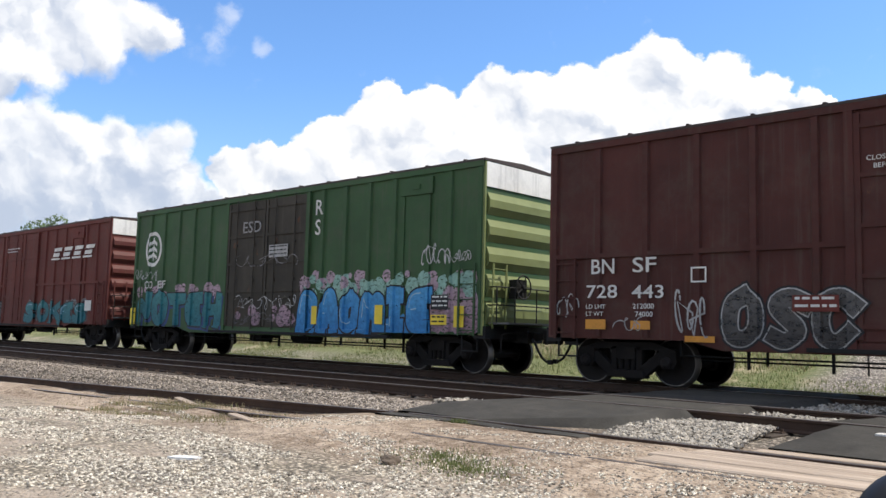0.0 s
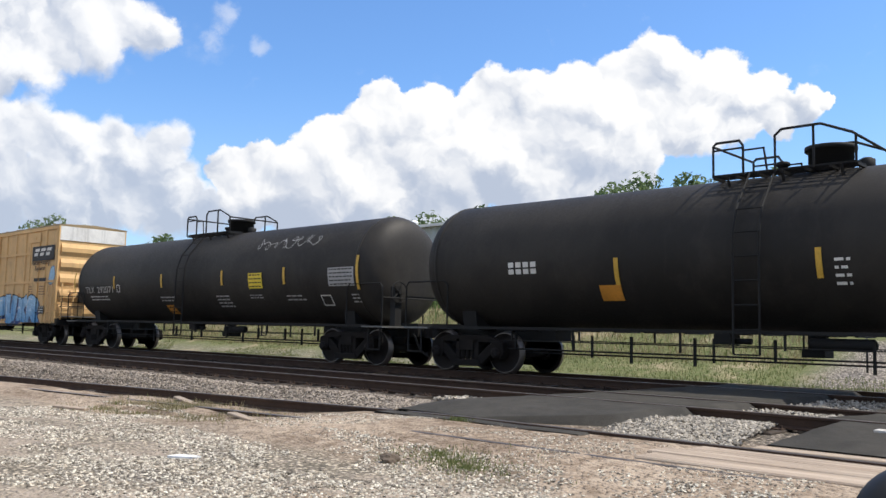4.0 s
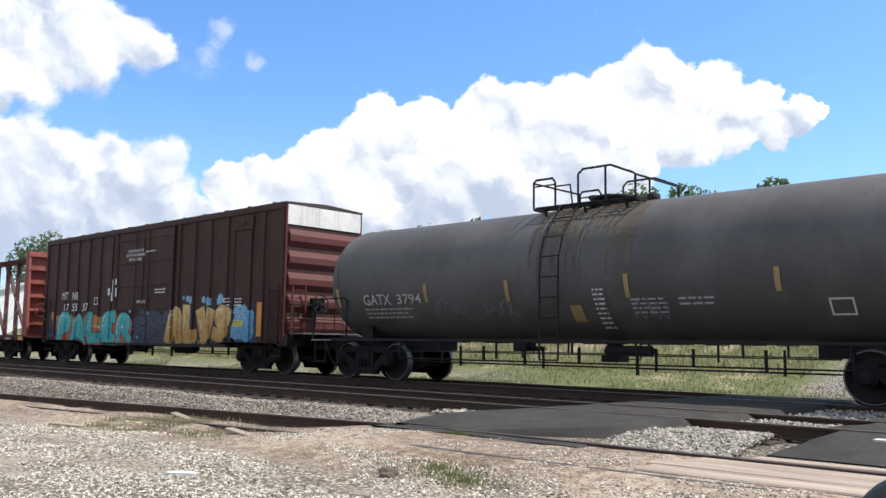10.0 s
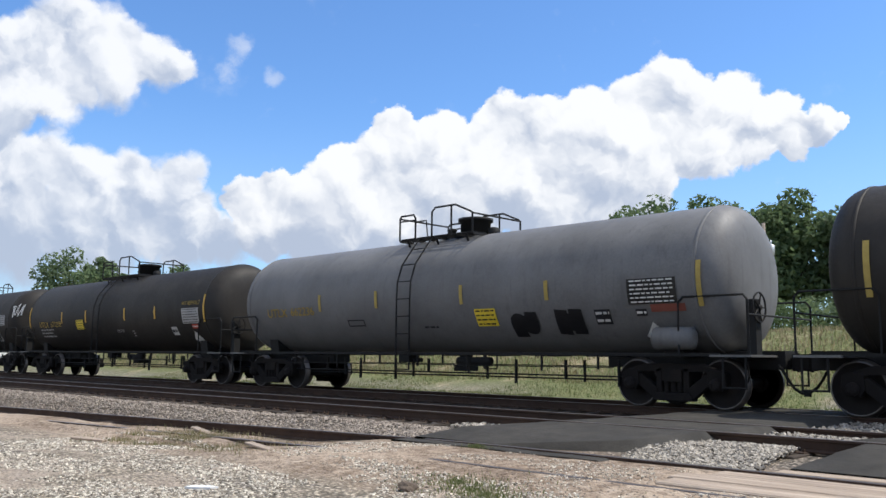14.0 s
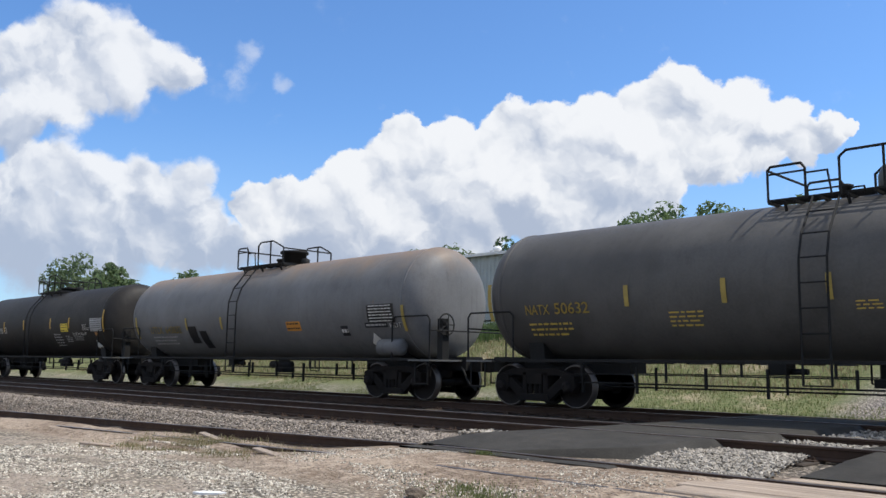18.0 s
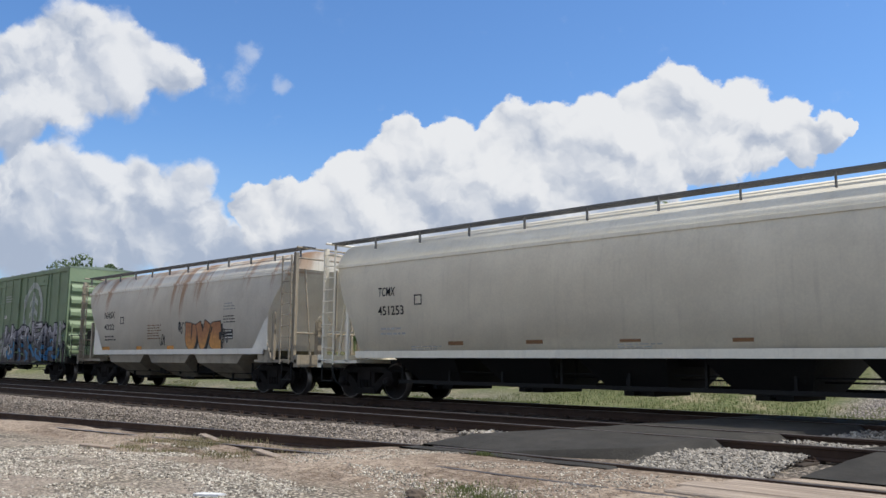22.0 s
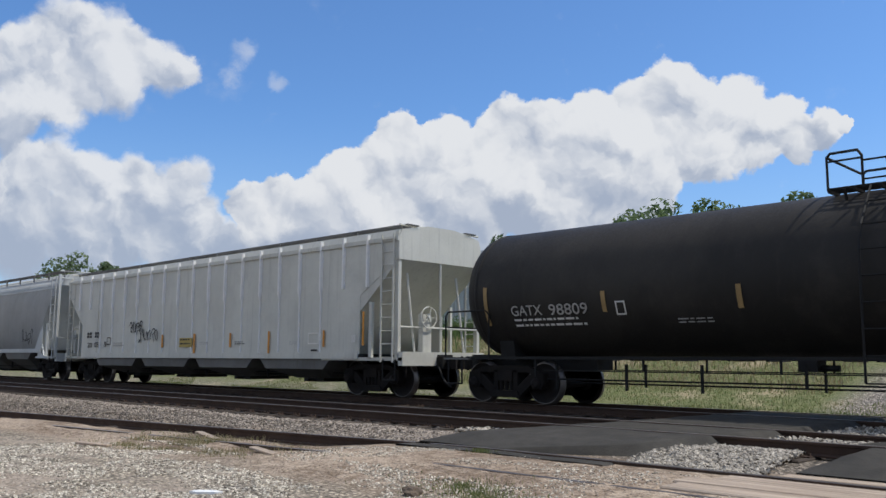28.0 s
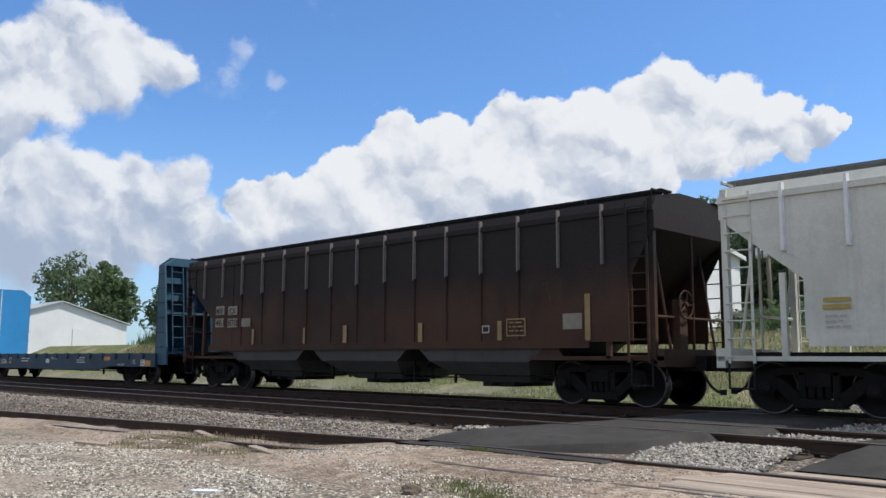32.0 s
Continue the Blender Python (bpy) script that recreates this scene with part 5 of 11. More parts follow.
def piece(parent, text, x0, x1, z0, z1, fill, edge, seed, y, outer=None, shine=None, bend=None, thick=0.19, lean=0.08, wild=0.07, lap=1.16, rim=0.045, cast=None, level=0.0):
    """A sprayed name: fat overlapping letters with a dark line, a glow round them, a thrown shade and small lights."""
    rng = random.Random(seed)
    step, tall = (x1 - x0) / len(text), z1 - z0
    mats = [outer or edge, edge, fill, shine or fill, cast or edge]
    for i, c in enumerate(text):
        bm = B()
        half = thick * min(step, tall * 0.8)
        tip, drop, grow = rng.uniform(-1, 1) * wild + lean, rng.uniform(0, 0.08) * tall, rng.uniform(0.92, 1.04)
        lines = []
        for k, stroke in enumerate(GLYPHS[c]):
            pts = []
            for p in stroke.split(","):
                u, v = (float(q) / 100 for q in p.split())
                u, v = u + rng.uniform(-wild, wild) * 0.6, v + rng.uniform(-wild, wild) * 0.5
                w, h = step * lap - 2 * half, tall - 2 * half - drop
                pts.append(Vector((x0 + step * (i + 0.5) + w * (u - 0.5) + tip * (v - 0.5) * tall * 0.5, z0 + half + h * v * grow)))
            for _ in range(2 if len(pts) > 3 else 1):
                cut = [pts[0]]
                for a, b in zip(pts, pts[1:]):
                    cut += [a.lerp(b, 0.25), a.lerp(b, 0.75)]
                pts = cut + [pts[-1]]
            lines.append((pts, half * rng.uniform(0.9, 1.15), half * rng.uniform(0.75, 1.2)))
        base = level + 0.0025 + 0.006 * (i % 2)
        for k, (pts, wa, wb) in enumerate(lines):
            if outer:
                brush(bm, pts, wa + rim * 2.6, wb + rim * 2.6, level + 0.002 + 0.0006 * k, 0)
            if cast:
                brush(bm, [p + Vector((half * 0.6, -half * 0.5)) for p in pts], wa + rim * 0.5, wb + rim * 0.5, base + 0.0008 + 0.0006 * k, 4)
            brush(bm, pts, wa + rim, wb + rim, base + 0.002 + 0.0006 * k, 1)
        for k, (pts, wa, wb) in enumerate(lines):
            brush(bm, pts, wa, wb, base + 0.0045 + 0.0012 * k, 2)
            if shine and len(pts) > 2:
                a = int(len(pts) * rng.uniform(0.0, 0.3))
                b = a + max(2, int(len(pts) * rng.uniform(0.2, 0.45)))
                brush(bm, [p + Vector((-wa * 0.45, wa * 0.35)) for p in pts[a:b]], 0.016, 0.010, base + 0.008, 3)
        painted("graffiti_letter", bm, mats, parent, "spray-painted outlined letter", y, bend)


def bubbles(parent, x0, x1, z0, z1, count, material, seed, y, r=0.16, bend=None, name="graffiti_cloud"):
    """Round sprayed puffs behind and between the letters, one part."""
    rng = random.Random(seed)
    bm = B()
    for k in range(count):
        q = r * rng.uniform(0.45, 1.3)
        cx, cz = rng.uniform(x0 + q, x1 - q), rng.uniform(z0 + q, z1 - q)
        bm.faces.new([bm.verts.new((cx + q * math.cos(a) * rng.uniform(0.9, 1.1), -0.0012 - 0.00002 * k, cz + q * math.sin(a) * rng.uniform(0.9, 1.1))) for a in [math.pi * i / 8 for i in range(16)]])
    painted(name, bm, [material], parent, "sprayed puffs of colour", y, bend)["kind"] = "stuff"


def wash(parent, x0, x1, z0, z1, material, y, seed=1, bend=None, name="paint_wash"):
    """A ragged sprayed patch of one colour."""
    rng = random.Random(seed)
    bm = B()
    n = 24
    top = [(x0 + (x1 - x0) * i / n, z1 - (z1 - z0) * 0.35 * rng.random()) for i in range(n + 1)]
    low = [(x, z0 + (z1 - z0) * 0.06 * rng.random()) for x, _ in top]
    low, top = ([bm.verts.new((p[0], -0.0008, p[1])) for p in row] for row in (low, top))
    for i in range(n):
        bm.faces.new((low[i], low[i + 1], top[i + 1], top[i]))
    painted(name, bm, [material], parent, "ragged sprayed patch", y, bend)


def scribble(parent, x0, x1, z0, z1, material, seed, y, loops=5, r=0.02, bend=None, name="graffiti_tag"):
    """A quick spray-can tag: one looping flat stroke that spells nothing."""
    rng = random.Random(seed)
    bm = B()
    n = loops
    pts = []
    for i in range(n):
        cx = x0 + (x1 - x0) * (i + 0.5) / n
        w = (x1 - x0) / n * rng.uniform(0.5, 0.9)
        h = (z1 - z0) * rng.uniform(0.55, 1.0)
        cz = (z0 + z1) / 2 + rng.uniform(-0.1, 0.1) * (z1 - z0)
        a0, turn = rng.uniform(0, 6.28), rng.choice((-1, 1)) * rng.uniform(2.5, 6.0)
        for k in range(11):
            a = a0 + turn * k / 10
            pts.append((cx + w / 2 * math.cos(a) + (k / 10 - 0.5) * w * 0.7, cz + h / 2 * math.sin(a)))
        if rng.random() < 0.6:
            pts += [(cx + w * 0.3, z0 + (z1 - z0) * rng.random()), (cx - w * 0.2, z1 - (z1 - z0) * rng.random())]
    last = None
    for k, p in enumerate(pts):
        q, o = Vector(pts[max(0, k - 1)]), Vector(pts[min(len(pts) - 1, k + 1)])
        d = o - q
        d = d.normalized() if d.length > 1e-5 else Vector((1, 0))
        side = Vector((-d.y, d.x)) * r * (0.7 + 0.5 * abs(math.sin(k * 0.55)))
        off = 0.002 + 0.006 * k / len(pts)
        row = [bm.verts.new((p[0] + sg * side.x, y - off, p[1] + sg * side.y)) for sg in (-1, 1)]
        if last:
            bm.faces.new((last[0], last[1], row[1], row[0]))
        last = row
    if bend:
        for v in bm.verts:
            v.co.y = bend(v.co.z) + (v.co.y - y)
    ob = new(name, bpy.data.meshes.new(name))
    bm.to_mesh(ob.data)
    bm.free()
    ob.data.materials.append(material)
    ob.parent = parent
    ob["label"] = "quick spray-can scrawl"


def ladder(x, z0, z1, y, rungs, width=0.42, out=-0.09, rails=True, axis="x", r=0.014):
    """Grab irons, or a ladder with stiles, standing off a side at y (or an end at x)."""
    bm = B()
    for i in range(rungs):
        z = z0 + (z1 - z0) * i / max(1, rungs - 1)
        if axis == "x":
            pipe(bm, [(x - width / 2, y, z - 0.03), (x - width / 2, y + out, z), (x + width / 2, y + out, z), (x + width / 2, y, z - 0.03)], r, 5)
        else:
            pipe(bm, [(x, y - width / 2, z - 0.03), (x + out, y - width / 2, z), (x + out, y + width / 2, z), (x, y + width / 2, z - 0.03)], r, 5)
    if rails:
        for k in (-1, 1):
            if axis == "x":
                box(bm, x + k * width / 2 - 0.025, x + k * width / 2 + 0.025, min(y, y + out) - 0.012, max(y, y + out) * 1 if False else min(y, y + out) + 0.012, z0 - 0.12, z1 + 0.12)
            else:
                a = x + out
                box(bm, a - 0.012, a + 0.012, y + k * width / 2 - 0.025, y + k * width / 2 + 0.025, z0 - 0.12, z1 + 0.12)
    return bm


def brake_wheel(parent, x, y, z, material):
    bm = B()
    n = 16
    ring = [(x, y + 0.27 * math.cos(2 * math.pi * i / n), z + 0.27 * math.sin(2 * math.pi * i / n)) for i in range(n + 1)]
    pipe(bm, ring, 0.018, 5)
    for i in range(5):
        a = 2 * math.pi * i / 5
        rod(bm, (x, y, z), (x, y + 0.27 * math.cos(a), z + 0.27 * math.sin(a)), 0.013, 5)
    rod(bm, (x - 0.12, y, z), (x + 0.04, y, z), 0.045, 8)
    return part("brake_wheel", bm, material, parent, "hand brake wheel")


def underframe(car, half, z=0.80, w=0.28, rng=None, length=None):
    """Centre sill and the brake gear that hangs below the middle of a car."""
    rng = rng or random.Random(3)
    l = length or half + 1.6
    if w > 0.15:
        part("centre_sill", box(B(), -l, l, -w, w, z - 0.08, z + 0.28), black, car)
    slim = 1.0 if w > 0.15 else 0.55
    lift = 0.0 if w > 0.15 else 0.16
    part("brake_reservoir", lathe(B(), [(-0.55, 0.10 * slim), (-0.5, 0.20 * slim), (0.5, 0.20 * slim), (0.55, 0.10 * slim)], 14, "x", (rng.uniform(0.8, 1.8), -0.65, z - 0.12 + lift)), black, car)
    bm = B()
    x = rng.uniform(-1.8, -0.8)
    box(bm, x - 0.3 * slim, x + 0.3 * slim, -0.75, -0.35, z - 0.3 * slim + lift, z + 0.05 + lift)
    rod(bm, (x + 0.3 * slim - 0.02, -0.55, z - 0.1 + lift), (x + 0.85 * slim, -0.55, z - 0.1 + lift), 0.10 * slim, 10)
    part("brake_cylinder", bm, black, car)
    bm = B()
    for y, zz in ((-0.95, z - 0.22), (-0.45, z - 0.30)):
        rod(bm, (-half + 0.9, y, zz), (half - 0.9, y, zz), 0.018, 5)
    for i in range(9):
        xx = -half + 1.2 + (2 * half - 2.4) * i / 8 + rng.uniform(-0.15, 0.15)
        d = rng.choice((0.22, 0.30, 0.42))
        box(bm, xx - 0.02, xx + 0.02, -0.99, -0.93, z - d, z + 0.1)
        if i % 2:
            box(bm, xx + 0.12, xx + 0.15, -0.50, -0.44, z - 0.36, z + 0.1)
    part("brake_rigging", bm, black, car)


# ---- box cars ------------------------------------------------------------------------
def boxcar(name, label, place, hl, paint, roof, end=None, end_top=None, truck=6.35, posts=9, belts=(), door=(-1.6, 1.6), door_paint=None, door_style="plug", eave=4.78, ribs=5, wall=1.38, rungs=5, hatches=(), sill=0.72, top=None):
    car = empty(name, label, "box car", "freight cars of the passing train")
    TRAIN.append((car, place))
    rng = random.Random(int(place * 10))
    end = end or paint
    s = -wall
    outline = [(-hl, 0.88), (-hl + 3.0, 0.88), (-hl + 3.7, sill), (hl - 3.7, sill), (hl - 3.0, 0.88), (hl, 0.88), (hl, eave), (-hl, eave)]
    body = part("body", prism(B(), outline, -wall, wall), paint, car)
    # roof: low peak with standing seams and an eave rail
    bm = B()
    prism(bm, [(-wall - 0.05, eave), (wall + 0.05, eave), (wall + 0.05, eave + 0.05), (0, eave + 0.12), (-wall - 0.05, eave + 0.05)], -hl - 0.03, hl + 0.03, "x")
    for i in range(13):
        x = -hl + 0.6 + (2 * hl - 1.2) * i / 12
        for k in (-1, 1):
            prism(bm, [(0, eave + 0.115), (k * (wall + 0.03), eave + 0.045), (k * (wall + 0.03), eave + 0.085), (0, eave + 0.150)] if k > 0 else [(k * (wall + 0.03), eave + 0.045), (0, eave + 0.115), (0, eave + 0.150), (k * (wall + 0.03), eave + 0.085)], x - 0.03, x + 0.03, "x")
    part("roof", bm, roof, car, "ribbed steel roof")
    part("eave_rail", box(B(), -hl, hl, s - 0.055, s - 0.002, eave - 0.13, eave - 0.005), top or paint, car)
    part("side_sill", box(B(), -hl + 3.8, hl - 3.8, s - 0.05, s - 0.002, sill + 0.01, sill + 0.20), paint, car)
    # posts on the near and far sides
    post = prism(B(), [(-0.08, 0), (0.08, 0), (0.055, -0.056), (-0.055, -0.056)], 0.92, eave - 0.14, "z")
    post = mesh_of("side_post", post, paint)
    xs = [x for x in np.linspace(-hl + 0.09, hl - 0.09, posts * 2) if not door[0] - 0.25 < x < door[1] + 0.25 and not any(h - 0.15 < x < h + 0.95 for h in hatches)]
    for x in xs:
        part("side_post", post, None, car, at=(x, s + 0.001, 0))
        part("side_post", post, None, car, at=pose(x, wall - 0.001, 0, 0, 0, 180))
    for z in belts:
        for a, b in ((-hl, door[0] - 0.1), (door[1] + 0.1, hl)):
            part("belt_rail", box(B(), a, b, s - 0.054, s - 0.002, z - 0.045, z + 0.045), paint, car)
    steps = [(-hl - 9, 0.0), (hl + 9, 0.0), (door[0] - 0.141, 0.0), (door[0] - 0.140, 0.088), (door[0] - 0.001, 0.088), (door[0], 0.0755), (door[1], 0.0755), (door[1] + 0.001, 0.088), (door[1] + 0.140, 0.088), (door[1] + 0.141, 0.0)]
    for h in hatches:
        steps += [(h - 0.051, 0.0), (h - 0.050, 0.052), (h + 0.850, 0.052), (h + 0.851, 0.0)]
    for x in xs:
        if not door[0] - 0.24 < x < door[1] + 0.24:
            steps += [(x - 0.082, 0.0), (x - 0.057, 0.058), (x + 0.057, 0.058), (x + 0.082, 0.0)]
    SIDES[car.name] = {"breaks": sorted(steps), "s": s, "hl": hl, "sill": sill}
    # sliding or plug doors
    dm = door_paint or paint
    spans = [door] if door_style != "double" else [(door[0], (door[0] + door[1]) / 2 - 0.02), ((door[0] + door[1]) / 2 + 0.02, door[1])]
    for side in (s, None):
        if side is None:
            bm = box(B(), door[0], door[1], wall + 0.002, wall + 0.06, sill + 0.25, eave - 0.2)
            part("door", bm, dm, car)
            continue
        for a, b in spans:
            d = part("door", box(B(), a, b, s - 0.040, s - 0.002, sill + 0.22, eave - 0.18), dm, car, "sliding plug door" if door_style != "slide" else "sliding door")
            bm = B()
            for z in np.linspace(sill + 0.45, eave - 0.40, 5):
                box(bm, a + 0.02, b - 0.02, s - 0.072, s - 0.042, z - 0.035, z + 0.035)
            for x in np.linspace(a + 0.05, b - 0.05, 3 if door_style == "plug" else 2):
                box(bm, x - 0.05, x + 0.05, s - 0.070, s - 0.042, sill + 0.25, eave - 0.2)
            part("door_rib", bm, dm, d)
            bm = B()
            for x in ((a + b) / 2 - 0.45, (a + b) / 2 + 0.45):
                rod(bm, (x, s - 0.085, sill + 0.15), (x, s - 0.085, eave - 0.12), 0.016, 6)
                for z in np.linspace(sill + 0.5, eave - 0.4, 4):
                    box(bm, x - 0.04, x + 0.04, s - 0.105, s - 0.062, z - 0.04, z + 0.04)
            part("lock_bar", bm, dm, d)
            part("door_handle", box(B(), (a + b) / 2 - 0.35, (a + b) / 2 + 0.35, s - 0.10, s - 0.062, 1.75, 1.80), dm, d)
        part("door_track", box(B(), door[0] - (door[1] - door[0]) * 0.2, door[1] + (door[1] - door[0]) * 0.9, s - 0.13, s - 0.002, sill + 0.03, sill + 0.10), black, car)
        for x in (door[0] - 0.07, door[1] + 0.07):
            part("door_post", box(B(), x - 0.07, x + 0.07, s - 0.085, s - 0.002, sill + 0.05, eave - 0.14), paint, car)
    for hatch in hatches:
        wide = 0.80
        h = part("end_panel", box(B(), hatch, hatch + wide, s - 0.026, s - 0.002, 0.98, eave - 0.62), paint, car, "narrow inspection panel in the side")
        part("panel_head", box(B(), hatch - 0.12, hatch + wide + 0.12, s - 0.058, s - 0.002, eave - 0.60, eave - 0.20), paint, h)
        part("latch", box(B(), hatch + 0.30, hatch + 0.52, s - 0.085, s - 0.060, eave - 0.47, eave - 0.36), paint, h)
        part("panel_edge", box(B(), hatch - 0.05, hatch - 0.005, s - 0.05, s - 0.002, 0.98, eave - 0.62), paint, h)
        part("panel_edge", box(B(), hatch + wide + 0.005, hatch + wide + 0.05, s - 0.05, s - 0.002, 0.98, eave - 0.62), paint, h)
    # corrugated ends with a flat band at the top
    h = (eave - 0.62 - 1.10) / ribs
    for k in (-1, 1):
        for i in range(ribs):
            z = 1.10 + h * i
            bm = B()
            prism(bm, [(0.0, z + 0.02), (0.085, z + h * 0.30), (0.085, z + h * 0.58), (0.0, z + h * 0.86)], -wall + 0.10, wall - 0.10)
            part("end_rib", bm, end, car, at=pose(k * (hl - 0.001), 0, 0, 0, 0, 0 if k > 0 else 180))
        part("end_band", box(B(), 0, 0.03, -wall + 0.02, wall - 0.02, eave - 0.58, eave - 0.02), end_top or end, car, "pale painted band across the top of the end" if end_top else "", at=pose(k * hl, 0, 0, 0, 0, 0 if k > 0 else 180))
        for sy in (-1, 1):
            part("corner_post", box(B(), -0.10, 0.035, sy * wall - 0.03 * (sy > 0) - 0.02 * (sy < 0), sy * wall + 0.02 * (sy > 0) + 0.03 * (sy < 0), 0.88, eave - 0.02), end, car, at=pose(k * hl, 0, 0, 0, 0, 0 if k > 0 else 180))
        part("end_sill", box(B(), -0.25, 0.10, -wall, wall, 0.80, 1.08), black, car, at=pose(k * hl, 0, 0, 0, 0, 0 if k > 0 else 180))
        part("striker", box(B(), 0.0, 0.42, -0.28, 0.28, 0.72, 1.05), black, car, at=pose(k * hl, 0, 0, 0, 0, 0 if k > 0 else 180))
        part("side_ladder", ladder(k * (hl - 0.40), 0.98, 2.35, s, rungs, 0.46), paint, car, "grab irons")
        part("stirrup", pipe(B(), [(k * (hl - 0.17), s + 0.05, 0.9), (k * (hl - 0.17), s + 0.05, 0.52), (k * (hl - 0.62), s + 0.05, 0.52), (k * (hl - 0.62), s + 0.05, 0.9)], 0.02, 6), black, car, "hanging step")
        part("end_ladder", ladder(0.06, 1.15, 2.35, -wall + 0.40, 4, 0.46, 0.10, True, "y"), end, car, at=pose(k * hl, 0, 0, 0, 0, 0 if k > 0 else 180))
    bm = B()
    x = hl + 0.30
    box(bm, hl + 0.03, hl + 0.62, -1.2, 0.9, 1.13, 1.17)
    part("end_platform", bm, grating, car)
    pipe_bm = B()
    for z in (1.55, 1.95):
        pipe(pipe_bm, [(hl + 0.03, -1.25, z), (x, -1.25, z), (x, 0.9, z), (hl + 0.03, 0.9, z)], 0.016, 5)
    for y in (-1.25, -0.6, 0.2, 0.9):
        rod(pipe_bm, (x, y, 1.16), (x, y, 1.95), 0.016, 5)
    part("hand_rail", pipe_bm, black, car)
    brake_wheel(car, hl + 0.34, -0.35, 1.98, black)
    part("brake_gear_box", box(B(), hl + 0.05, hl + 0.30, -0.52, -0.18, 1.72, 2.15), black, car)
    underframe(car, truck, 0.82, rng=rng)
    running_gear(car, truck, hl + 1.02)
    return car, s - 0.060


# ---- tank cars ------------------------------------------------------------------------
RUNG = mesh_of("rung", rod(B(), (0, 0, 0), (0.46, 0, 0), 0.014, 5), black)


def tank_head(car, hs, k, material, r=1.45, zc=2.45, label="pale tank head"):
    """Paint of its own colour on one domed end."""
    prof = [(hs - 0.60 * (1 - math.cos(a)) + 0.003, (r + 0.003) * max(0.02, math.sin(a)) ** 0.50) for a in [math.pi / 2 * i / 9 for i in range(10)]]
    part("tank_head", lathe(B(), [(k * x, q) for x, q in prof], 64, "x", (0, 0, zc)), material, car, label)


def tankcar(name, label, place, truck, paint, over=1.28, r=1.45, zc=2.45, hatch="can", deck=0.0, bands=(), railing=True, heat=False, deck_len=1.25, end_rail=True, ladder_x=-0.35, cradle=False):
    car = empty(name, label, "tank car", "freight cars of the passing train")
    TRAIN.append((car, place))
    rng = random.Random(int(place * 10))
    hs = truck + over
    d = 0.60
    prof = [(-hs + d * (1 - math.cos(a)), r * math.sin(a)) for a in [math.pi / 2 * i / 9 for i in range(10)]]
    prof[0] = (prof[0][0], 0.02)
    # a flatter knuckle to the head
    prof = [(x, r * (q / r) ** 0.50 if q < r else q) for x, q in prof]
    prof += [(-x, q) for x, q in prof[::-1]]
    shell = part("tank_shell", lathe(B(), prof, 64, "x", (0, 0, zc)), paint, car)
    for x in (-hs + d, hs - d, *bands):
        part("weld_band", lathe(B(), [(x - 0.035, r + 0.001), (x - 0.03, r + 0.012), (x + 0.03, r + 0.012), (x + 0.035, r + 0.001)], 64, "x", (0, 0, zc)), paint, car)

    def bend(z, lift=0.004):
        k = max(-0.999, min(0.999, (z - zc) / (r + 0.016)))
        return -(r + 0.016) * math.sqrt(1 - k * k) - lift
    # top platform, hatch and railing
    zt = zc + r - 0.06
    px = deck
    bm = B()
    for sy in (-1, 1):
        for i in range(7):
            box(bm, px - deck_len, px + deck_len, sy * (0.42 + 0.07 * i) - 0.012, sy * (0.42 + 0.07 * i) + 0.012, zt + 0.02, zt + 0.055)
    for x in np.linspace(px - deck_len, px + deck_len, 7):
        for sy in (-1, 1):
            box(bm, x - 0.02, x + 0.02, min(sy * 0.40, sy * 0.88), max(sy * 0.40, sy * 0.88), zt - 0.03, zt + 0.02)
    for x in (px - deck_len * 0.8, px, px + deck_len * 0.8):
        for sy in (-1, 1):
            rod(bm, (x, sy * 0.85, zt + 0.02), (x, sy * 0.72, zt - 0.26), 0.03, 6)
    part("platform", bm, black, car, "steel grating walkway")
    if railing:
        z1 = zt + 0.64
        whole = None
        for sy in (-1, 1):
            y = sy * 0.90
            runs = [([(px - deck_len, y, zt), (px - deck_len, y, z1 - 0.06), (px - deck_len + 0.06, y, z1), (px - 0.75, y, z1), (px - 0.68, y, z1 - 0.1), (px - 0.68, y, zt)], 0.024),
                    ([(px - 0.10, y, zt), (px - 0.10, y, z1), (px + 0.02, y, z1 + 0.10), (px + deck_len * 0.55, y, z1 + 0.10), (px + deck_len - 0.05, y, z1 - 0.12), (px + deck_len, y, z1 - 0.16), (px + deck_len, y, zt)], 0.024),
                    ([(px - deck_len, y, zt + 0.5), (px - 0.68, y, zt + 0.5)], 0.018), ([(px + deck_len * 0.45, y, zt), (px + deck_len * 0.45, y, z1 + 0.10)], 0.024),
                    ([(px - 0.68, y, zt + 0.45), (px - 0.30, y, zt + 0.45), (px - 0.24, y, zt)], 0.018)]
            x = px + sy * deck_len
            drop = 0.06 if sy < 0 else 0.16
            runs.append(([(x, -0.90, z1 - drop), (x, 0.90, z1 - drop)], 0.024))
            for pts, thick in runs:
                if whole is None:
                    whole = part("railing", pipe(B(), pts, thick), black, car, "black pipe railing")
                else:
                    part("rail", pipe(B(), pts, thick), black, whole)
    if hatch == "can":
        part("manway", lathe(B(), [(zt - 0.05, 0.38), (zt + 0.42, 0.38), (zt + 0.42, 0.44), (zt + 0.50, 0.44), (zt + 0.52, 0.20)], 20, "z", (px + 0.55, 0, 0)), black, car, "round bolted hatch")
    elif hatch == "dome":
        part("manway", lathe(B(), [(zt - 0.05, 0.36), (zt + 0.38, 0.36), (zt + 0.54, 0.30), (zt + 0.62, 0.12)], 20, "z", (px + 0.6, 0, 0)), paint, car, "domed fitting cover")
    elif hatch == "low":
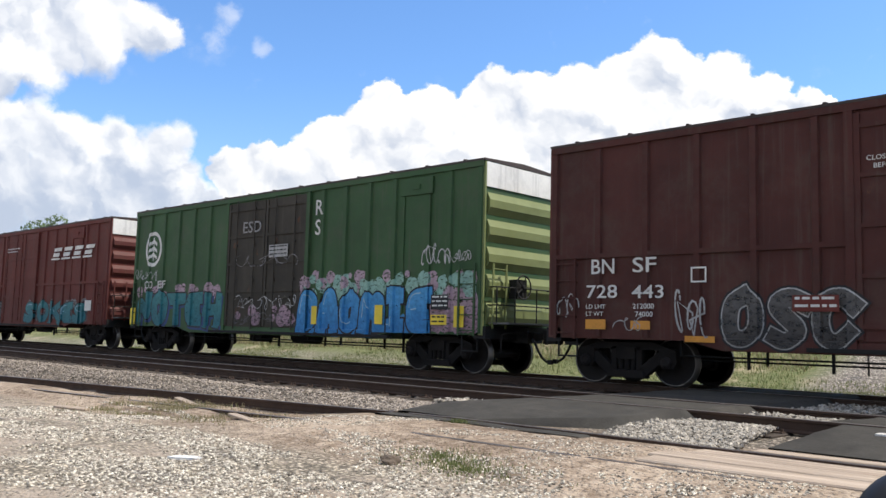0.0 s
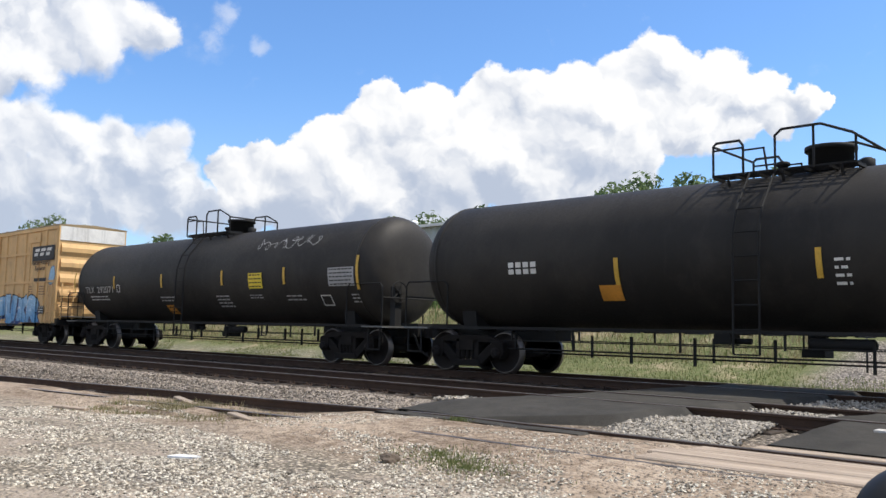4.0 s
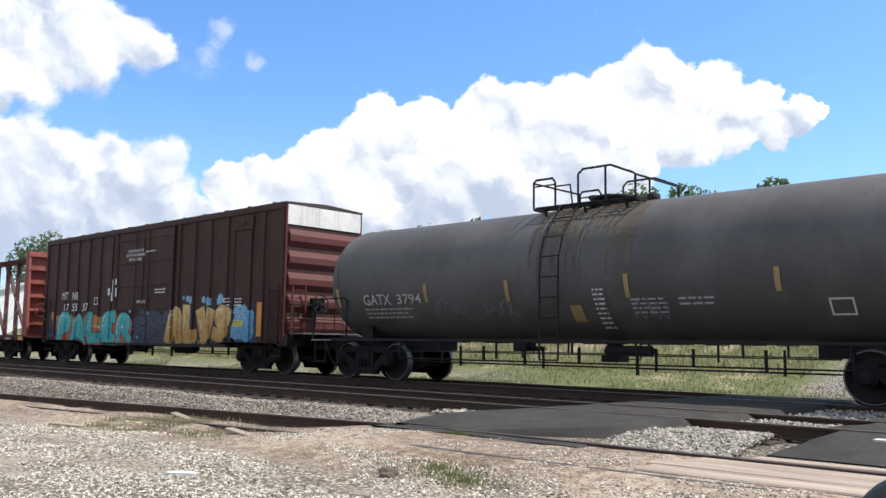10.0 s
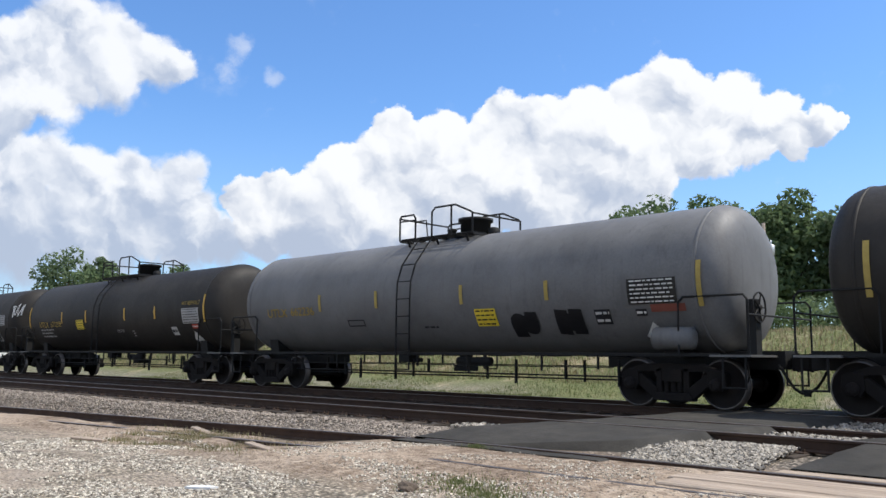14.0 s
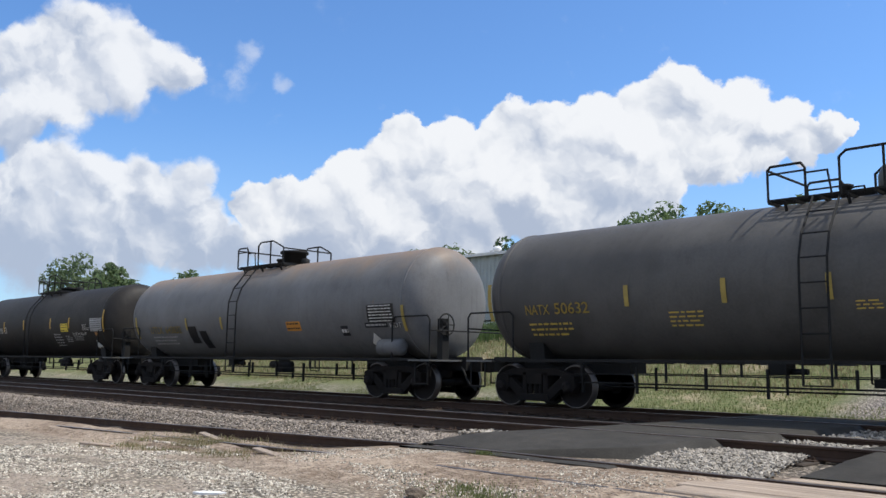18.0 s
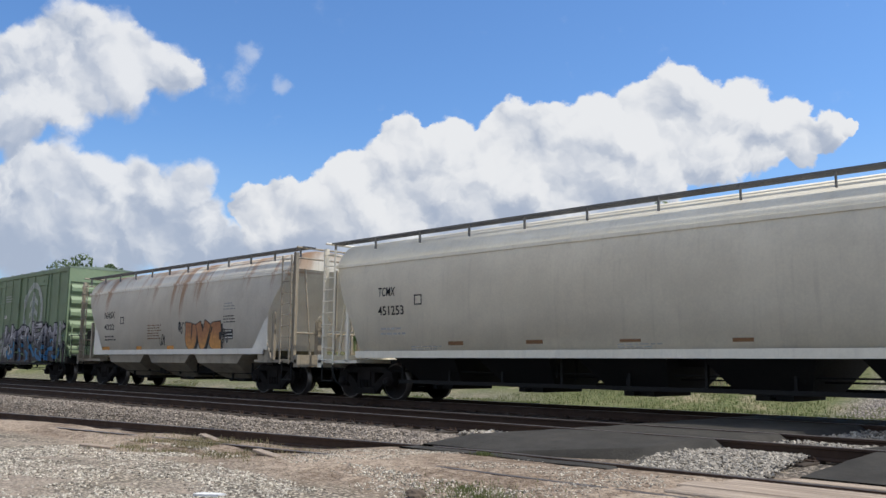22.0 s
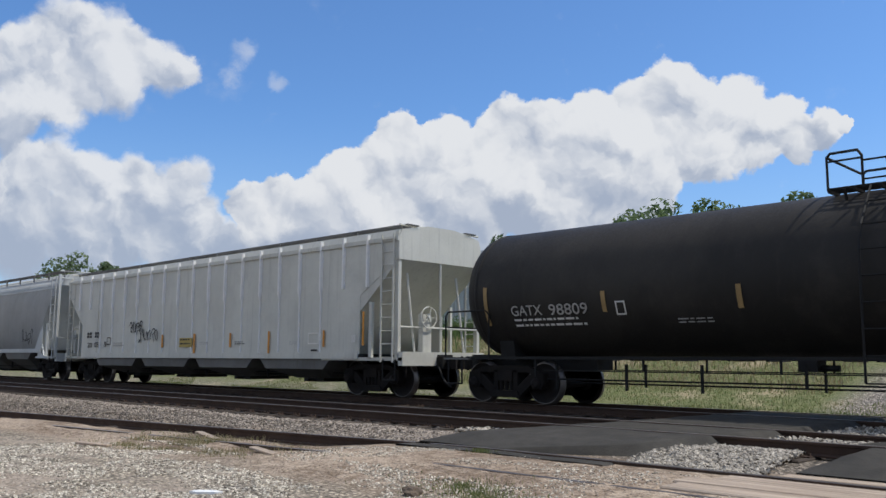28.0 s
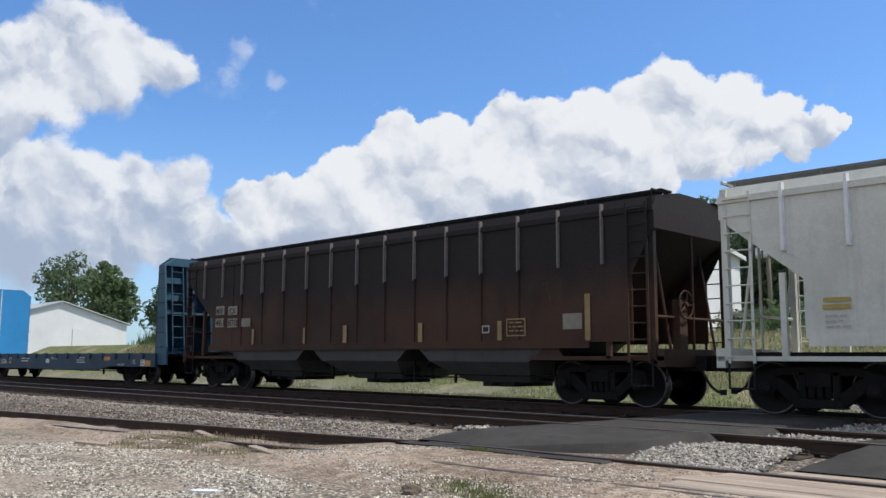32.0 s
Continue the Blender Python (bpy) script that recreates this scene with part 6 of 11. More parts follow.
        part("manway", lathe(B(), [(zt - 0.05, 0.42), (zt + 0.16, 0.42), (zt + 0.18, 0.48), (zt + 0.24, 0.48), (zt + 0.26, 0.2)], 20, "z", (px + 0.2, 0, 0)), black, car, "low bolted hatch")
    elif hatch == "drum":
        part("manway", lathe(B(), [(zt - 0.05, 0.30), (zt + 0.46, 0.30), (zt + 0.46, 0.46), (zt + 0.62, 0.44), (zt + 0.66, 0.3)], 20, "z", (px - 0.75, 0, 0)), black, car, "drum-shaped hatch")
    part("valve", lathe(B(), [(zt - 0.05, 0.09), (zt + 0.26, 0.09), (zt + 0.28, 0.13), (zt + 0.34, 0.13), (zt + 0.36, 0.05)], 10, "z", (px - 0.35, 0.1, 0)), black, car)
    part("valve", lathe(B(), [(zt - 0.05, 0.14), (zt + 0.2, 0.14), (zt + 0.24, 0.06)], 10, "z", (px + 1.15, 0, 0)), black, car)
    part("fitting_box", box(B(), px - 0.15, px + 0.15, -0.2, 0.2, zt - 0.05, zt + 0.15), black, car)
    # ladders that follow the shell
    for sy in (-1, 1):
        lx = px + ladder_x
        steps = []
        for i in range(9):
            z = 0.62 + i * 0.42
            if z > zc + r - 0.12:
                break
            steps.append((-(r + 0.16) if z < zc else bend(z) - 0.14, z))
        line = [(sy * -y, z) for y, z in steps] + [(sy * 0.86, zt + 0.02)]
        stile = mesh_of("stile", pipe(B(), [(0, y, z) for y, z in line], 0.022, 5), black)
        rail = part("ladder", stile, None, car, "steel ladder up to the platform", at=(lx - 0.23, 0, 0))
        part("stile", stile, None, rail, at=(0.46, 0, 0))
        for y, z in line[:-1]:
            part("rung", RUNG, None, rail, at=(0.0, y, z))
    # frame: stub sills, walkway sills, saddles, end decks and rails
    for k in (-1, 1):
        turn = pose(0, 0, 0, 0, 0, 0 if k > 0 else 180)
        part("stub_sill", box(B(), truck - 1.9, hs + 0.55, -0.30, 0.30, 0.74, 1.08), black, car, at=turn)
        part("saddle", prism(B(), [(-0.95, 0.95), (0.95, 0.95), (1.02, 1.38), (0.62, 1.12), (0.0, 1.01), (-0.62, 1.12), (-1.02, 1.38)], truck - 0.2, truck + 0.2, "x"), black, car, "curved bolster under the tank", at=turn)
        part("end_deck", box(B(), hs - 0.35, hs + 0.42, -1.42, 1.42, 0.96, 1.00), grating, car, at=turn)
        if end_rail:
            for sy in (-1, 1):
                bm = B()
                pipe(bm, [(hs - 0.95, sy * 1.40, 1.0), (hs - 0.95, sy * 1.40, 1.95), (hs - 0.85, sy * 1.40, 2.05), (hs + 0.30, sy * 1.40, 2.05), (hs + 0.38, sy * 1.40, 1.95), (hs + 0.38, sy * 1.40, 0.98)], 0.02, 6)
                part("end_rail", bm, black, car, "bent pipe hand rail", at=turn)
            part("end_bar", pipe(B(), [(hs + 0.38, -1.40, 1.7), (hs + 0.38, 1.40, 1.7)], 0.018, 6), black, car, at=turn)
        for sy in (-1, 1):
            part("stirrup", pipe(B(), [(k * (hs + 0.30), sy * 1.38, 0.98), (k * (hs + 0.30), sy * 1.38, 0.42), (k * (hs - 0.12), sy * 1.38, 0.42), (k * (hs - 0.12), sy * 1.38, 0.98)], 0.02, 6), black, car, "hanging step")
    for sy in (-1, 1):
        bm = B()
        box(bm, -hs + 0.2, hs - 0.2, sy * 1.30 - 0.03, sy * 1.30 + 0.03, 0.97, 1.03)
        for x in np.linspace(-truck + 1.4, truck - 1.4, 8):
            box(bm, x - 0.03, x + 0.03, min(sy * 0.3, sy * 1.3), max(sy * 0.3, sy * 1.3), 0.95, 1.03)
        part("side_rail", bm, black, car, "long running rail under the tank")
        bm = B()
        rod(bm, (-truck + 1.2, sy * 1.28, 0.74), (truck - 1.2, sy * 1.28, 0.74), 0.012, 5)
        for i in range(7):
            x = -truck + 1.3 + (2 * truck - 2.6) * i / 6 + rng.uniform(-0.3, 0.3)
            dd = rng.choice((0.74, 0.70, 0.60))
            box(bm, x - 0.018, x + 0.018, sy * 1.28 - 0.02, sy * 1.28 + 0.02, dd, 0.98)
        part("grab_rail", bm, black, car, "pipe rail on hangers")
    brake_wheel(car, hs + 0.30, -0.75, 1.85, black)
    part("brake_stand", box(B(), hs + 0.10, hs + 0.28, -0.86, -0.64, 0.98, 2.0), black, car)
    bm = B()
    rod(bm, (0.25, 0, zc - r - 0.30), (0.25, 0, zc - r + 0.05), 0.16, 12)
    box(bm, 0.05, 0.45, -0.22, 0.22, zc - r - 0.42, zc - r - 0.28)
    part("bottom_outlet", bm, black, car)
    if heat:
        part("air_tank", lathe(B(), [(hs - 1.55, 0.10), (hs - 1.5, 0.21), (hs - 0.75, 0.21), (hs - 0.7, 0.10)], 16, "x", (0, -1.25, 1.30)), paint, car, "small side reservoir")
    underframe(car, truck, 0.78, rng=rng, w=0.10, length=truck - 1.5)
    running_gear(car, truck, hs + 0.85)
    return car, bend, hs


def tank_strips(car, bend, xs, paint=None, z0=2.30, z1=2.72, w=0.10):
    """Reflective strips that hug the shell."""
    for x in xs:
        bm = B()
        n = 5
        for i in range(n):
            za, zb = z0 + (z1 - z0) * i / n, z0 + (z1 - z0) * (i + 1) / n
            vs = [bm.verts.new((x + dx, bend(z), z)) for dx, z in ((0, za), (w, za), (w, zb), (0, zb))]
            bm.faces.new(vs)
        part("reflector", bm, paint or reflective, car, "yellow reflective strip")


def wrap(ob, bend):
    """Lays a painted part against the round shell."""
    m = ob.matrix_basis
    inv = m.inverted()
    for v in ob.data.vertices:
        p = m @ v.co
        p.y = bend(p.z) - 0.003
        v.co = inv @ p
    return ob


def tank_panel(car, bend, x, z, w, h, material, name="panel", label="", frame_mat=None, lines=0, ink=None):
    n = 6
    bm = B()
    for i in range(n):
        za, zb = z + h * i / n, z + h * (i + 1) / n
        bm.faces.new([bm.verts.new((xx, bend(zz), zz)) for xx, zz in ((x, za), (x + w, za), (x + w, zb), (x, zb))])
    ob = part(name, bm, material, car, label)
    if lines:
        rng = random.Random(int(x * 100))
        bm = B()
        for i in range(lines):
            zz = z + h * (i + 0.5) / lines
            xx = x + 0.06 * w
            while xx < x + 0.9 * w:
                l = rng.uniform(0.05, 0.16)
                e = min(xx + l, x + 0.94 * w)
                hh = h / lines * 0.17
                bm.faces.new([bm.verts.new((a, bend(b) - 0.004, b)) for a, b in ((xx, zz - hh), (e, zz - hh), (e, zz + hh), (xx, zz + hh))])
                xx = e + 0.03
        part("print", bm, ink or black_paint, ob)
    return ob


def tank_print(car, bend, x, z, w, rows, ink=None, seed=1, h=0.05, gap=0.035):
    rng = random.Random(seed)
    bm = B()
    for x0, x1, z0, z1 in small_print(rng, x, z, w, rows, h, gap):
        bm.faces.new([bm.verts.new((a, bend(b) - 0.002, b)) for a, b in ((x0, z0), (x1, z0), (x1, z1), (x0, z1))])
    part("stencil", bm, ink or grey_paint, car)["kind"] = "stuff"


def diamond(car, bend, x, z, r=0.26, mat=None):
    bm = B()
    bm.faces.new([bm.verts.new((a, bend(b) - 0.012, b)) for a, b in ((x - r, z), (x, z - r), (x + r, z), (x, z + r))])
    return part("placard", bm, mat or white_paint, car, "white diamond placard")


def emblem(parent, x, z, r, material, y, ring):
    """A round painted mark: a plain disc, or a ring with a stem and leaves."""
    bm = B()
    n = 28
    base, y = y, 0.0
    def at(a, q):
        return bm.verts.new((x + q * math.cos(a), y - 0.001, z + q * 1.12 * math.sin(a)))
    if not ring:
        bm.faces.new([at(2 * math.pi * i / n, r) for i in range(n)])
    else:
        for i in range(n):
            a, b = 2 * math.pi * i / n, 2 * math.pi * (i + 1) / n
            bm.faces.new((at(a, r), at(b, r), at(b, r * 0.80), at(a, r * 0.80)))
        box(bm, x - 0.04 * r, x + 0.04 * r, y - 0.002, y, z - 0.75 * r, z + 0.75 * r)
        for k in (-1, 1):
            for i in range(3):
                zz = z - 0.45 * r + 0.42 * r * i
                bm.faces.new([bm.verts.new(p) for p in ((x + k * 0.05 * r, y - 0.002, zz), (x + k * 0.42 * r, y - 0.002, zz - 0.22 * r), (x + k * 0.42 * r, y - 0.002, zz - 0.02 * r), (x + k * 0.05 * r, y - 0.002, zz + 0.22 * r))])
    painted("emblem", bm, [material], parent, "round painted emblem", base)


def crossbuck(parent, x, z, r, y):
    """The pool's sign as plain shapes: two bent bands of red and blue, back to back."""
    red, blue = plain("sign_red", (0.30, 0.085, 0.06), 0.6), plain("sign_blue", (0.085, 0.11, 0.20), 0.6)
    for k, nose in ((-1, 0.10), (1, -0.16)):
        for mat, inner, outer, lift in ((blue, -0.11, 0.10, 0.002), (red, -0.42, -0.13, 0.003)):
            bm = B()
            rows = []
            for a in [-1 + q / 6 for q in range(13)]:
                bow = math.sqrt(a * a + 0.05) - 0.22
                side = k * bow * 1.30 - k * nose
                rows.append([bm.verts.new((x + r * (side - k * w), -lift - (0.002 if k < 0 else 0), z + r * a)) for w in (inner, outer)])
            for p, q in zip(rows, rows[1:]):
                bm.faces.new((p[0], p[1], q[1], q[0]))
            painted("emblem_band", bm, [mat], parent, "bent red and blue bands", y)


def laid_words(parent, text, x, z, size, material, y, wide, slant):
    """Words painted over the posts of a side."""
    ob = words(parent, text, x, z, size, material, 0.0, wide, slant)
    bm = B()
    bm.from_mesh(ob.data)
    bm.transform(pose(x, -0.003, z, 90, 0, 0))
    bpy.data.objects.remove(ob)
    painted("lettering", bm, [material], parent, "", y)


def band_wrap(car, bend, x0, x1, material):
    """A painted band round a tank."""
    part("paint_band", lathe(B(), [(x0, 1.451), (x0 + 0.01, 1.457), (x1 - 0.01, 1.457), (x1, 1.451)], 64, "x", (0, 0, 2.45)), material, car, "sooty black painted band")


def dust_saddle(car, bend, x0, x1, z0, z1):
    """Pale dried spill below the hatch."""
    rng = random.Random(77)
    bm = B()
    for i in range(16):
        a = x0 - 1.5 + i * 0.16 + rng.uniform(-0.03, 0.03)
        w = rng.uniform(0.05, 0.13)
        lo = z0 + rng.uniform(0.0, 1.1)
        n = 10
        for j in range(n):
            za, zb = lo + (z1 - lo) * j / n, lo + (z1 - lo) * (j + 1) / n
            wa, wb = w * (0.3 + 0.7 * j / n), w * (0.3 + 0.7 * (j + 1) / n)
            bm.faces.new([bm.verts.new((px, bend(pz) + 0.014, pz)) for px, pz in ((a - wa, za), (a + wa, za), (a + wb, zb), (a - wb, zb))])
    part("spill_stain", bm, plain("dried_spill", (0.115, 0.095, 0.070), 0.8, vary=0.4), car, "pale dried spill")


# ---- covered hoppers -------------------------------------------------------------------
def hopper(name, label, place, hl, truck, paint, style="ribbed", ribs=17, top=4.45, floor=1.28, bays=3, cut=2.7, cut_z=3.15, under=None, cage=None, rib_top=None, walk_mat=None, wall=1.50, rib_mat=None, sill=True, pull=None, inset=None, sheet=1.45, skirt=None, sheet_back=None, rib_w=0.05):
    car = empty(name, label, "hopper car", "freight cars of the passing train")
    TRAIN.append((car, place))
    rng = random.Random(int(place * 10))
    under, cage, walk_mat = under or paint, cage or paint, walk_mat or grating
    n = 14
    if style == "ribbed":
        section = [(-wall, floor), (-wall, top - 0.25), (-wall + 0.10, top - 0.06), (-0.5, top + 0.10), (0.5, top + 0.10), (wall - 0.10, top - 0.06), (wall, top - 0.25), (wall, floor)]
    else:
        section = []
        for i in range(n + 1):
            a = -0.42 + (1.22 + 0.42) * i / n
            section.append((-wall * math.cos(a) ** 0.55 if a < 1.57 else 0, 2.55 + (top - 2.40) * math.sin(a) / math.sin(1.22)))
        section[0] = (section[0][0], floor)
        section = section + [(-0.45, top + 0.22)] + [(0.45, top + 0.22)] + [(-y, z) for y, z in section[::-1]]
    bm = B()
    inset = (0.0 if style == "ribbed" else 0.45) if inset is None else inset
    hb = hl - inset
    cut, cut_z = (cut, 3.42) if style == "ribbed" else (cut - inset, top - 0.35)
    prism(bm, section, -hb, hb, "x")
    # sloped ends
    for k in (-1, 1):
        way = Vector((k * (cut_z - floor), 0, -(cut))).normalized()
        co = Vector((k * hb, 0, cut_z))
        geom = bmesh.ops.bisect_plane(bm, geom=bm.verts[:] + bm.edges[:] + bm.faces[:], plane_co=co, plane_no=way, clear_outer=True)
        bmesh.ops.holes_fill(bm, edges=[e for e in bm.edges if e.is_boundary], sides=0)
    if style != "ribbed":
        for f in bm.faces:
            if abs(f.normal.x) < 0.1 and f.calc_area() > 0.2:
                f.smooth = True
    part("body", bm, paint, car)
    s = -wall

    def bend(z, lift=0.004):
        if style == "ribbed":
            return s - lift
        pts = [(z2, y2) for y2, z2 in section[:n + 1]]
        return float(np.interp(z, [p[0] for p in pts], [p[1] for p in pts])) - lift
    if style == "ribbed":
        zt = rib_top or top - 0.12
        w = rib_w
        bm = B()
        prism(bm, [(-w, 0), (w, 0), (w * 0.55, -0.075), (-w * 0.55, -0.075)], floor + (zt - floor) * 0.56, zt, "z")
        up = mesh_of("rib", bm, rib_mat or paint)
        bm = B()
        w = 0.04
        z0, z1 = floor + 0.02, floor + (zt - floor) * 0.55
        v = [[bm.verts.new((x * f, y, z)) for x, y in ((-w, 0), (w, 0), (w * 0.6, d), (-w * 0.6, d))] for z, d, f in ((z0, -0.03, 0.6), (z1 - 0.12, -0.035, 0.6), (z1 + 0.06, -0.075, 1.3))]
        for a, b in zip(v, v[1:]):
            for i in range(4):
                bm.faces.new((a[i], a[(i + 1) % 4], b[(i + 1) % 4], b[i]))
        bm.faces.new(v[0][::-1])
        bm.faces.new(v[-1])
        low = mesh_of("rib", bm, rib_mat if rib_mat is hopper_rib_lit else paint)
        for x in np.linspace(-hl + 1.15, hl - 1.15, ribs):
            edge = max(0.0, abs(x) - (hb - cut)) / cut
            part("rib", up, None, car, at=(x, s + 0.001, 0))
            if edge <= 0.05:
                part("rib", low, None, car, at=(x, s + 0.001, 0))
            part("rib", up, None, car, at=pose(x, -s - 0.001, 0, 0, 0, 180))
    part("top_chord", box(B(), -hb, hb, s - 0.05 if style == "ribbed" else bend(top - 0.45) - 0.05, s - 0.002 if style == "ribbed" else bend(top - 0.45) + 0.06, top - 0.36 if style == "ribbed" else top - 0.50, top - 0.25 if style == "ribbed" else top - 0.42), paint, car)
    if sill:
        part("side_sill", box(B(), -hl + 1.5, hl - 1.5, s - 0.030, s - 0.002, floor - 0.12, floor + 0.05), paint, car)
    # side sheets carry on past the sloped ends
    if style == "ribbed":
        for k in (-1, 1):
            e = hl - (sheet if k > 0 or sheet_back is None else sheet_back)
            g = (cut_z - floor) / cut
            for sy in (-1, 1):
                q = [(k * (hb - cut - 0.1), floor), (k * e, floor), (k * e, 2.58), (k * (hl - 0.01), cut_z + 0.02), (k * (hl - 0.01), top - 0.38), (k * (hb - cut - 0.1), top - 0.38)]
                part("side_sheet", prism(B(), q if k > 0 else q[::-1], sy * wall - 0.012, sy * wall + 0.012), paint, car)
    elif bays < 5:
        g = (cut_z - floor) / cut
        for k in (-1, 1):
            for sy in (-1, 1):
                a = k * (hb - cut - 0.02)
                q = [(a, floor), (a + k * 0.75, floor), (a + k * 0.75, floor + 0.75 * g), (a, floor + 0.05)]
                part("side_sheet", prism(B(), q if k > 0 else q[::-1], sy * (wall - 0.03) - 0.008, sy * (wall - 0.03) + 0.008), paint, car)
    # outlets below: tapered bays
    span = 2 * (hl - 2.35) - 0.3
    for i in range(bays):
        c = -span / 2 + span * (i + 0.5) / bays
        w = span / bays * (0.49 if bays < 5 else 0.40)
        zb = 0.42
        b = 0.34 if bays < 5 else 0.22
        zs, ws = (floor - 0.40, w * 0.74) if bays < 5 else (floor - 0.06, w * 0.96)
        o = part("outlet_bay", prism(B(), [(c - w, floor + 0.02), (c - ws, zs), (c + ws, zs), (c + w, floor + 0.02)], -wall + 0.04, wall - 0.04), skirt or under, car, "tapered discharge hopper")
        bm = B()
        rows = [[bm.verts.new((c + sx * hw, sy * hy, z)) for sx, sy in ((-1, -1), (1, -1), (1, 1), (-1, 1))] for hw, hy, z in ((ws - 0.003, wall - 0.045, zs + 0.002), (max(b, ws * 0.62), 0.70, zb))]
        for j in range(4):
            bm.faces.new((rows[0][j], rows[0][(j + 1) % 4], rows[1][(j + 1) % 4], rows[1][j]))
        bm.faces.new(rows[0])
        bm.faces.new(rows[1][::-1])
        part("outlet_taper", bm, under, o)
        bm = B()
        box(bm, c - b - 0.12, c + b + 0.12, -0.72, 0.72, zb - 0.10, zb - 0.002)
        rod(bm, (c, -0.95, zb - 0.05), (c, 0.95, zb - 0.05), 0.035, 6)
        part("outlet_gate", bm, black, o)
    if bays >= 5:
        # long outlet pipe under the bays, on hangers
        reach = truck - 1.3
        for y in (-1.05, 1.05):
            part("outlet_pipe", box(B(), -reach, reach, y - 0.04, y + 0.04, 0.44, 0.52), black, car, "long pipe rail below the bays")
            for x in np.linspace(-reach + 0.1, reach - 0.1, 9):
                part("hanger", box(B(), x - 0.025, x + 0.025, y - 0.025, y + 0.025, 0.521, floor - 0.13), black, car)
    # roof: hatches and a long walkway
    rz = top + (0.0 if style == "ribbed" else 0.16)
    lift = 0.05
    for i in range(5):
        x = -hl * 0.72 + hl * 1.44 * i / 4
        part("roof_hatch", box(B(), x - hl * 0.16, x + hl * 0.16, -0.28, 0.28, rz - 0.02, rz + 0.10), paint, car, "long roof hatch cover")
    bm = B()
    for sy in (-1, 1):
        y0 = sy * (wall - 0.62)
        for i in range(6):
            box(bm, -hl - 0.05, hl + 0.05, y0 + sy * 0.075 * i - 0.012, y0 + sy * 0.075 * i + 0.012, rz + lift, rz + lift + 0.035)
        for x in np.linspace(-hl + 0.2, hl - 0.2, 12):
            box(bm, x - 0.012, x + 0.012, y0 + sy * 0.34 - 0.03, y0 + sy * 0.34 + 0.03, rz - 0.22, rz + lift)
    part("roof_walk", bm, walk_mat, car, "steel grating roof walk")
    # end cages
    for k in (-1, 1):
        turn = pose(0, 0, 0, 0, 0, 0 if k > 0 else 180)
        x1 = hl - 0.03
        for sy in (-1, 1):
            bm = B()
            box(bm, x1 - 0.12, x1, sy * (wall - 0.06) - 0.05, sy * (wall - 0.06) + 0.05, 0.95, rz - 0.10)
            part("corner_post", bm, cage, car, at=turn)
            part("side_post", box(B(), x1 - 1.1, x1 - 1.0, sy * (wall - 0.06) - 0.04, sy * (wall - 0.06) + 0.04, 0.95, 2.4), cage, car, at=turn)
        bm = box(B(), hl - cut - 0.35, hl + 0.12, -wall + 0.02, wall - 0.02, 0.92, 1.00)
        box(bm, hl - 0.02, hl + 0.14, -wall + 0.02, wall - 0.02, 0.80, 1.14)
        part("end_platform", bm, cage, car, at=turn)
        for y in (-wall - 0.02, wall + 0.02):
            bm = ladder(hl - 0.35, 1.0, rz - 0.3, y, 10, 0.44, -0.05 if y < 0 else 0.05)
            part("ladder", bm, cage, car, "end ladder", at=turn)
        bm = B()
        for y in (-0.9, 0.0, 0.9):
            rod(bm, (hl - 0.05, y, 1.1), (hl - 0.05 - 0.35 * (abs(y) > 0.5), y, cut_z), 0.03, 6)
        for z in (1.75, rz - 0.25, rz + 0.05):
            rod(bm, (hl - 0.06, -wall + 0.05, z), (hl - 0.06, wall - 0.05, z), 0.03, 6)
        part("end_frame", bm, cage, car, at=turn)
        part("end_sill", box(B(), hl - 2.6, hl + 0.35, -0.30, 0.30, 0.72, 1.02), black, car, at=turn)
        part("shear_plate", prism(B(), [(hl - cut - 0.2, 0.98), (hl - cut + 0.5, 0.98), (hl - cut + 0.2, floor + 0.25), (hl - cut - 0.25, floor + 0.05)], -wall + 0.05, -wall + 0.10), cage, car, at=turn)
        part("stirrup", pipe(B(), [(k * (hl - 0.10), -wall, 0.95), (k * (hl - 0.10), -wall, 0.45), (k * (hl - 0.55), -wall, 0.45), (k * (hl - 0.55), -wall, 0.95)], 0.02, 6), black, car, "hanging step")
    brake_wheel(car, hl + 0.10, -0.55, 2.0, cage)
    part("brake_stand", box(B(), hl - 0.12, hl + 0.04, -0.70, -0.40, 1.0, 2.1), cage, car)
    underframe(car, truck, 0.80 if bays < 5 else 0.96, rng=rng, w=0.28 if bays < 5 else 0.10)
    running_gear(car, truck, pull or hl + 0.62)
    return car, s - 0.036, bend


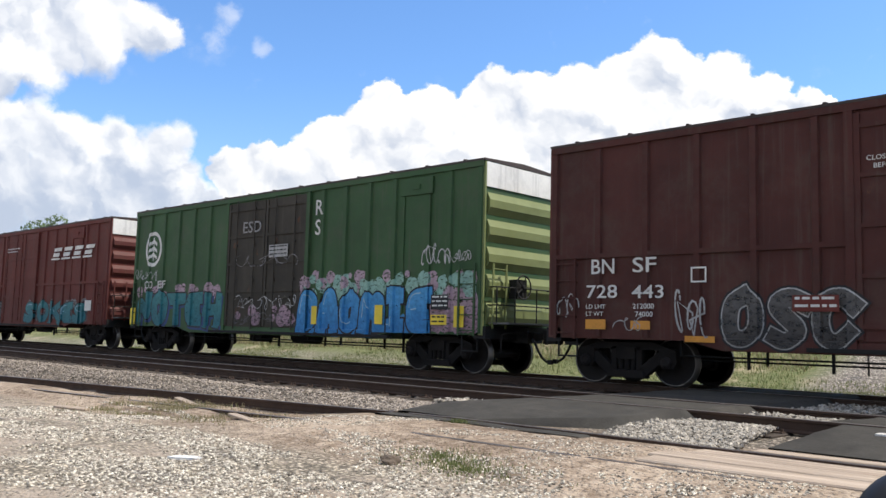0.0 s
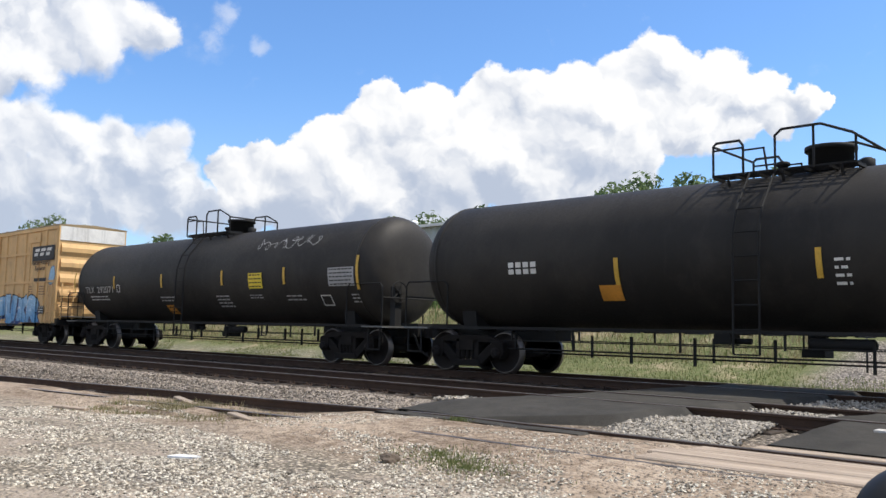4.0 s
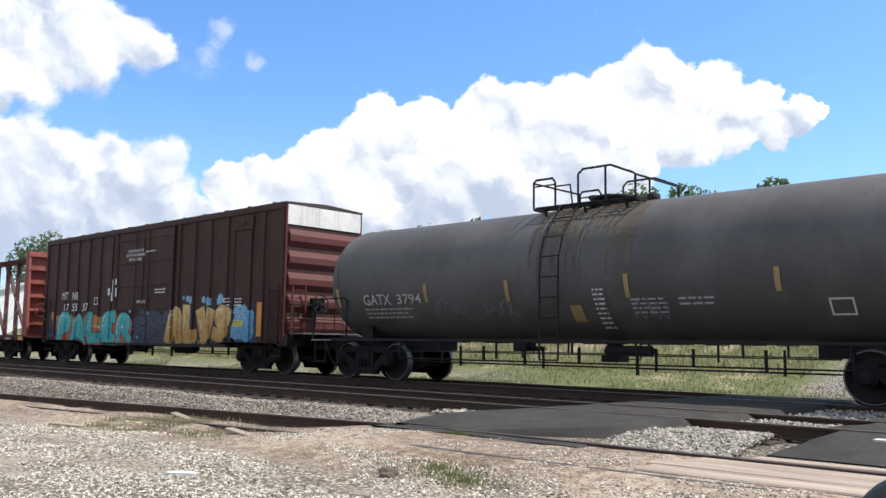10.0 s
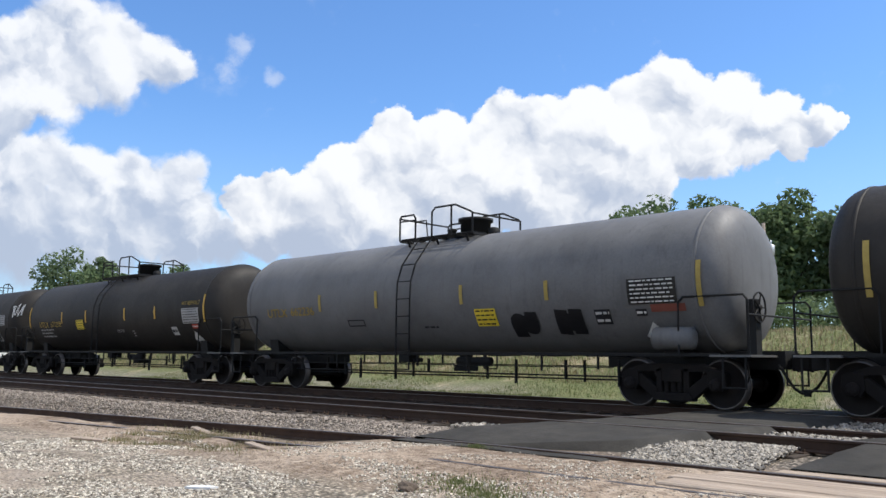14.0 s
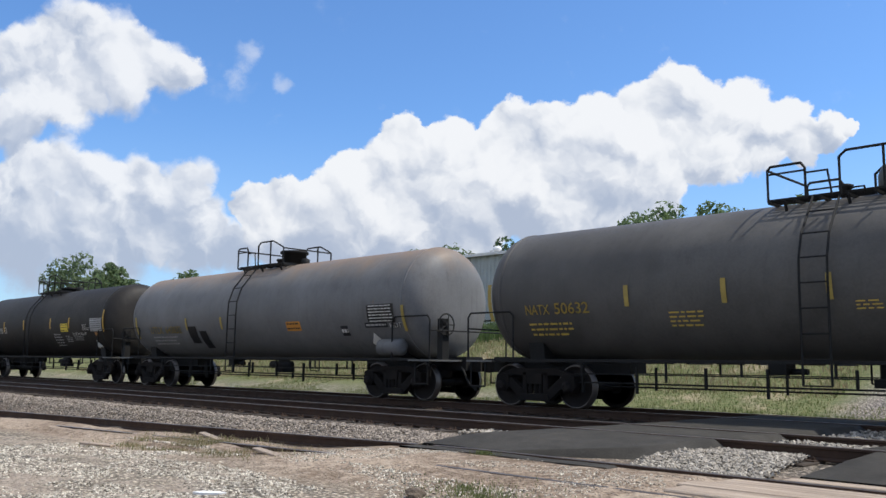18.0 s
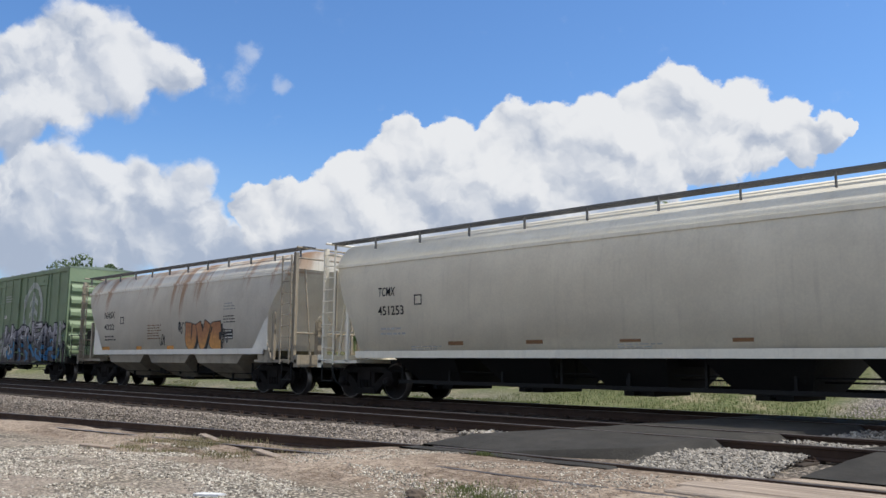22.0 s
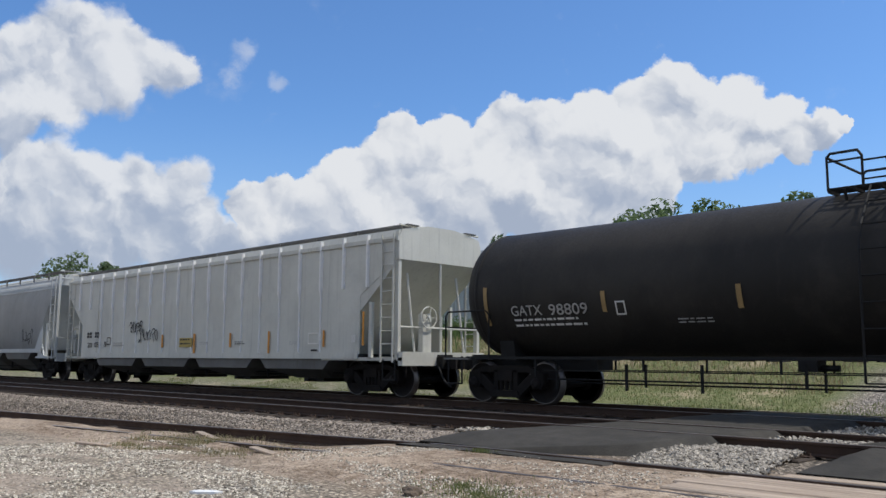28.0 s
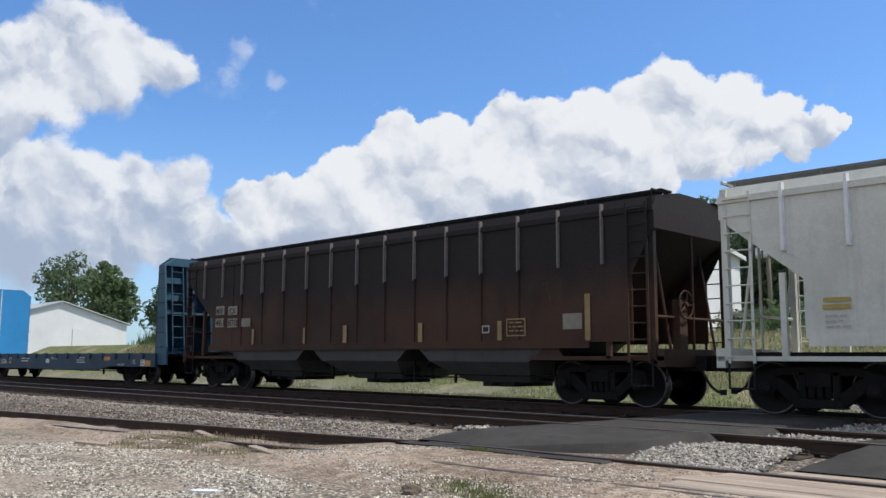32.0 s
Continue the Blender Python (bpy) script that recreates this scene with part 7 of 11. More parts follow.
# ---- flat cars -------------------------------------------------------------------------
def centrebeam(place, hl, truck, paint):
    car = empty("centerbeam_flat_car", "rust-red centre-beam lumber flat car, empty, with slanted braces", "flat car", "freight cars of the passing train")
    TRAIN.append((car, place))
    top, deck = 4.52, 1.02
    part("deck", box(B(), -hl, hl, -1.42, 1.42, deck - 0.06, deck), paint, car)
    part("side_sill", box(B(), -hl, hl, -1.46, -1.40, 0.86, 1.05), paint, car)
    part("side_sill", box(B(), -hl, hl, 1.40, 1.46, 0.86, 1.05), paint, car)
    part("top_chord", prism(B(), [(-0.30, top), (0.30, top), (0.20, top - 0.16), (-0.20, top - 0.16)], -hl + 0.1, hl - 0.1, "x"), paint, car)
    part("centre_sill", box(B(), -hl + 1.2, hl - 1.2, -0.25, 0.25, 0.70, deck - 0.06), black, car)
    n = 18
    post = mesh_of("post", prism(B(), [(-0.06, -0.08), (0.06, -0.08), (0.06, 0.08), (-0.06, 0.08)], deck, top - 0.16, "z"), paint)
    xs = list(np.linspace(-hl + 1.0, hl - 1.0, n))
    for x in xs:
        part("post", post, None, car, at=(x, 0, 0))
        for sy in (-1, 1):
            part("stake_pocket", box(B(), x - 0.12, x + 0.02, sy * 1.36 - 0.04, sy * 1.36 + 0.04, deck + 0.001, deck + 0.14), paint, car)
        bm = B()
        box(bm, x - 0.10, x + 0.10, -1.50, -1.462, 0.86, 1.0)
        part("winch", bm, black, car)
    # braces lean outwards from the middle of the car
    half = n // 2
    spans = [(i, i + 2) for i in range(0, half - 2, 2)] + [(n - 1 - i, n - 3 - i) for i in range(0, half - 2, 2)]
    lines = [(xs[a], xs[b]) for a, b in spans] + [(xs[0] - 0.05, -hl + 0.32), (xs[-1] + 0.05, hl - 0.32)]
    for foot, head in lines:
        z0, z1, d = deck + 0.1, top - 0.35, 0.055
        ends = [(foot - d, z0), (foot + d, z0), (head + d, z1), (head - d, z1)]
        part("brace", prism(B(), ends if head > foot else ends[::-1], -0.07, 0.07), paint, car)
        if abs(head - foot) > 1:
            part("gusset", prism(B(), [(head - 0.28, top - 0.16), (head + 0.28, top - 0.16), (head + 0.08, top - 0.55), (head - 0.08, top - 0.55)], -0.06, 0.06), paint, car)
    cable = mesh_of("tie_down_cable", rod(B(), (0.1, -0.1, deck + 1.75), (0.5 * (xs[1] - xs[0]), -1.36, deck + 0.08), 0.008, 4), grey_paint)
    for x in xs[:-1]:
        part("tie_down_cable", cable, None, car, at=(x, 0, 0))
    for k in (-1, 1):
        turn = pose(0, 0, 0, 0, 0, 0 if k > 0 else 180)
        # bulkheads get a lighter red than the beam, with the sunlight in it
        b = part("bulkhead", prism(B(), [(hl - 0.26, deck), (hl - 0.06, deck), (hl - 0.10, top + 0.04), (hl - 0.20, top + 0.04)], -1.40, 1.40), sunlit_red, car, "red end bulkhead with shelves, coloured as sunlit", at=turn)
        for y in (-1.36, -0.48, 0.48, 1.36):
            part("bulkhead_rib", prism(B(), [(hl - 0.08, deck), (hl + 0.22, deck), (hl + 0.04, top + 0.04), (hl - 0.10, top + 0.04)], y - 0.05, y + 0.05), sunlit_red, b, "salmon-red rib, coloured as sunlit")
        for z in np.linspace(deck + 0.5, top - 0.15, 6):
            part("bulkhead_shelf", box(B(), hl - 0.08, hl + 0.18 - 0.03 * (z - deck), -1.38, 1.38, z - 0.03, z + 0.03), sunlit_red, b)
        part("bulkhead_edge", box(B(), hl - 0.25, hl - 0.062, -1.425, -1.402, deck + 0.01, top - 0.02), sunlit_red, b, "salmon-red edge plate, coloured as sunlit")
        part("bulkhead_edge", box(B(), hl - 0.25, hl - 0.062, 1.402, 1.425, deck + 0.01, top - 0.02), sunlit_red, b, "salmon-red edge plate, coloured as sunlit")
        rng = random.Random(31)
        bm = B()
        for r in range(12):
            y, z = -1.25, top - 0.55 - r * 0.16
            while y < -1.25 + rng.uniform(0.7, 1.1):
                l = rng.uniform(0.08, 0.2)
                x = hl - 0.26 + 0.06 * (z - deck) / (top - deck) - 0.004
                box(bm, x - 0.004, x, y, y + l, z, z + (0.09 if r in (0, 5) else 0.06))
                y += l + 0.05
        part("stencil", bm, white_paint, b, "white loading rules")["kind"] = "stuff"
        part("end_sill", box(B(), hl - 0.3, hl + 0.42, -0.30, 0.30, 0.72, 1.05), black, car, at=turn)
        part("stirrup", pipe(B(), [(k * (hl - 0.05), -1.42, 0.9), (k * (hl - 0.05), -1.42, 0.45), (k * (hl - 0.5), -1.42, 0.45), (k * (hl - 0.5), -1.42, 0.9)], 0.02, 6), black, car, "hanging step")
    brake_wheel(car, hl + 0.30, -0.9, 2.1, paint)
    underframe(car, truck, 0.80, rng=random.Random(5))
    running_gear(car, truck, hl + 0.95)
    return car


def bulkhead_flat(place, hl, truck, paint, bright):
    car = empty("bulkhead_flat_car", "empty blue flat car with tall end bulkheads", "flat car", "freight cars of the passing train")
    TRAIN.append((car, place))
    deck, top = 1.06, 4.42
    part("deck", box(B(), -hl, hl, -1.46, 1.46, deck - 0.08, deck), plank_wood, car, "worn plank deck")
    for sy in (-1, 1):
        bm = B()
        y0, y1 = sorted((sy * 1.46, sy * 1.54))
        prism(bm, [(-hl, 0.62), (-hl + 3.4, 0.62), (-hl + 4.6, 0.46), (hl - 4.6, 0.46), (hl - 3.4, 0.62), (hl, 0.62), (hl, deck + 0.03), (-hl, deck + 0.03)] if sy > 0 else [(-hl, 0.62), (-hl + 3.4, 0.62), (-hl + 4.6, 0.46), (hl - 4.6, 0.46), (hl - 3.4, 0.62), (hl, 0.62), (hl, deck + 0.03), (-hl, deck + 0.03)], y0, y1)
        part("side_sill", bm, paint, car, "deep blue side sill")
    for x in np.linspace(-hl + 0.9, hl - 0.9, 18):
        bm = box(B(), x - 0.09, x + 0.09, -1.60, -1.542, deck - 0.16, deck + 0.05)
        part("stake_pocket", bm, paint, car)
    part("centre_sill", box(B(), -hl + 0.6, hl - 0.6, -0.3, 0.3, 0.50, deck - 0.08), black, car)
    for k in (-1, 1):
        turn = pose(0, 0, 0, 0, 0, 0 if k > 0 else 180)
        x = hl - 0.12
        plate = [(-1.45, deck), (1.45, deck), (1.45, top - 0.30), (1.05, top), (-1.05, top), (-1.45, top - 0.30)]
        b = part("bulkhead", prism(B(), plate, x - 0.08, x, "x"), paint, car, "tall dark-blue bulkhead plate", at=turn)
        # thin sheet over the plate, its blue raised to look sunlit
        part("bulkhead_face", prism(B(), [(y * 0.985, z - (0.015 if z > 2 else -0.03)) for y, z in plate], x - 0.090, x - 0.081, "x"), bright, b, "blue face brightened as if sunlit")
        for y in (-1.42, 1.42):
            part("bulkhead_side", prism(B(), [(x + 0.001, 0.70), (x + 0.74, 0.70), (x + 0.32, top - 0.30), (x + 0.001, top - 0.30)], y - 0.03, y + 0.03), faded_blue, b, "tapered faded-blue side plate")
            for z in np.linspace(1.3, top - 0.6, 6):
                part("grab_iron", pipe(B(), [(x + 0.05, y * 1.005, z), (x + 0.05, y * 1.07, z), (x + 0.42, y * 1.07, z), (x + 0.42, y * 1.005, z)], 0.014, 5), paint, b)
        for y in (-0.55, 0.35):
            part("bulkhead_rib", prism(B(), [(x + 0.001, deck), (x + 0.62, deck), (x + 0.24, top - 0.05), (x + 0.001, top - 0.05)], y - 0.05, y + 0.05), paint, b)
        part("bulkhead_cap", prism(B(), [(-1.39, top - 0.32), (1.39, top - 0.32), (1.39, top - 0.30), (1.02, top - 0.04), (-1.02, top - 0.04), (-1.39, top - 0.30)], x + 0.001, x + 0.30, "x"), faded_blue, b)
        part("bulkhead_beam", box(B(), x + 0.001, x + 0.50, -1.38, 1.38, 2.42, 2.50), faded_blue, b)
        part("bulkhead_foot", box(B(), x + 0.001, x + 0.66, -1.38, 1.38, deck, deck + 0.10), faded_blue, b)
        for y, z in ((-0.95, 3.6), (-0.95, 3.0), (-0.1, 3.3), (0.85, 3.6), (0.85, 2.9), (-0.1, 1.9), (0.85, 1.8)):
            part("stiffener", box(B(), x + 0.001, x + 0.14, y - 0.36, y + 0.36, z - 0.10, z + 0.10), faded_blue, b)
        part("end_ladder", pipe(B(), [(x + 0.70, -1.20, deck), (x + 0.36, -1.20, top - 0.35)], 0.022, 6), faded_blue, b)
        part("end_ladder", pipe(B(), [(x + 0.70, -0.78, deck), (x + 0.36, -0.78, top - 0.35)], 0.022, 6), faded_blue, b)
        for q in np.linspace(0.06, 0.94, 8):
            part("rung", rod(B(), (x + 0.70 - 0.34 * q, -1.20, deck + (top - 0.35 - deck) * q), (x + 0.70 - 0.34 * q, -0.78, deck + (top - 0.35 - deck) * q), 0.014, 5), faded_blue, b)
        part("bulkhead_seam", box(B(), x - 0.096, x - 0.091, -0.02, 0.02, deck + 0.05, top - 0.05), white_paint, b)
        part("end_sill", box(B(), hl - 0.3, hl + 0.40, -0.30, 0.30, 0.66, 1.0), black, car, at=turn)
        part("stirrup", pipe(B(), [(k * (hl - 0.05), -1.45, 0.7), (k * (hl - 0.05), -1.45, 0.40), (k * (hl - 0.5), -1.45, 0.40), (k * (hl - 0.5), -1.45, 0.7)], 0.02, 6), black, car, "hanging step")
    underframe(car, truck, 0.72, rng=random.Random(6))
    running_gear(car, truck, hl + 0.75)
    return car


# ---- the train, from first to last --------------------------------------------------------
oxide = surface("oxide_red", (0.125, 0.027, 0.020), 0.7, 0.0, 0.25, 6, rust=0.10, dirt=0.25, streak=0.25, bump=0.006)
oxide_dull = surface("oxide_dull", (0.070, 0.020, 0.015), 0.7, 0.0, 0.3, 6, rust=0.12, dirt=0.3, streak=0.3, bump=0.006)
mineral = surface("mineral_brown", (0.047, 0.018, 0.013), 0.7, 0.0, 0.3, 6, rust=0.10, dirt=0.2, streak=0.2, bump=0.006)
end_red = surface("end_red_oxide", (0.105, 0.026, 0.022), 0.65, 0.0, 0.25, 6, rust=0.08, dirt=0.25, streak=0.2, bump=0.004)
bright_red = surface("bright_oxide", (0.125, 0.024, 0.019), 0.65, 0.0, 0.2, 6, rust=0.08, dirt=0.2, streak=0.2, bump=0.006)
forest = surface("forest_green", (0.036, 0.088, 0.031), 0.6, 0.0, 0.25, 6, rust=0.10, dirt=0.3, streak=0.3, bump=0.006)
dark_door = surface("dark_door", (0.045, 0.038, 0.028), 0.7, 0.0, 0.35, 6, rust=0.25, dirt=0.3, streak=0.3, bump=0.006)
buff = surface("buff_yellow", (0.68, 0.43, 0.19), 0.65, 0.0, 0.15, 6, rust=0.14, dirt=0.25, streak=0.25, bump=0.006)
door_black = surface("door_black", (0.020, 0.022, 0.022), 0.6, 0.0, 0.35, 6, dirt=0.25, streak=0.2, bump=0.006)
sea_green = surface("pale_green", (0.195, 0.255, 0.150), 0.6, 0.0, 0.2, 6, rust=0.14, dirt=0.3, streak=0.3, bump=0.006)
tank_black = surface("tank_black", (0.019, 0.017, 0.015), 0.6, 0.0, 0.3, 5, dirt=0.5, dirt_colour=(0.050, 0.043, 0.036), streak=0.2, bump=0.003, spec=0.25, smoke=((0.042, 0.037, 0.031), 0.5))
tank_dusty = surface("tank_dusty", (0.022, 0.020, 0.018), 0.6, 0.0, 0.35, 5, dirt=0.5, dirt_colour=(0.050, 0.046, 0.042), streak=0.3, bump=0.004, smoke=((0.050, 0.045, 0.040), 0.4))
tank_grey = surface("tank_grey", (0.165, 0.163, 0.16), 0.55, 0.0, 0.25, 5, dirt=0.35, dirt_colour=(0.07, 0.068, 0.065), streak=0.3, bump=0.004)
tank_slate = surface("tank_slate", (0.110, 0.104, 0.096), 0.6, 0.0, 0.3, 5, dirt=0.35, dirt_colour=(0.05, 0.048, 0.045), streak=0.3, bump=0.004, smoke=((0.060, 0.056, 0.052), 0.45))
tank_rusty = surface("tank_rusty", (0.150, 0.140, 0.125), 0.65, 0.0, 0.35, 5, rust=0.06, rust_colour=(0.16, 0.065, 0.035), dirt=0.35, streak=0.3, bump=0.005, smoke=((0.028, 0.025, 0.023), 0.9), stain=(3.4, 3.75, (0.20, 0.080, 0.045), 0.85), runs=(2.3, 3.9, (0.17, 0.080, 0.048), 0.65))
hopper_grey = surface("hopper_grey", (0.66, 0.64, 0.54), 0.55, 0.0, 0.15, 5, dirt=0.25, dirt_colour=(0.25, 0.23, 0.20), streak=0.15, bump=0.004)
hopper_white = surface("hopper_white", (0.86, 0.80, 0.66), 0.55, 0.0, 0.12, 5, dirt=0.14, dirt_colour=(0.32, 0.28, 0.22), streak=0.12, bump=0.004)
hopper_rusty = surface("hopper_rusty", (0.78, 0.74, 0.65), 0.55, 0.0, 0.15, 5, stain=(3.80, 4.35, (0.34, 0.15, 0.07), 0.65), runs=(1.6, 3.9, (0.40, 0.21, 0.10), 0.75), rust=0.05, rust_colour=(0.30, 0.13, 0.05), dirt=0.2, dirt_colour=(0.40, 0.33, 0.24), streak=0.15, bump=0.004)
hopper_silver = surface("hopper_silver", (0.55, 0.54, 0.48), 0.5, 0.1, 0.12, 5, dirt=0.2, dirt_colour=(0.20, 0.19, 0.18), streak=0.25, bump=0.004)
hopper_brown = surface("hopper_brown", (0.052, 0.025, 0.015), 0.75, 0.0, 0.4, 5, smoke=((0.085, 0.042, 0.022), 0.6), rust=0.14, rust_colour=(0.10, 0.045, 0.022), dirt=0.35, dirt_colour=(0.035, 0.028, 0.024), streak=0.4, bump=0.006, stain=(1.9, 3.0, (0.016, 0.013, 0.012), 0.92))
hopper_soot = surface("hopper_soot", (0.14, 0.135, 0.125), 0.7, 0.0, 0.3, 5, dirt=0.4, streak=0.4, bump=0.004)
# the car's red brightened to its sunlit look, for the bulkheads
sunlit_red = surface("sunlit_red", (0.270, 0.080, 0.060), 0.65, 0.0, 0.3, 6, rust=0.2, dirt=0.3, streak=0.2, bump=0.006)
beam_red = surface("beam_red", (0.075, 0.026, 0.021), 0.65, 0.0, 0.3, 6, rust=0.2, dirt=0.3, bump=0.006)
navy = surface("flat_blue", (0.017, 0.048, 0.080), 0.55, 0.0, 0.3, 6, rust=0.06, dirt=0.25, streak=0.2, bump=0.004)
faded_blue = surface("faded_blue", (0.040, 0.105, 0.155), 0.6, 0.0, 0.3, 6, rust=0.05, dirt=0.3, streak=0.3, bump=0.004)
# bulkhead blue with the sun on the inner face put into it
sunlit_blue = surface("bulkhead_blue", (0.035, 0.235, 0.50), 0.5, 0.0, 0.12, 6, dirt=0.08, streak=0.1, bump=0.004)
roof_dark = surface("roof_dark", (0.055, 0.040, 0.035), 0.6, 0.2, 0.3, 6, rust=0.2, dirt=0.3, bump=0.0)
roof_green = surface("roof_green", (0.22, 0.28, 0.22), 0.6, 0.1, 0.3, 6, rust=0.2, dirt=0.3, bump=0.0)
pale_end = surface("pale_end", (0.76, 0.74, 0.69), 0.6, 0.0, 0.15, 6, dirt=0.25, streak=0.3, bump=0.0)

sky_blue, deep_blue, sp_white = spray("sky_blue", (0.045, 0.26, 0.54)), spray("deep_blue", (0.02, 0.05, 0.16)), spray("white", (0.78, 0.78, 0.76))
sp_black, teal, sp_gold, sp_red = spray("black", (0.012, 0.012, 0.014)), spray("teal", (0.06, 0.36, 0.36)), spray("gold", (0.50, 0.30, 0.07)), spray("red", (0.42, 0.05, 0.03))
sp_orange, sp_silver, sp_mint, sp_brown = spray("orange", (0.55, 0.17, 0.04)), spray("silver", (0.40, 0.39, 0.37)), spray("mint", (0.12, 0.42, 0.36)), spray("brown", (0.20, 0.10, 0.04))
sp_tan, sp_gold_edge, sp_silver_dark = spray("tan", (0.33, 0.22, 0.12)), spray("gold_edge", (0.45, 0.22, 0.05)), spray("dull_silver", (0.17, 0.175, 0.18))
sp_red_dim, sp_orange_dull, sp_blue_dim = spray("dim_red", (0.22, 0.07, 0.05)), spray("dull_orange", (0.42, 0.19, 0.05)), spray("dim_blue", (0.05, 0.10, 0.20))
hopper_grime = surface("hopper_grime", (0.075, 0.070, 0.064), 0.75, 0.0, 0.3, 5, dirt=0.4, dirt_colour=(0.03, 0.028, 0.026), streak=0.4, bump=0.004)
hopper_skirt = surface("hopper_skirt", (0.36, 0.31, 0.235), 0.7, 0.0, 0.3, 5, dirt=0.5, dirt_colour=(0.10, 0.09, 0.08), streak=0.5, bump=0.004)
head_pale = surface("head_pale", (0.23, 0.215, 0.185), 0.6, 0.0, 0.3, 5, dirt=0.4, dirt_colour=(0.12, 0.11, 0.10), streak=0.3, bump=0.0)
head_grey = surface("head_grey", (0.10, 0.10, 0.10), 0.5, 0.0, 0.3, 5, dirt=0.3, streak=0.3, bump=0.0)
hopper_silver_pale = surface("hopper_silver_pale", (0.46, 0.475, 0.47), 0.5, 0.05, 0.15, 5, dirt=0.2, dirt_colour=(0.26, 0.24, 0.21), streak=0.3, bump=0.004)
# grey cars' ribs: caught light and less dirt than the panels, in one colour
hopper_rib_lit = surface("hopper_rib_lit", (0.78, 0.77, 0.74), 0.5, 0.0, 0.12, 5, dirt=0.15, bump=0.0)
# brown car's ribs, paler to hold the light along them
brown_rib_lit = surface("brown_rib_lit", (0.20, 0.17, 0.15), 0.7, 0.0, 0.4, 5, dirt=0.4, bump=0.0)
dim_teal = spray("dim_teal", (0.030, 0.20, 0.215))
sp_lilac, sp_pale_grey = spray("lilac", (0.36, 0.33, 0.37)), spray("pale_grey", (0.42, 0.43, 0.38))
sp_navy, sp_pale = spray("navy", (0.03, 0.09, 0.20)), spray("pale_blue", (0.26, 0.42, 0.52))

teal_fade = fade("teal_fade", (0.020, 0.135, 0.165), (0.040, 0.190, 0.200), 0.9, 2.1)
blue_fade = fade("blue_fade", (0.030, 0.190, 0.430), (0.070, 0.300, 0.560), 0.9, 2.0, 0.05)
ice_fade = fade("ice_fade", (0.100, 0.290, 0.520), (0.330, 0.520, 0.680), 0.7, 2.0, 0.0)
paler_fade = fade("sea_fade", (0.030, 0.300, 0.300), (0.075, 0.430, 0.400), 0.8, 2.0, 0.0, (0.10, 0.36, 0.28))
gold_fade = fade("gold_fade", (0.420, 0.225, 0.050), (0.620, 0.430, 0.170), 0.9, 2.1, 0.0)
chrome_fade = fade("chrome_fade", (0.340, 0.332, 0.320), (0.500, 0.490, 0.470), 0.8, 2.0, 0.22)
dull_chrome = fade("dull_chrome", (0.100, 0.100, 0.098), (0.190, 0.185, 0.175), 0.8, 1.8, 0.4)
tan_fade = fade("tan_fade", (0.200, 0.195, 0.205), (0.330, 0.220, 0.130), 1.1, 1.6, 0.1)
olive_fade = fade("olive_fade", (0.150, 0.135, 0.100), (0.230, 0.195, 0.130), 0.8, 1.9, 0.1)
slate_fade = fade("slate_fade", (0.055, 0.050, 0.052), (0.30, 0.28, 0.30), 1.3, 2.4, 0.0, (0.070, 0.240, 0.430))
ash_fade = fade("ash_fade", (0.10, 0.10, 0.105), (0.34, 0.33, 0.335), 1.0, 2.2, 0.1, (0.03, 0.03, 0.032))
rust_fade = fade("rust_fade", (0.620, 0.300, 0.085), (0.380, 0.170, 0.080), 1.3, 2.1, 0.0)
pink_mist = fade("pink_mist", (0.300, 0.190, 0.230), (0.420, 0.300, 0.340), 0.9, 2.1, 0.35)
mint_mist = fade("mint_mist", (0.150, 0.330, 0.270), (0.260, 0.430, 0.350), 0.9, 2.1, 0.3)
sky_mist = fade("sky_mist", (0.100, 0.260, 0.400), (0.230, 0.430, 0.560), 0.9, 2.2, 0.2)
navy_mist = fade("navy_mist", (0.025, 0.032, 0.060), (0.045, 0.050, 0.080), 0.9, 2.0, 0.3)
amber_mist = fade("amber_mist", (0.420, 0.165, 0.055), (0.560, 0.270, 0.100), 0.9, 2.1, 0.35)
smoke_mist = fade("smoke_mist", (0.13, 0.125, 0.125), (0.22, 0.21, 0.21), 0.9, 2.2, 0.4)
line_pale = fade("line_pale", (0.30, 0.29, 0.28), (0.48, 0.47, 0.45), 0.9, 2.0, 0.25)


car, y = boxcar("boxcar", "maroon box car with teal graffiti along its lower side", -37.95, 7.9, oxide, roof_dark, end=end_red, end_top=pale_end, belts=(2.45,), ribs=6, door=(-1.75, 1.45), hatches=(4.85,))
logo_bars(car, 4, 3.03, 3.40, 3.78, 0.48, white_paint, y)
marks(car, small_print(random.Random(1), -1.64, 4.07, 1.38, 2, 0.075, 0.050), white_paint, y - 0.030)
bubbles(car, 0.6, 6.6, 0.9, 1.9, 26, smoke_mist, 30, y, 0.22)
piece(car, 'SOKES', 0.60, 6.40, 0.88, 1.80, teal_fade, sp_black, 31, y, shine=sp_pale)
piece(car, 'AE', -3.60, -1.90, 0.88, 1.90, dull_chrome, sp_black, 32, y)
marks(car, [(6.23, 6.76, 1.39, 1.77)], white_paint, y, 'data_plate')
# end colour is the green side brightened and yellowed as if in sun
car, y = boxcar("boxcar", "dark-green box car with a sooty door and blue graffiti", -20.15, 7.93, forest, roof_dark, end=surface("sunlit_green_end", (0.17, 0.20, 0.075), 0.6, vary=0.2, dirt=0.2, bump=0.0), end_top=pale_end, door=(-2.13, 1.65), door_paint=dark_door, door_style="double", ribs=5, hatches=(5.45,))
emblem(car, -6.72, 3.47, 0.53, white_paint, y, True)
words(car, 'R', 2.00, 3.98, 0.42, white_paint, y, 0.95, name='graffiti_tag')
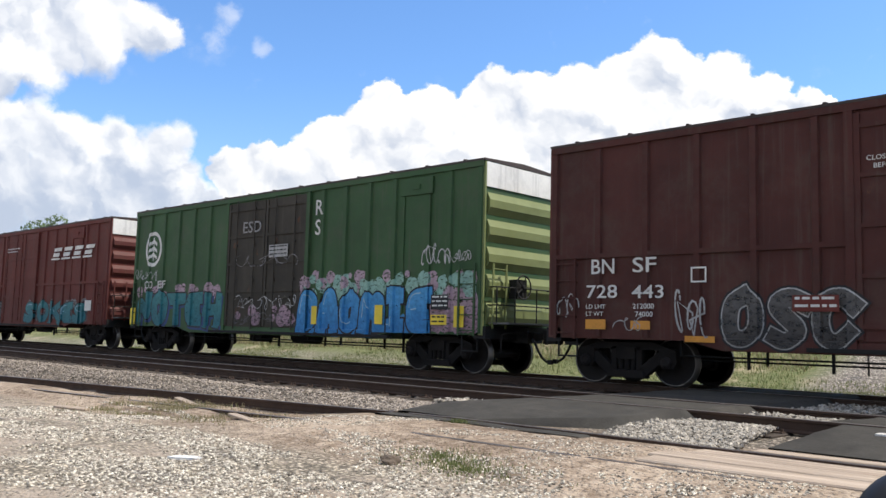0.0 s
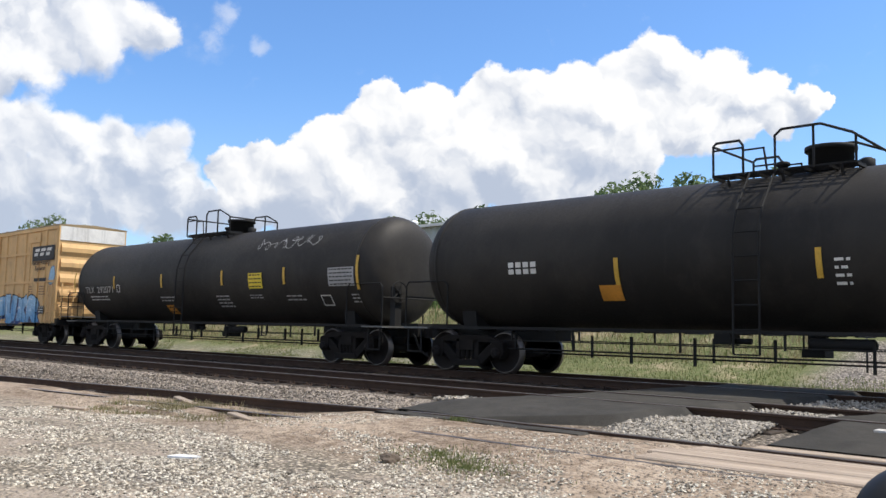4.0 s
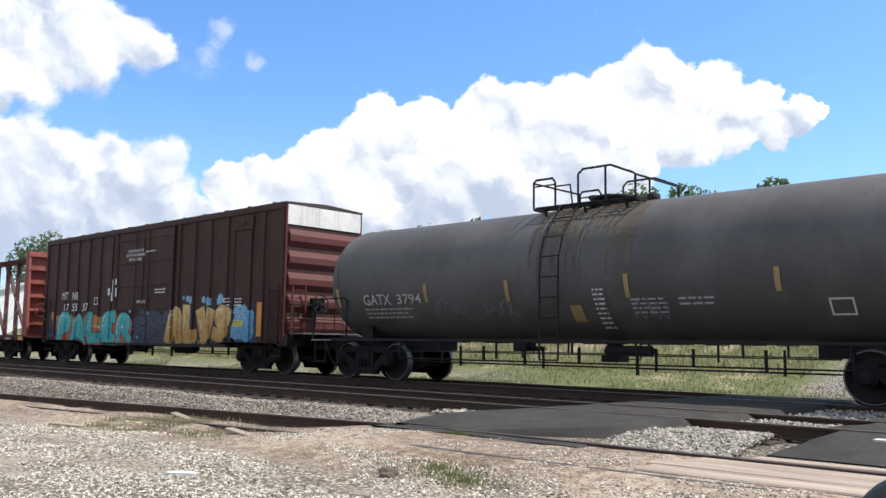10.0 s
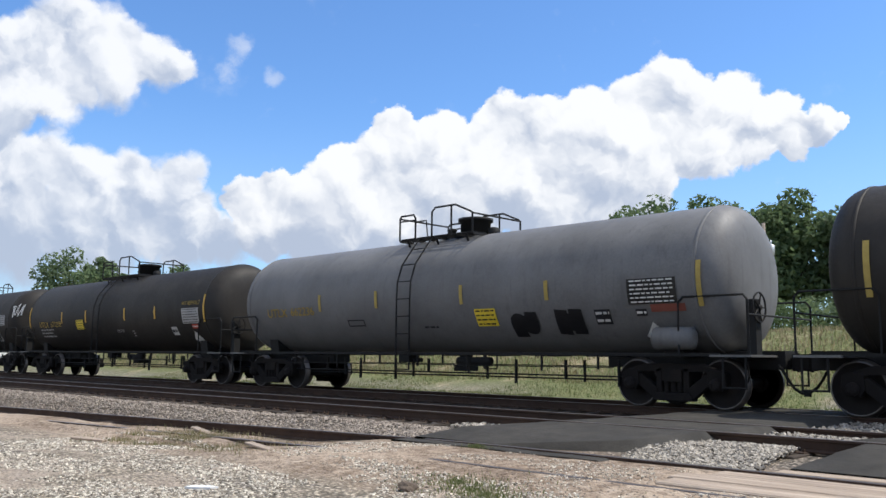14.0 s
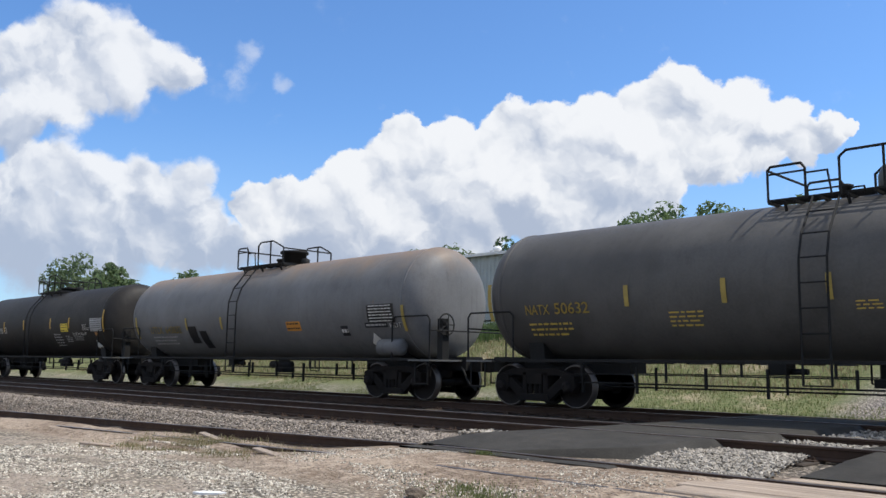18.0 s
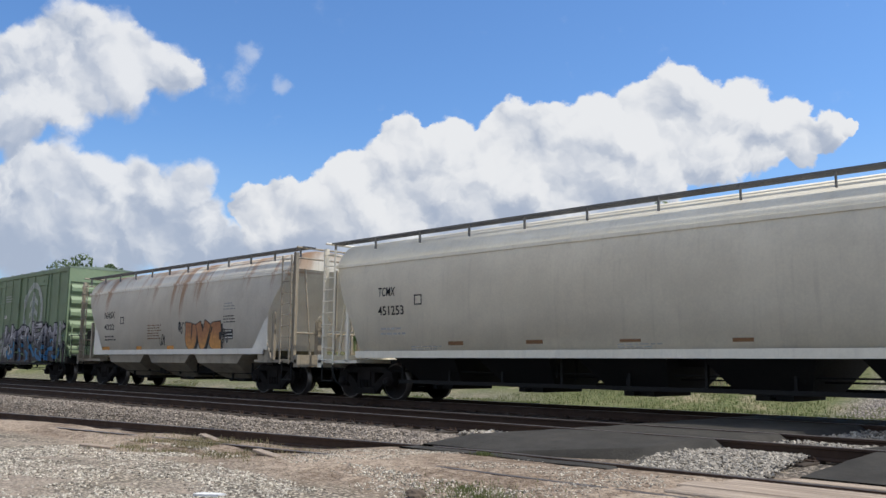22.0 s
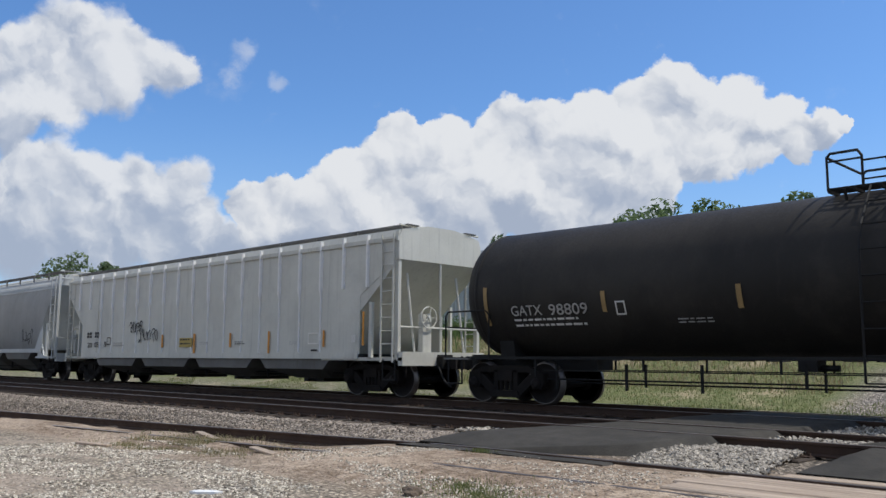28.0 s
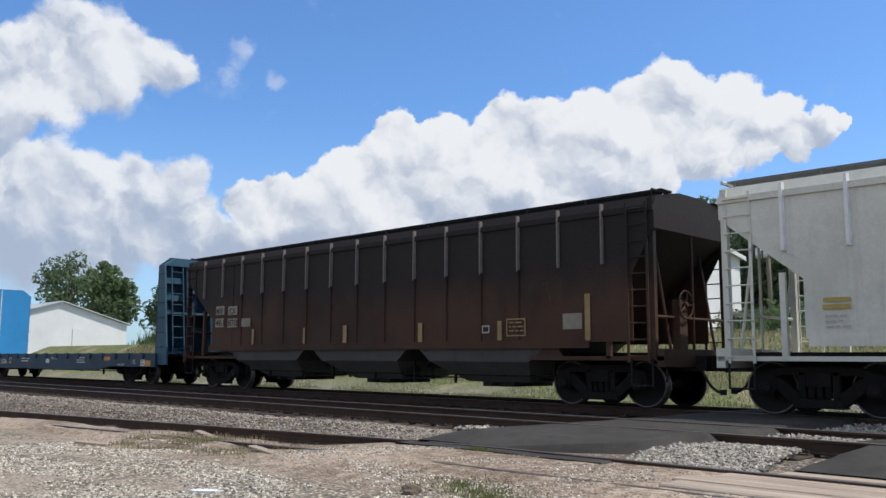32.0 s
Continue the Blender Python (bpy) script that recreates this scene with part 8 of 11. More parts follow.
words(car, 'S', 2.02, 3.44, 0.42, white_paint, y, 0.95, name='graffiti_tag')
words(car, 'ESD', -1.35, 3.68, 0.34, line_pale, y - 0.030, 1.2, name='graffiti_tag')
marks(car, [(0.02, 0.89, 2.91, 3.26)], grey_paint, y - 0.030, 'data_plate')
marks(car, small_print(random.Random(478), 0.06, 3.23, 0.79, 3, 0.059, 0.047), black_paint, y - 0.030 - 0.004)
bubbles(car, -7.75, -2.30, 1.5, 2.35, 26, pink_mist, 13, y, 0.20)
piece(car, 'NOTEH', -7.70, -2.40, 0.88, 2.10, teal_fade, sp_black, 5, y, cast=deep_blue)
bubbles(car, 1.40, 7.80, 1.60, 2.40, 40, mint_mist, 14, y, 0.20)
bubbles(car, 1.40, 7.85, 1.55, 2.50, 26, pink_mist, 15, y, 0.15)
wash(car, 1.45, 6.30, 0.73, 1.35, blue_fade, y, 16)
wash(car, 6.30, 7.85, 0.88, 2.1, pink_mist, y, 17)
piece(car, 'DAOMIE', 1.45, 6.40, 0.80, 2.08, blue_fade, sp_black, 6, y, thick=0.24, shine=sp_pale)
scribble(car, 6.05, 7.00, 2.45, 2.95, line_pale, 9, y, 5, r=0.014)
scribble(car, 7.05, 7.65, 2.50, 2.80, line_pale, 19, y, 4, r=0.010)
scribble(car, -1.62, 1.42, 2.64, 3.05, smoke_mist, 10, y - 0.030, 6, r=0.012)
scribble(car, -1.55, 1.45, 1.45, 1.85, line_pale, 11, y - 0.030, 9, r=0.010)
scribble(car, -1.65, 1.45, 0.98, 1.35, smoke_mist, 12, y - 0.030, 9, r=0.012)
bubbles(car, -1.9, 1.5, 0.95, 1.6, 12, pink_mist, 18, y, 0.18)
marks(car, [(6.42, 6.96, 1.44, 1.78)], black_paint, y, 'data_plate')
marks(car, small_print(random.Random(763), 6.46, 1.75, 0.47, 3, 0.056, 0.045), white_paint, y - 0.004)
marks(car, [(7.14, 7.44, 1.04, 1.52)], sign_yellow, y, 'reflector')
marks(car, [(6.42, 6.92, 1.09, 1.32)], sign_yellow, y, 'label_plate')
marks(car, small_print(random.Random(762), 6.46, 1.29, 0.43, 2, 0.058, 0.046), black_paint, y - 0.004)
marks(car, [(2.01, 2.23, 1.05, 1.53)], sign_yellow, y, 'reflector')
marks(car, [(4.50, 4.78, 1.08, 1.55)], sign_yellow, y, 'reflector')
marks(car, [(-7.98, -7.63, 0.93, 1.49)], sign_yellow, y, 'reflector')
scribble(car, -7.80, -6.20, 2.40, 2.80, line_pale, 20, y, 5, r=0.012)
code(car, 'CO', -7.10, 2.14, 0.26, white_paint, y, 0.52)
code(car, 'EF', -6.25, 2.14, 0.26, white_paint, y, 0.50)
car, y = boxcar("boxcar", "brown-red box car with a round cream emblem and silver graffiti", -2.44, 7.93, oxide_dull, roof_dark, end=end_red, end_top=pale_end, belts=(2.5,), door=(-2.0, 1.8), ribs=4, hatches=(5.15,), posts=8)
code(car, 'BN', -6.95, 2.14, 0.30, white_paint, y, 0.52)
code(car, 'SF', -6.02, 2.15, 0.29, white_paint, y, 0.50)
words(car, '728', -7.05, 1.67, 0.26, white_paint, y, 1.35)
words(car, '443', -6.02, 1.66, 0.25, white_paint, y, 1.36)
words(car, 'LD LMT', -7.05, 1.46, 0.085, white_paint, y, 1.15)
words(car, 'LT WT', -7.05, 1.32, 0.085, white_paint, y, 1.15)
words(car, '212000', -6.00, 1.46, 0.10, white_paint, y, 1.1)
words(car, '74000', -5.95, 1.31, 0.10, white_paint, y, 1.1)
marks(car, [(-7.05, -6.59, 1.06, 1.25)], orange_mark, y, 'reflector')
marks(car, [(-6.04, -5.63, 1.07, 1.23)], orange_mark, y, 'reflector')
marks(car, [(-4.93, -4.36, 0.86, 0.97)], orange_mark, y, 'reflector')
marks(car, [(-4.81, -4.51, 1.93, 1.96), (-4.81, -4.51, 2.18, 2.21), (-4.81, -4.78, 1.96, 2.18), (-4.54, -4.51, 1.96, 2.18)], white_paint, y, "stencil_box")
piece(car, 'OSC', -4.25, -1.95, 0.76, 1.90, fade('dim_chrome', (0.045, 0.040, 0.038), (0.105, 0.098, 0.092), 0.8, 1.7, 0.4), line_pale, 21, y, outer=sp_black, thick=0.19, rim=0.024)
scribble(car, -6.40, -5.75, 1.02, 1.30, line_pale, 26, y, 3, r=0.010)
marks(car, [(-2.99, -2.25, 1.41, 1.68)], oxide, y - 0.030, 'stencil_panel')
marks(car, small_print(random.Random(1403), -2.95, 1.65, 0.66, 2, 0.069, 0.055), white_paint, y - 0.030 - 0.004)
scribble(car, -7.75, -7.20, 1.30, 1.75, line_pale, 22, y, 4, r=0.012)
scribble(car, -5.15, -4.45, 0.95, 1.75, line_pale, 23, y, 3, r=0.018)
emblem(car, 6.59, 3.85, 0.37, pale_end, y, False)
words(car, 'CLOSE AND LOCK DOORS', -1.80, 3.80, 0.08, white_paint, y - 0.030, 1.05)
words(car, 'BEFORE MOVING CAR', -1.70, 3.67, 0.08, white_paint, y - 0.030, 1.05)
marks(car, small_print(random.Random(5), 5.31, 2.24, 0.52, 4, 0.061, 0.041), white_paint, y)
marks(car, small_print(random.Random(6), 6.30, 2.25, 0.60, 4, 0.055, 0.037), white_paint, y)
marks(car, [(6.36, 6.89, 1.40, 1.43), (6.36, 6.89, 1.72, 1.75), (6.36, 6.39, 1.43, 1.72), (6.86, 6.89, 1.43, 1.72)], white_paint, y, "stencil_box")
marks(car, [(5.19, 5.68, 1.09, 1.32)], sign_yellow, y, 'label_plate')
marks(car, small_print(random.Random(632), 5.23, 1.29, 0.42, 2, 0.060, 0.048), black_paint, y - 0.004)
marks(car, [(6.44, 6.94, 1.06, 1.27)], orange_mark, y, 'reflector')
marks(car, [(4.28, 4.80, 0.86, 0.97)], orange_mark, y, 'reflector')
marks(car, [(2.23, 2.74, 0.85, 0.99)], orange_mark, y, 'reflector')
bubbles(car, 1.9, 4.4, 0.8, 1.6, 10, smoke_mist, 29, y, 0.2)
piece(car, 'B', 2.98, 4.00, 0.86, 1.95, chrome_fade, sp_black, 24, y, thick=0.13)
scribble(car, 2.05, 2.55, 1.05, 1.75, line_pale, 33, y, 1, r=0.02)
scribble(car, 4.30, 4.60, 0.95, 1.75, line_pale, 34, y, 1, r=0.015)
scribble(car, -0.90, 0.60, 1.02, 1.22, line_pale, 35, y - 0.030, 6, r=0.012)
scribble(car, 6.95, 7.55, 1.02, 1.38, line_pale, 36, y, 4, r=0.02)
scribble(car, 4.95, 5.67, 1.44, 1.72, sp_white, 25, y, 4, r=0.02)
words(car, 'OPEN CLOSE', -0.50, 1.92, 0.07, white_paint, y - 0.030, 0.95)
marks(car, [(-0.42, -0.24, 1.58, 1.74)], orange_mark, y - 0.030, 'label_plate')
words(car, 'SEAL', 0.35, 1.22, 0.08, white_paint, y - 0.030, 1.1)
marks(car, [(-1.13, -0.81, 1.60, 1.83)], white_paint, y - 0.030, 'data_plate')
marks(car, small_print(random.Random(7), -1.36, 1.55, 0.87, 1, 0.081, 0.054), white_paint, y - 0.030)
words(car, 'UNLATCH', 1.02, 1.70, 0.10, white_paint, y - 0.030, 0.95)
words(car, 'TO CLOSE', 1.04, 1.54, 0.10, white_paint, y - 0.030, 0.95)
words(car, 'DOOR', 1.10, 1.38, 0.10, white_paint, y - 0.030, 0.95)
car, y = boxcar("boxcar", "maroon box car with large white graffiti on its door", 15.8, 7.88, oxide, roof_dark, end=end_red, end_top=pale_end, door=(-1.71, 1.42), ribs=8, hatches=(4.85,))
code(car, 'BN', -6.93, 2.32, 0.22, white_paint, y, 0.39)
code(car, 'SF', -5.78, 2.31, 0.22, white_paint, y, 0.37)
words(car, '726', -7.03, 1.88, 0.23, white_paint, y, 1.17)
words(car, '244', -5.91, 1.88, 0.22, white_paint, y, 1.31)
words(car, 'LD LMT', -6.97, 1.63, 0.09, white_paint, y, 1.12)
words(car, 'LT WT', -6.96, 1.48, 0.09, white_paint, y, 1.09)
words(car, '210500', -5.78, 1.62, 0.09, white_paint, y, 1.28)
words(car, '75500', -5.71, 1.48, 0.09, white_paint, y, 1.22)
marks(car, [(-4.60, -4.32, 2.02, 2.05), (-4.60, -4.32, 2.28, 2.31), (-4.60, -4.57, 2.05, 2.28), (-4.35, -4.32, 2.05, 2.28)], white_paint, y, "stencil_box")
marks(car, [(-5.62, -5.14, 0.73, 0.93)], sign_yellow, y, 'label_plate')
marks(car, small_print(random.Random(1085), -5.58, 0.90, 0.40, 2, 0.051, 0.041), black_paint, y - 0.004)
marks(car, [(-4.68, -4.21, 0.77, 0.89)], orange_mark, y, 'reflector')
marks(car, [(-7.16, -6.69, 1.05, 1.27)], orange_mark, y, 'reflector')
marks(car, [(-3.59, -2.95, 1.08, 1.46)], mineral, y - 0.030, 'steel_patch')
marks(car, [(-2.31, -1.99, 2.20, 2.42)], white_paint, y - 0.030, 'chalk_patch')
wash(car, -2.6, 4.40, 0.73, 1.35, chrome_fade, y, 43)
piece(car, 'DEB', -2.75, 3.95, 0.78, 2.25, chrome_fade, oxide_dull, 41, y, thick=0.22, lap=1.15, rim=0.03)
logo_bars(car, 4, 2.53, 2.88, 4.37, 0.59, white_paint, y)
words(car, 'CLOSE AND LOCK DOORS', -0.86, 3.80, 0.085, white_paint, y - 0.030, 1.02)
words(car, 'BEFORE MOVING CAR', -0.76, 3.66, 0.085, white_paint, y - 0.030, 1.02)
marks(car, [(6.13, 6.69, 1.39, 1.76)], black_paint, y, 'data_plate')
marks(car, small_print(random.Random(641), 6.17, 1.73, 0.48, 3, 0.061, 0.049), white_paint, y - 0.004)
marks(car, [(4.82, 5.36, 0.78, 1.00)], sign_yellow, y, 'label_plate')
marks(car, small_print(random.Random(580), 4.86, 0.97, 0.45, 2, 0.054, 0.044), black_paint, y - 0.004)
marks(car, [(6.39, 6.91, 1.03, 1.25)], orange_mark, y, 'reflector')
marks(car, small_print(random.Random(10), 4.94, 2.20, 0.78, 3, 0.064, 0.043), white_paint, y)
marks(car, [(7.20, 7.40, 1.15, 1.22)], white_paint, y, 'stencil')
car, y = boxcar("boxcar", "buff-yellow box car with a black door and blue and orange graffiti", 33.77, 7.9, buff, surface("roof_buff", (0.30, 0.22, 0.12), 0.6, 0.1, 0.3, 6, rust=0.2, dirt=0.3, bump=0.0), end_top=pale_end, belts=(3.75, 2.55), door=(-2.02, 1.72), door_paint=door_black, ribs=5, hatches=(5.3,), posts=8)
laid_words(car, 'next', -7.11, 3.54, 0.17, black_paint, y, 1.40, 0.25)
laid_words(car, 'load', -7.14, 3.34, 0.19, black_paint, y, 1.20, 0.25)
laid_words(car, 'any', -4.36, 3.47, 0.15, black_paint, y, 1.60, 0.25)
laid_words(car, 'road', -4.36, 3.29, 0.16, black_paint, y, 1.41, 0.25)
crossbuck(car, -5.33, 3.31, 0.43, y)
code(car, 'FB', -7.12, 2.24, 0.21, black_paint, y, 0.46)
code(car, 'OX', -6.15, 2.23, 0.20, black_paint, y, 0.45)
lime_mist = fade("lime_mist", (0.50, 0.46, 0.24), (0.52, 0.56, 0.36), 1.0, 1.9, 0.3)
ember_fade = fade("ember_fade", (0.52, 0.37, 0.16), (0.50, 0.20, 0.07), 1.1, 1.75, 0.1)
bubbles(car, -7.1, -2.9, 0.9, 2.0, 40, lime_mist, 50, y, 0.2)
piece(car, 'EUOK', -7.05, -3.00, 0.80, 1.98, ember_fade, sp_black, 51, y, shine=sp_white, thick=0.21, rim=0.06, cast=lime_mist)
scribble(car, -3.58, -2.83, 1.61, 2.11, black_paint, 52, y, 5, r=0.02)
marks(car, [(-2.80, -2.15, 1.38, 1.81)], dark_steel, y, 'steel_patch')
scribble(car, -2.78, -2.36, 0.72, 1.06, black_paint, 53, y, 3)
scribble(car, -7.95, -7.48, 1.04, 1.90, black_paint, 54, y, 3)
marks(car, small_print(random.Random(11), -3.42, 2.78, 0.48, 2, 0.072, 0.048), sp_brown, y)
marks(car, [(5.51, 7.67, 3.41, 4.01)], black_paint, y, 'logo_panel')
logo_bars(car, 3, 5.69, 3.61, 1.74, 0.31, white_paint_top, y - 0.005, rule=False)
words(car, 'Railcar Pooling', 5.47, 3.25, 0.21, black_paint, y, 1.03, slant=0.25)
words(car, 'Experts', 5.81, 3.03, 0.17, black_paint, y, 1.40, slant=0.25)
marks(car, [(5.82, 6.25, 2.56, 2.70), (6.32, 6.99, 2.56, 2.70)], black_paint, y, 'web_address_bar')
bubbles(car, 1.7, 6.5, 0.95, 2.2, 46, amber_mist, 60, y, 0.24)
piece(car, 'FUKR', 1.75, 6.30, 0.74, 2.12, ice_fade, sp_black, 55, y, shine=sp_white, cast=deep_blue, thick=0.21, lap=1.25)
piece(car, 'D', 7.22, 7.84, 2.45, 3.18, ice_fade, sp_navy, 56, y, thick=0.34, rim=0.03)
marks(car, [(6.46, 6.95, 1.24, 1.56)], black_paint, y, 'data_plate')
marks(car, small_print(random.Random(920), 6.50, 1.53, 0.41, 3, 0.053, 0.042), white_paint, y - 0.004)
marks(car, small_print(random.Random(12), 5.38, 2.37, 0.30, 4, 0.060, 0.040), sp_brown, y)
marks(car, small_print(random.Random(13), 6.37, 2.37, 0.60, 4, 0.062, 0.042), sp_brown, y)
scribble(car, -1.90, -0.10, 3.75, 4.45, line_pale, 57, y - 0.030, 6, r=0.014)
scribble(car, -1.70, 0.10, 3.95, 4.60, line_pale, 61, y - 0.030, 4, r=0.011)
scribble(car, -1.00, -0.55, 2.85, 3.60, line_pale, 58, y - 0.030, 2, r=0.014)
words(car, 'CLOSE AND LOCK', 0.34, 3.30, 0.075, white_paint_top, y - 0.035, 1.35)
words(car, 'BOTH DOORS BEFORE', 0.25, 3.17, 0.075, white_paint_top, y - 0.035, 1.30)
words(car, 'MOVING CAR', 0.48, 3.04, 0.075, white_paint_top, y - 0.035, 1.40)
scribble(car, -1.30, 0.30, 1.05, 1.35, smoke_mist, 59, y - 0.030, 9, r=0.015)
marks(car, small_print(random.Random(62), -0.60, 2.30, 0.50, 3, 0.045, 0.04), grey_paint, y - 0.030)
marks(car, small_print(random.Random(63), -1.80, 2.90, 0.32, 3, 0.045, 0.04), grey_paint, y - 0.030)
marks(car, [(-0.52, -0.25, 1.69, 1.87)], white_paint, y - 0.030, 'chalk_patch')
marks(car, [(-1.80, -1.69, 1.14, 1.63)], tan_strip, y - 0.030, 'reflector')
car, bend, hs = tankcar("tank_car", "black tank car with yellow reflective strips and white stencils", 51.79, 7.2, tank_black)
code(car, 'TILX', -7.34, 2.02, 0.23, white_paint, -1.5, 0.68, bend)
wrap(words(car, '292071', -6.43, 2.02, 0.23, white_paint, -1.5, 1.38), bend)
marks(car, [(-4.91, -4.68, 2.02, 2.05), (-4.91, -4.68, 2.25, 2.28), (-4.91, -4.88, 2.05, 2.25), (-4.71, -4.68, 2.05, 2.25)], white_paint, -1.5, "stencil_box", bend=bend)
tank_print(car, bend, -7.03, 1.90, 1.61, 2, white_paint, 1, 0.062, 0.041)
tank_strips(car, bend, (-5.14,), z0=2.14, z1=2.59)
tank_strips(car, bend, (-1.83,), z0=2.13, z1=2.57)
tank_strips(car, bend, (1.75,), z0=2.13, z1=2.57)
tank_strips(car, bend, (4.84,), z0=2.10, z1=2.57)
tank_strips(car, bend, (7.90,), z0=1.91, z1=2.78)
tank_strips(car, bend, (-8.30,), z0=2.05, z1=2.82)
tank_panel(car, bend, 3.19, 2.01, 0.67, 0.44, sign_yellow, 'warning_sign', lines=4, ink=black_paint)
tank_panel(car, bend, -1.87, 1.28, 0.48, 0.28, orange_mark, 'label_plate', lines=2, ink=black_paint)
tank_panel(car, bend, 6.80, 2.01, 1.02, 0.48, grey_paint, 'test_table', lines=5, ink=black_paint)
marks(car, [(6.36, 6.78, 1.51, 1.54), (6.36, 6.78, 1.76, 1.79), (6.36, 6.39, 1.54, 1.76), (6.75, 6.78, 1.54, 1.76)], white_paint, -1.5, "stencil_box", bend=bend)
tank_print(car, bend, -1.99, 1.83, 0.90, 2, grey_paint, 2, 0.062, 0.042)
tank_print(car, bend, 1.36, 1.83, 0.78, 4, grey_paint, 3, 0.060, 0.040)
tank_print(car, bend, 3.14, 1.83, 0.66, 2, grey_paint, 4, 0.042, 0.028)
tank_print(car, bend, 4.88, 1.80, 0.87, 2, grey_paint, 5, 0.062, 0.041)
tank_print(car, bend, 7.61, 1.80, 0.28, 3, grey_paint, 6, 0.053, 0.035)
scribble(car, 3.22, 6.21, 3.06, 3.49, grey_paint, 7, -1.5, 8, r=0.008, bend=bend)
car, bend, hs = tankcar("tank_car", "black tank car with a yellow placard and white stencils", 70.25, 7.1, tank_black, hatch="can")
tank_strips(car, bend, (7.37,), z0=1.65, z1=2.70)
tank_strips(car, bend, (-3.04,), z0=1.87, z1=2.39)
tank_strips(car, bend, (0.75,), z0=1.90, z1=2.40)
tank_panel(car, bend, 2.71, 1.96, 0.84, 0.43, sign_yellow, 'warning_sign', lines=3, ink=black_paint)
tank_panel(car, bend, 6.07, 2.16, 1.26, 0.52, grey_paint, 'test_table', lines=4, ink=black_paint)
tank_print(car, bend, 1.04, 2.22, 0.25, 4, white_paint, 3, 0.077, 0.051)
tank_panel(car, bend, -3.43, 1.57, 0.49, 0.30, orange_mark, 'label_plate', lines=0, ink=black_paint)
marks(car, capital_blocks(4, -5.63, 2.14, 0.25, 0.22, 0.56), white_paint, -1.5, "company_mark", bend=bend)
car, bend, hs = tankcar("tank_car", "short blue-grey tank car with large white graffiti on its side", 85.94, 4.48, tank_grey, hatch="low", deck=-0.5, deck_len=1.55)
marks(car, capital_blocks(4, -4.42, 2.09, 0.19, 0.31, 0.79), white_paint, -1.5, "company_mark", bend=bend)
wrap(words(car, '6633', -3.54, 2.08, 0.20, white_paint, -1.5, 1.24), bend)
tank_print(car, bend, -4.35, 1.96, 1.85, 2, white_paint, 1, 0.074, 0.049)
scribble(car, -0.22, 2.81, 1.46, 2.64, white_paint, 71, -1.5, 7, r=0.045, bend=bend)
scribble(car, 0.28, 2.64, 2.37, 2.90, white_paint, 72, -1.5, 4, r=0.03, bend=bend)
tank_panel(car, bend, 4.04, 2.00, 1.05, 0.48, grey_paint, 'test_table', lines=5, ink=black_paint)
tank_strips(car, bend, (5.23,), z0=1.57, z1=2.28)
marks(car, [(3.04, 3.37, 1.70, 1.73), (3.04, 3.37, 1.96, 1.99), (3.04, 3.07, 1.73, 1.96), (3.34, 3.37, 1.73, 1.96)], white_paint, -1.5, "stencil_box", bend=bend)
scribble(car, 3.50, 4.12, 1.66, 2.00, grey_paint, 73, -1.5, 4, bend=bend)
tank_print(car, bend, -3.00, 2.91, 0.70, 3, white_paint, 4, 0.058, 0.039)
scribble(car, -2.42, -1.08, 1.71, 1.96, grey_paint, 74, -1.5, 5, bend=bend)
car, y, bend = hopper("hopper_car", "light-grey ribbed hopper car with grey graffiti outlines", 101.68, 8.15, 6.98, hopper_grey, rib_mat=hopper_rib_lit, top=4.10, ribs=16, bays=3, under=hopper_soot, skirt=hopper_skirt)
code(car, 'CE', -5.95, 2.44, 0.20, black_paint, y, 0.38)
code(car, 'FX', -5.15, 2.42, 0.20, black_paint, y, 0.31)
words(car, '15', -5.87, 1.98, 0.19, black_paint, y, 1.24)
words(car, '24', -5.15, 1.98, 0.20, black_paint, y, 1.23)
words(car, '20', -4.31, 1.97, 0.20, black_paint, y, 1.20)
marks(car, small_print(random.Random(1), -5.95, 1.76, 0.42, 3, 0.066, 0.044), black_paint, y)
marks(car, small_print(random.Random(2), -5.17, 1.75, 0.40, 2, 0.081, 0.054), black_paint, y)
marks(car, [(-3.47, -3.22, 2.16, 2.19), (-3.47, -3.22, 2.38, 2.41), (-3.47, -3.44, 2.19, 2.38), (-3.25, -3.22, 2.19, 2.38)], black_paint, y, "stencil_box")
marks(car, [(-6.70, -6.24, 1.48, 1.66)], orange_mark, y, 'reflector')
marks(car, [(-4.44, -3.96, 1.32, 1.46)], orange_mark, y, 'reflector')
marks(car, [(-1.89, -1.42, 1.43, 1.55)], orange_mark, y, 'reflector')
piece(car, 'SCOUND', 0.50, 5.60, 1.31, 2.12, hopper_grey, fade('faint_line', (0.26, 0.26, 0.26), (0.34, 0.34, 0.33), 1.3, 2.1, 0.5), 81, y, thick=0.20, rim=0.05)
scribble(car, -1.15, -0.23, 1.70, 2.08, black_paint, 82, y, 4, r=0.025)
marks(car, [(5.11, 5.50, 1.61, 1.86)], black_paint, y, 'data_plate')
marks(car, small_print(random.Random(1228), 5.15, 1.83, 0.31, 3, 0.042, 0.033), white_paint, y - 0.004)
marks(car, [(6.57, 7.01, 1.46, 1.68)], orange_mark, y, 'reflector')
scribble(car, -8.15, -6.33, 2.37, 3.52, grey_paint, 83, y, 9, r=0.012)
scribble(car, -5.23, -3.80, 1.57, 1.95, grey_paint, 84, y, 8, r=0.012)
marks(car, [(1.63, 2.13, 1.32, 1.50)], orange_mark, y, 'reflector')
marks(car, small_print(random.Random(4), 5.83, 1.71, 0.47, 3, 0.052, 0.035), grey_paint, y)
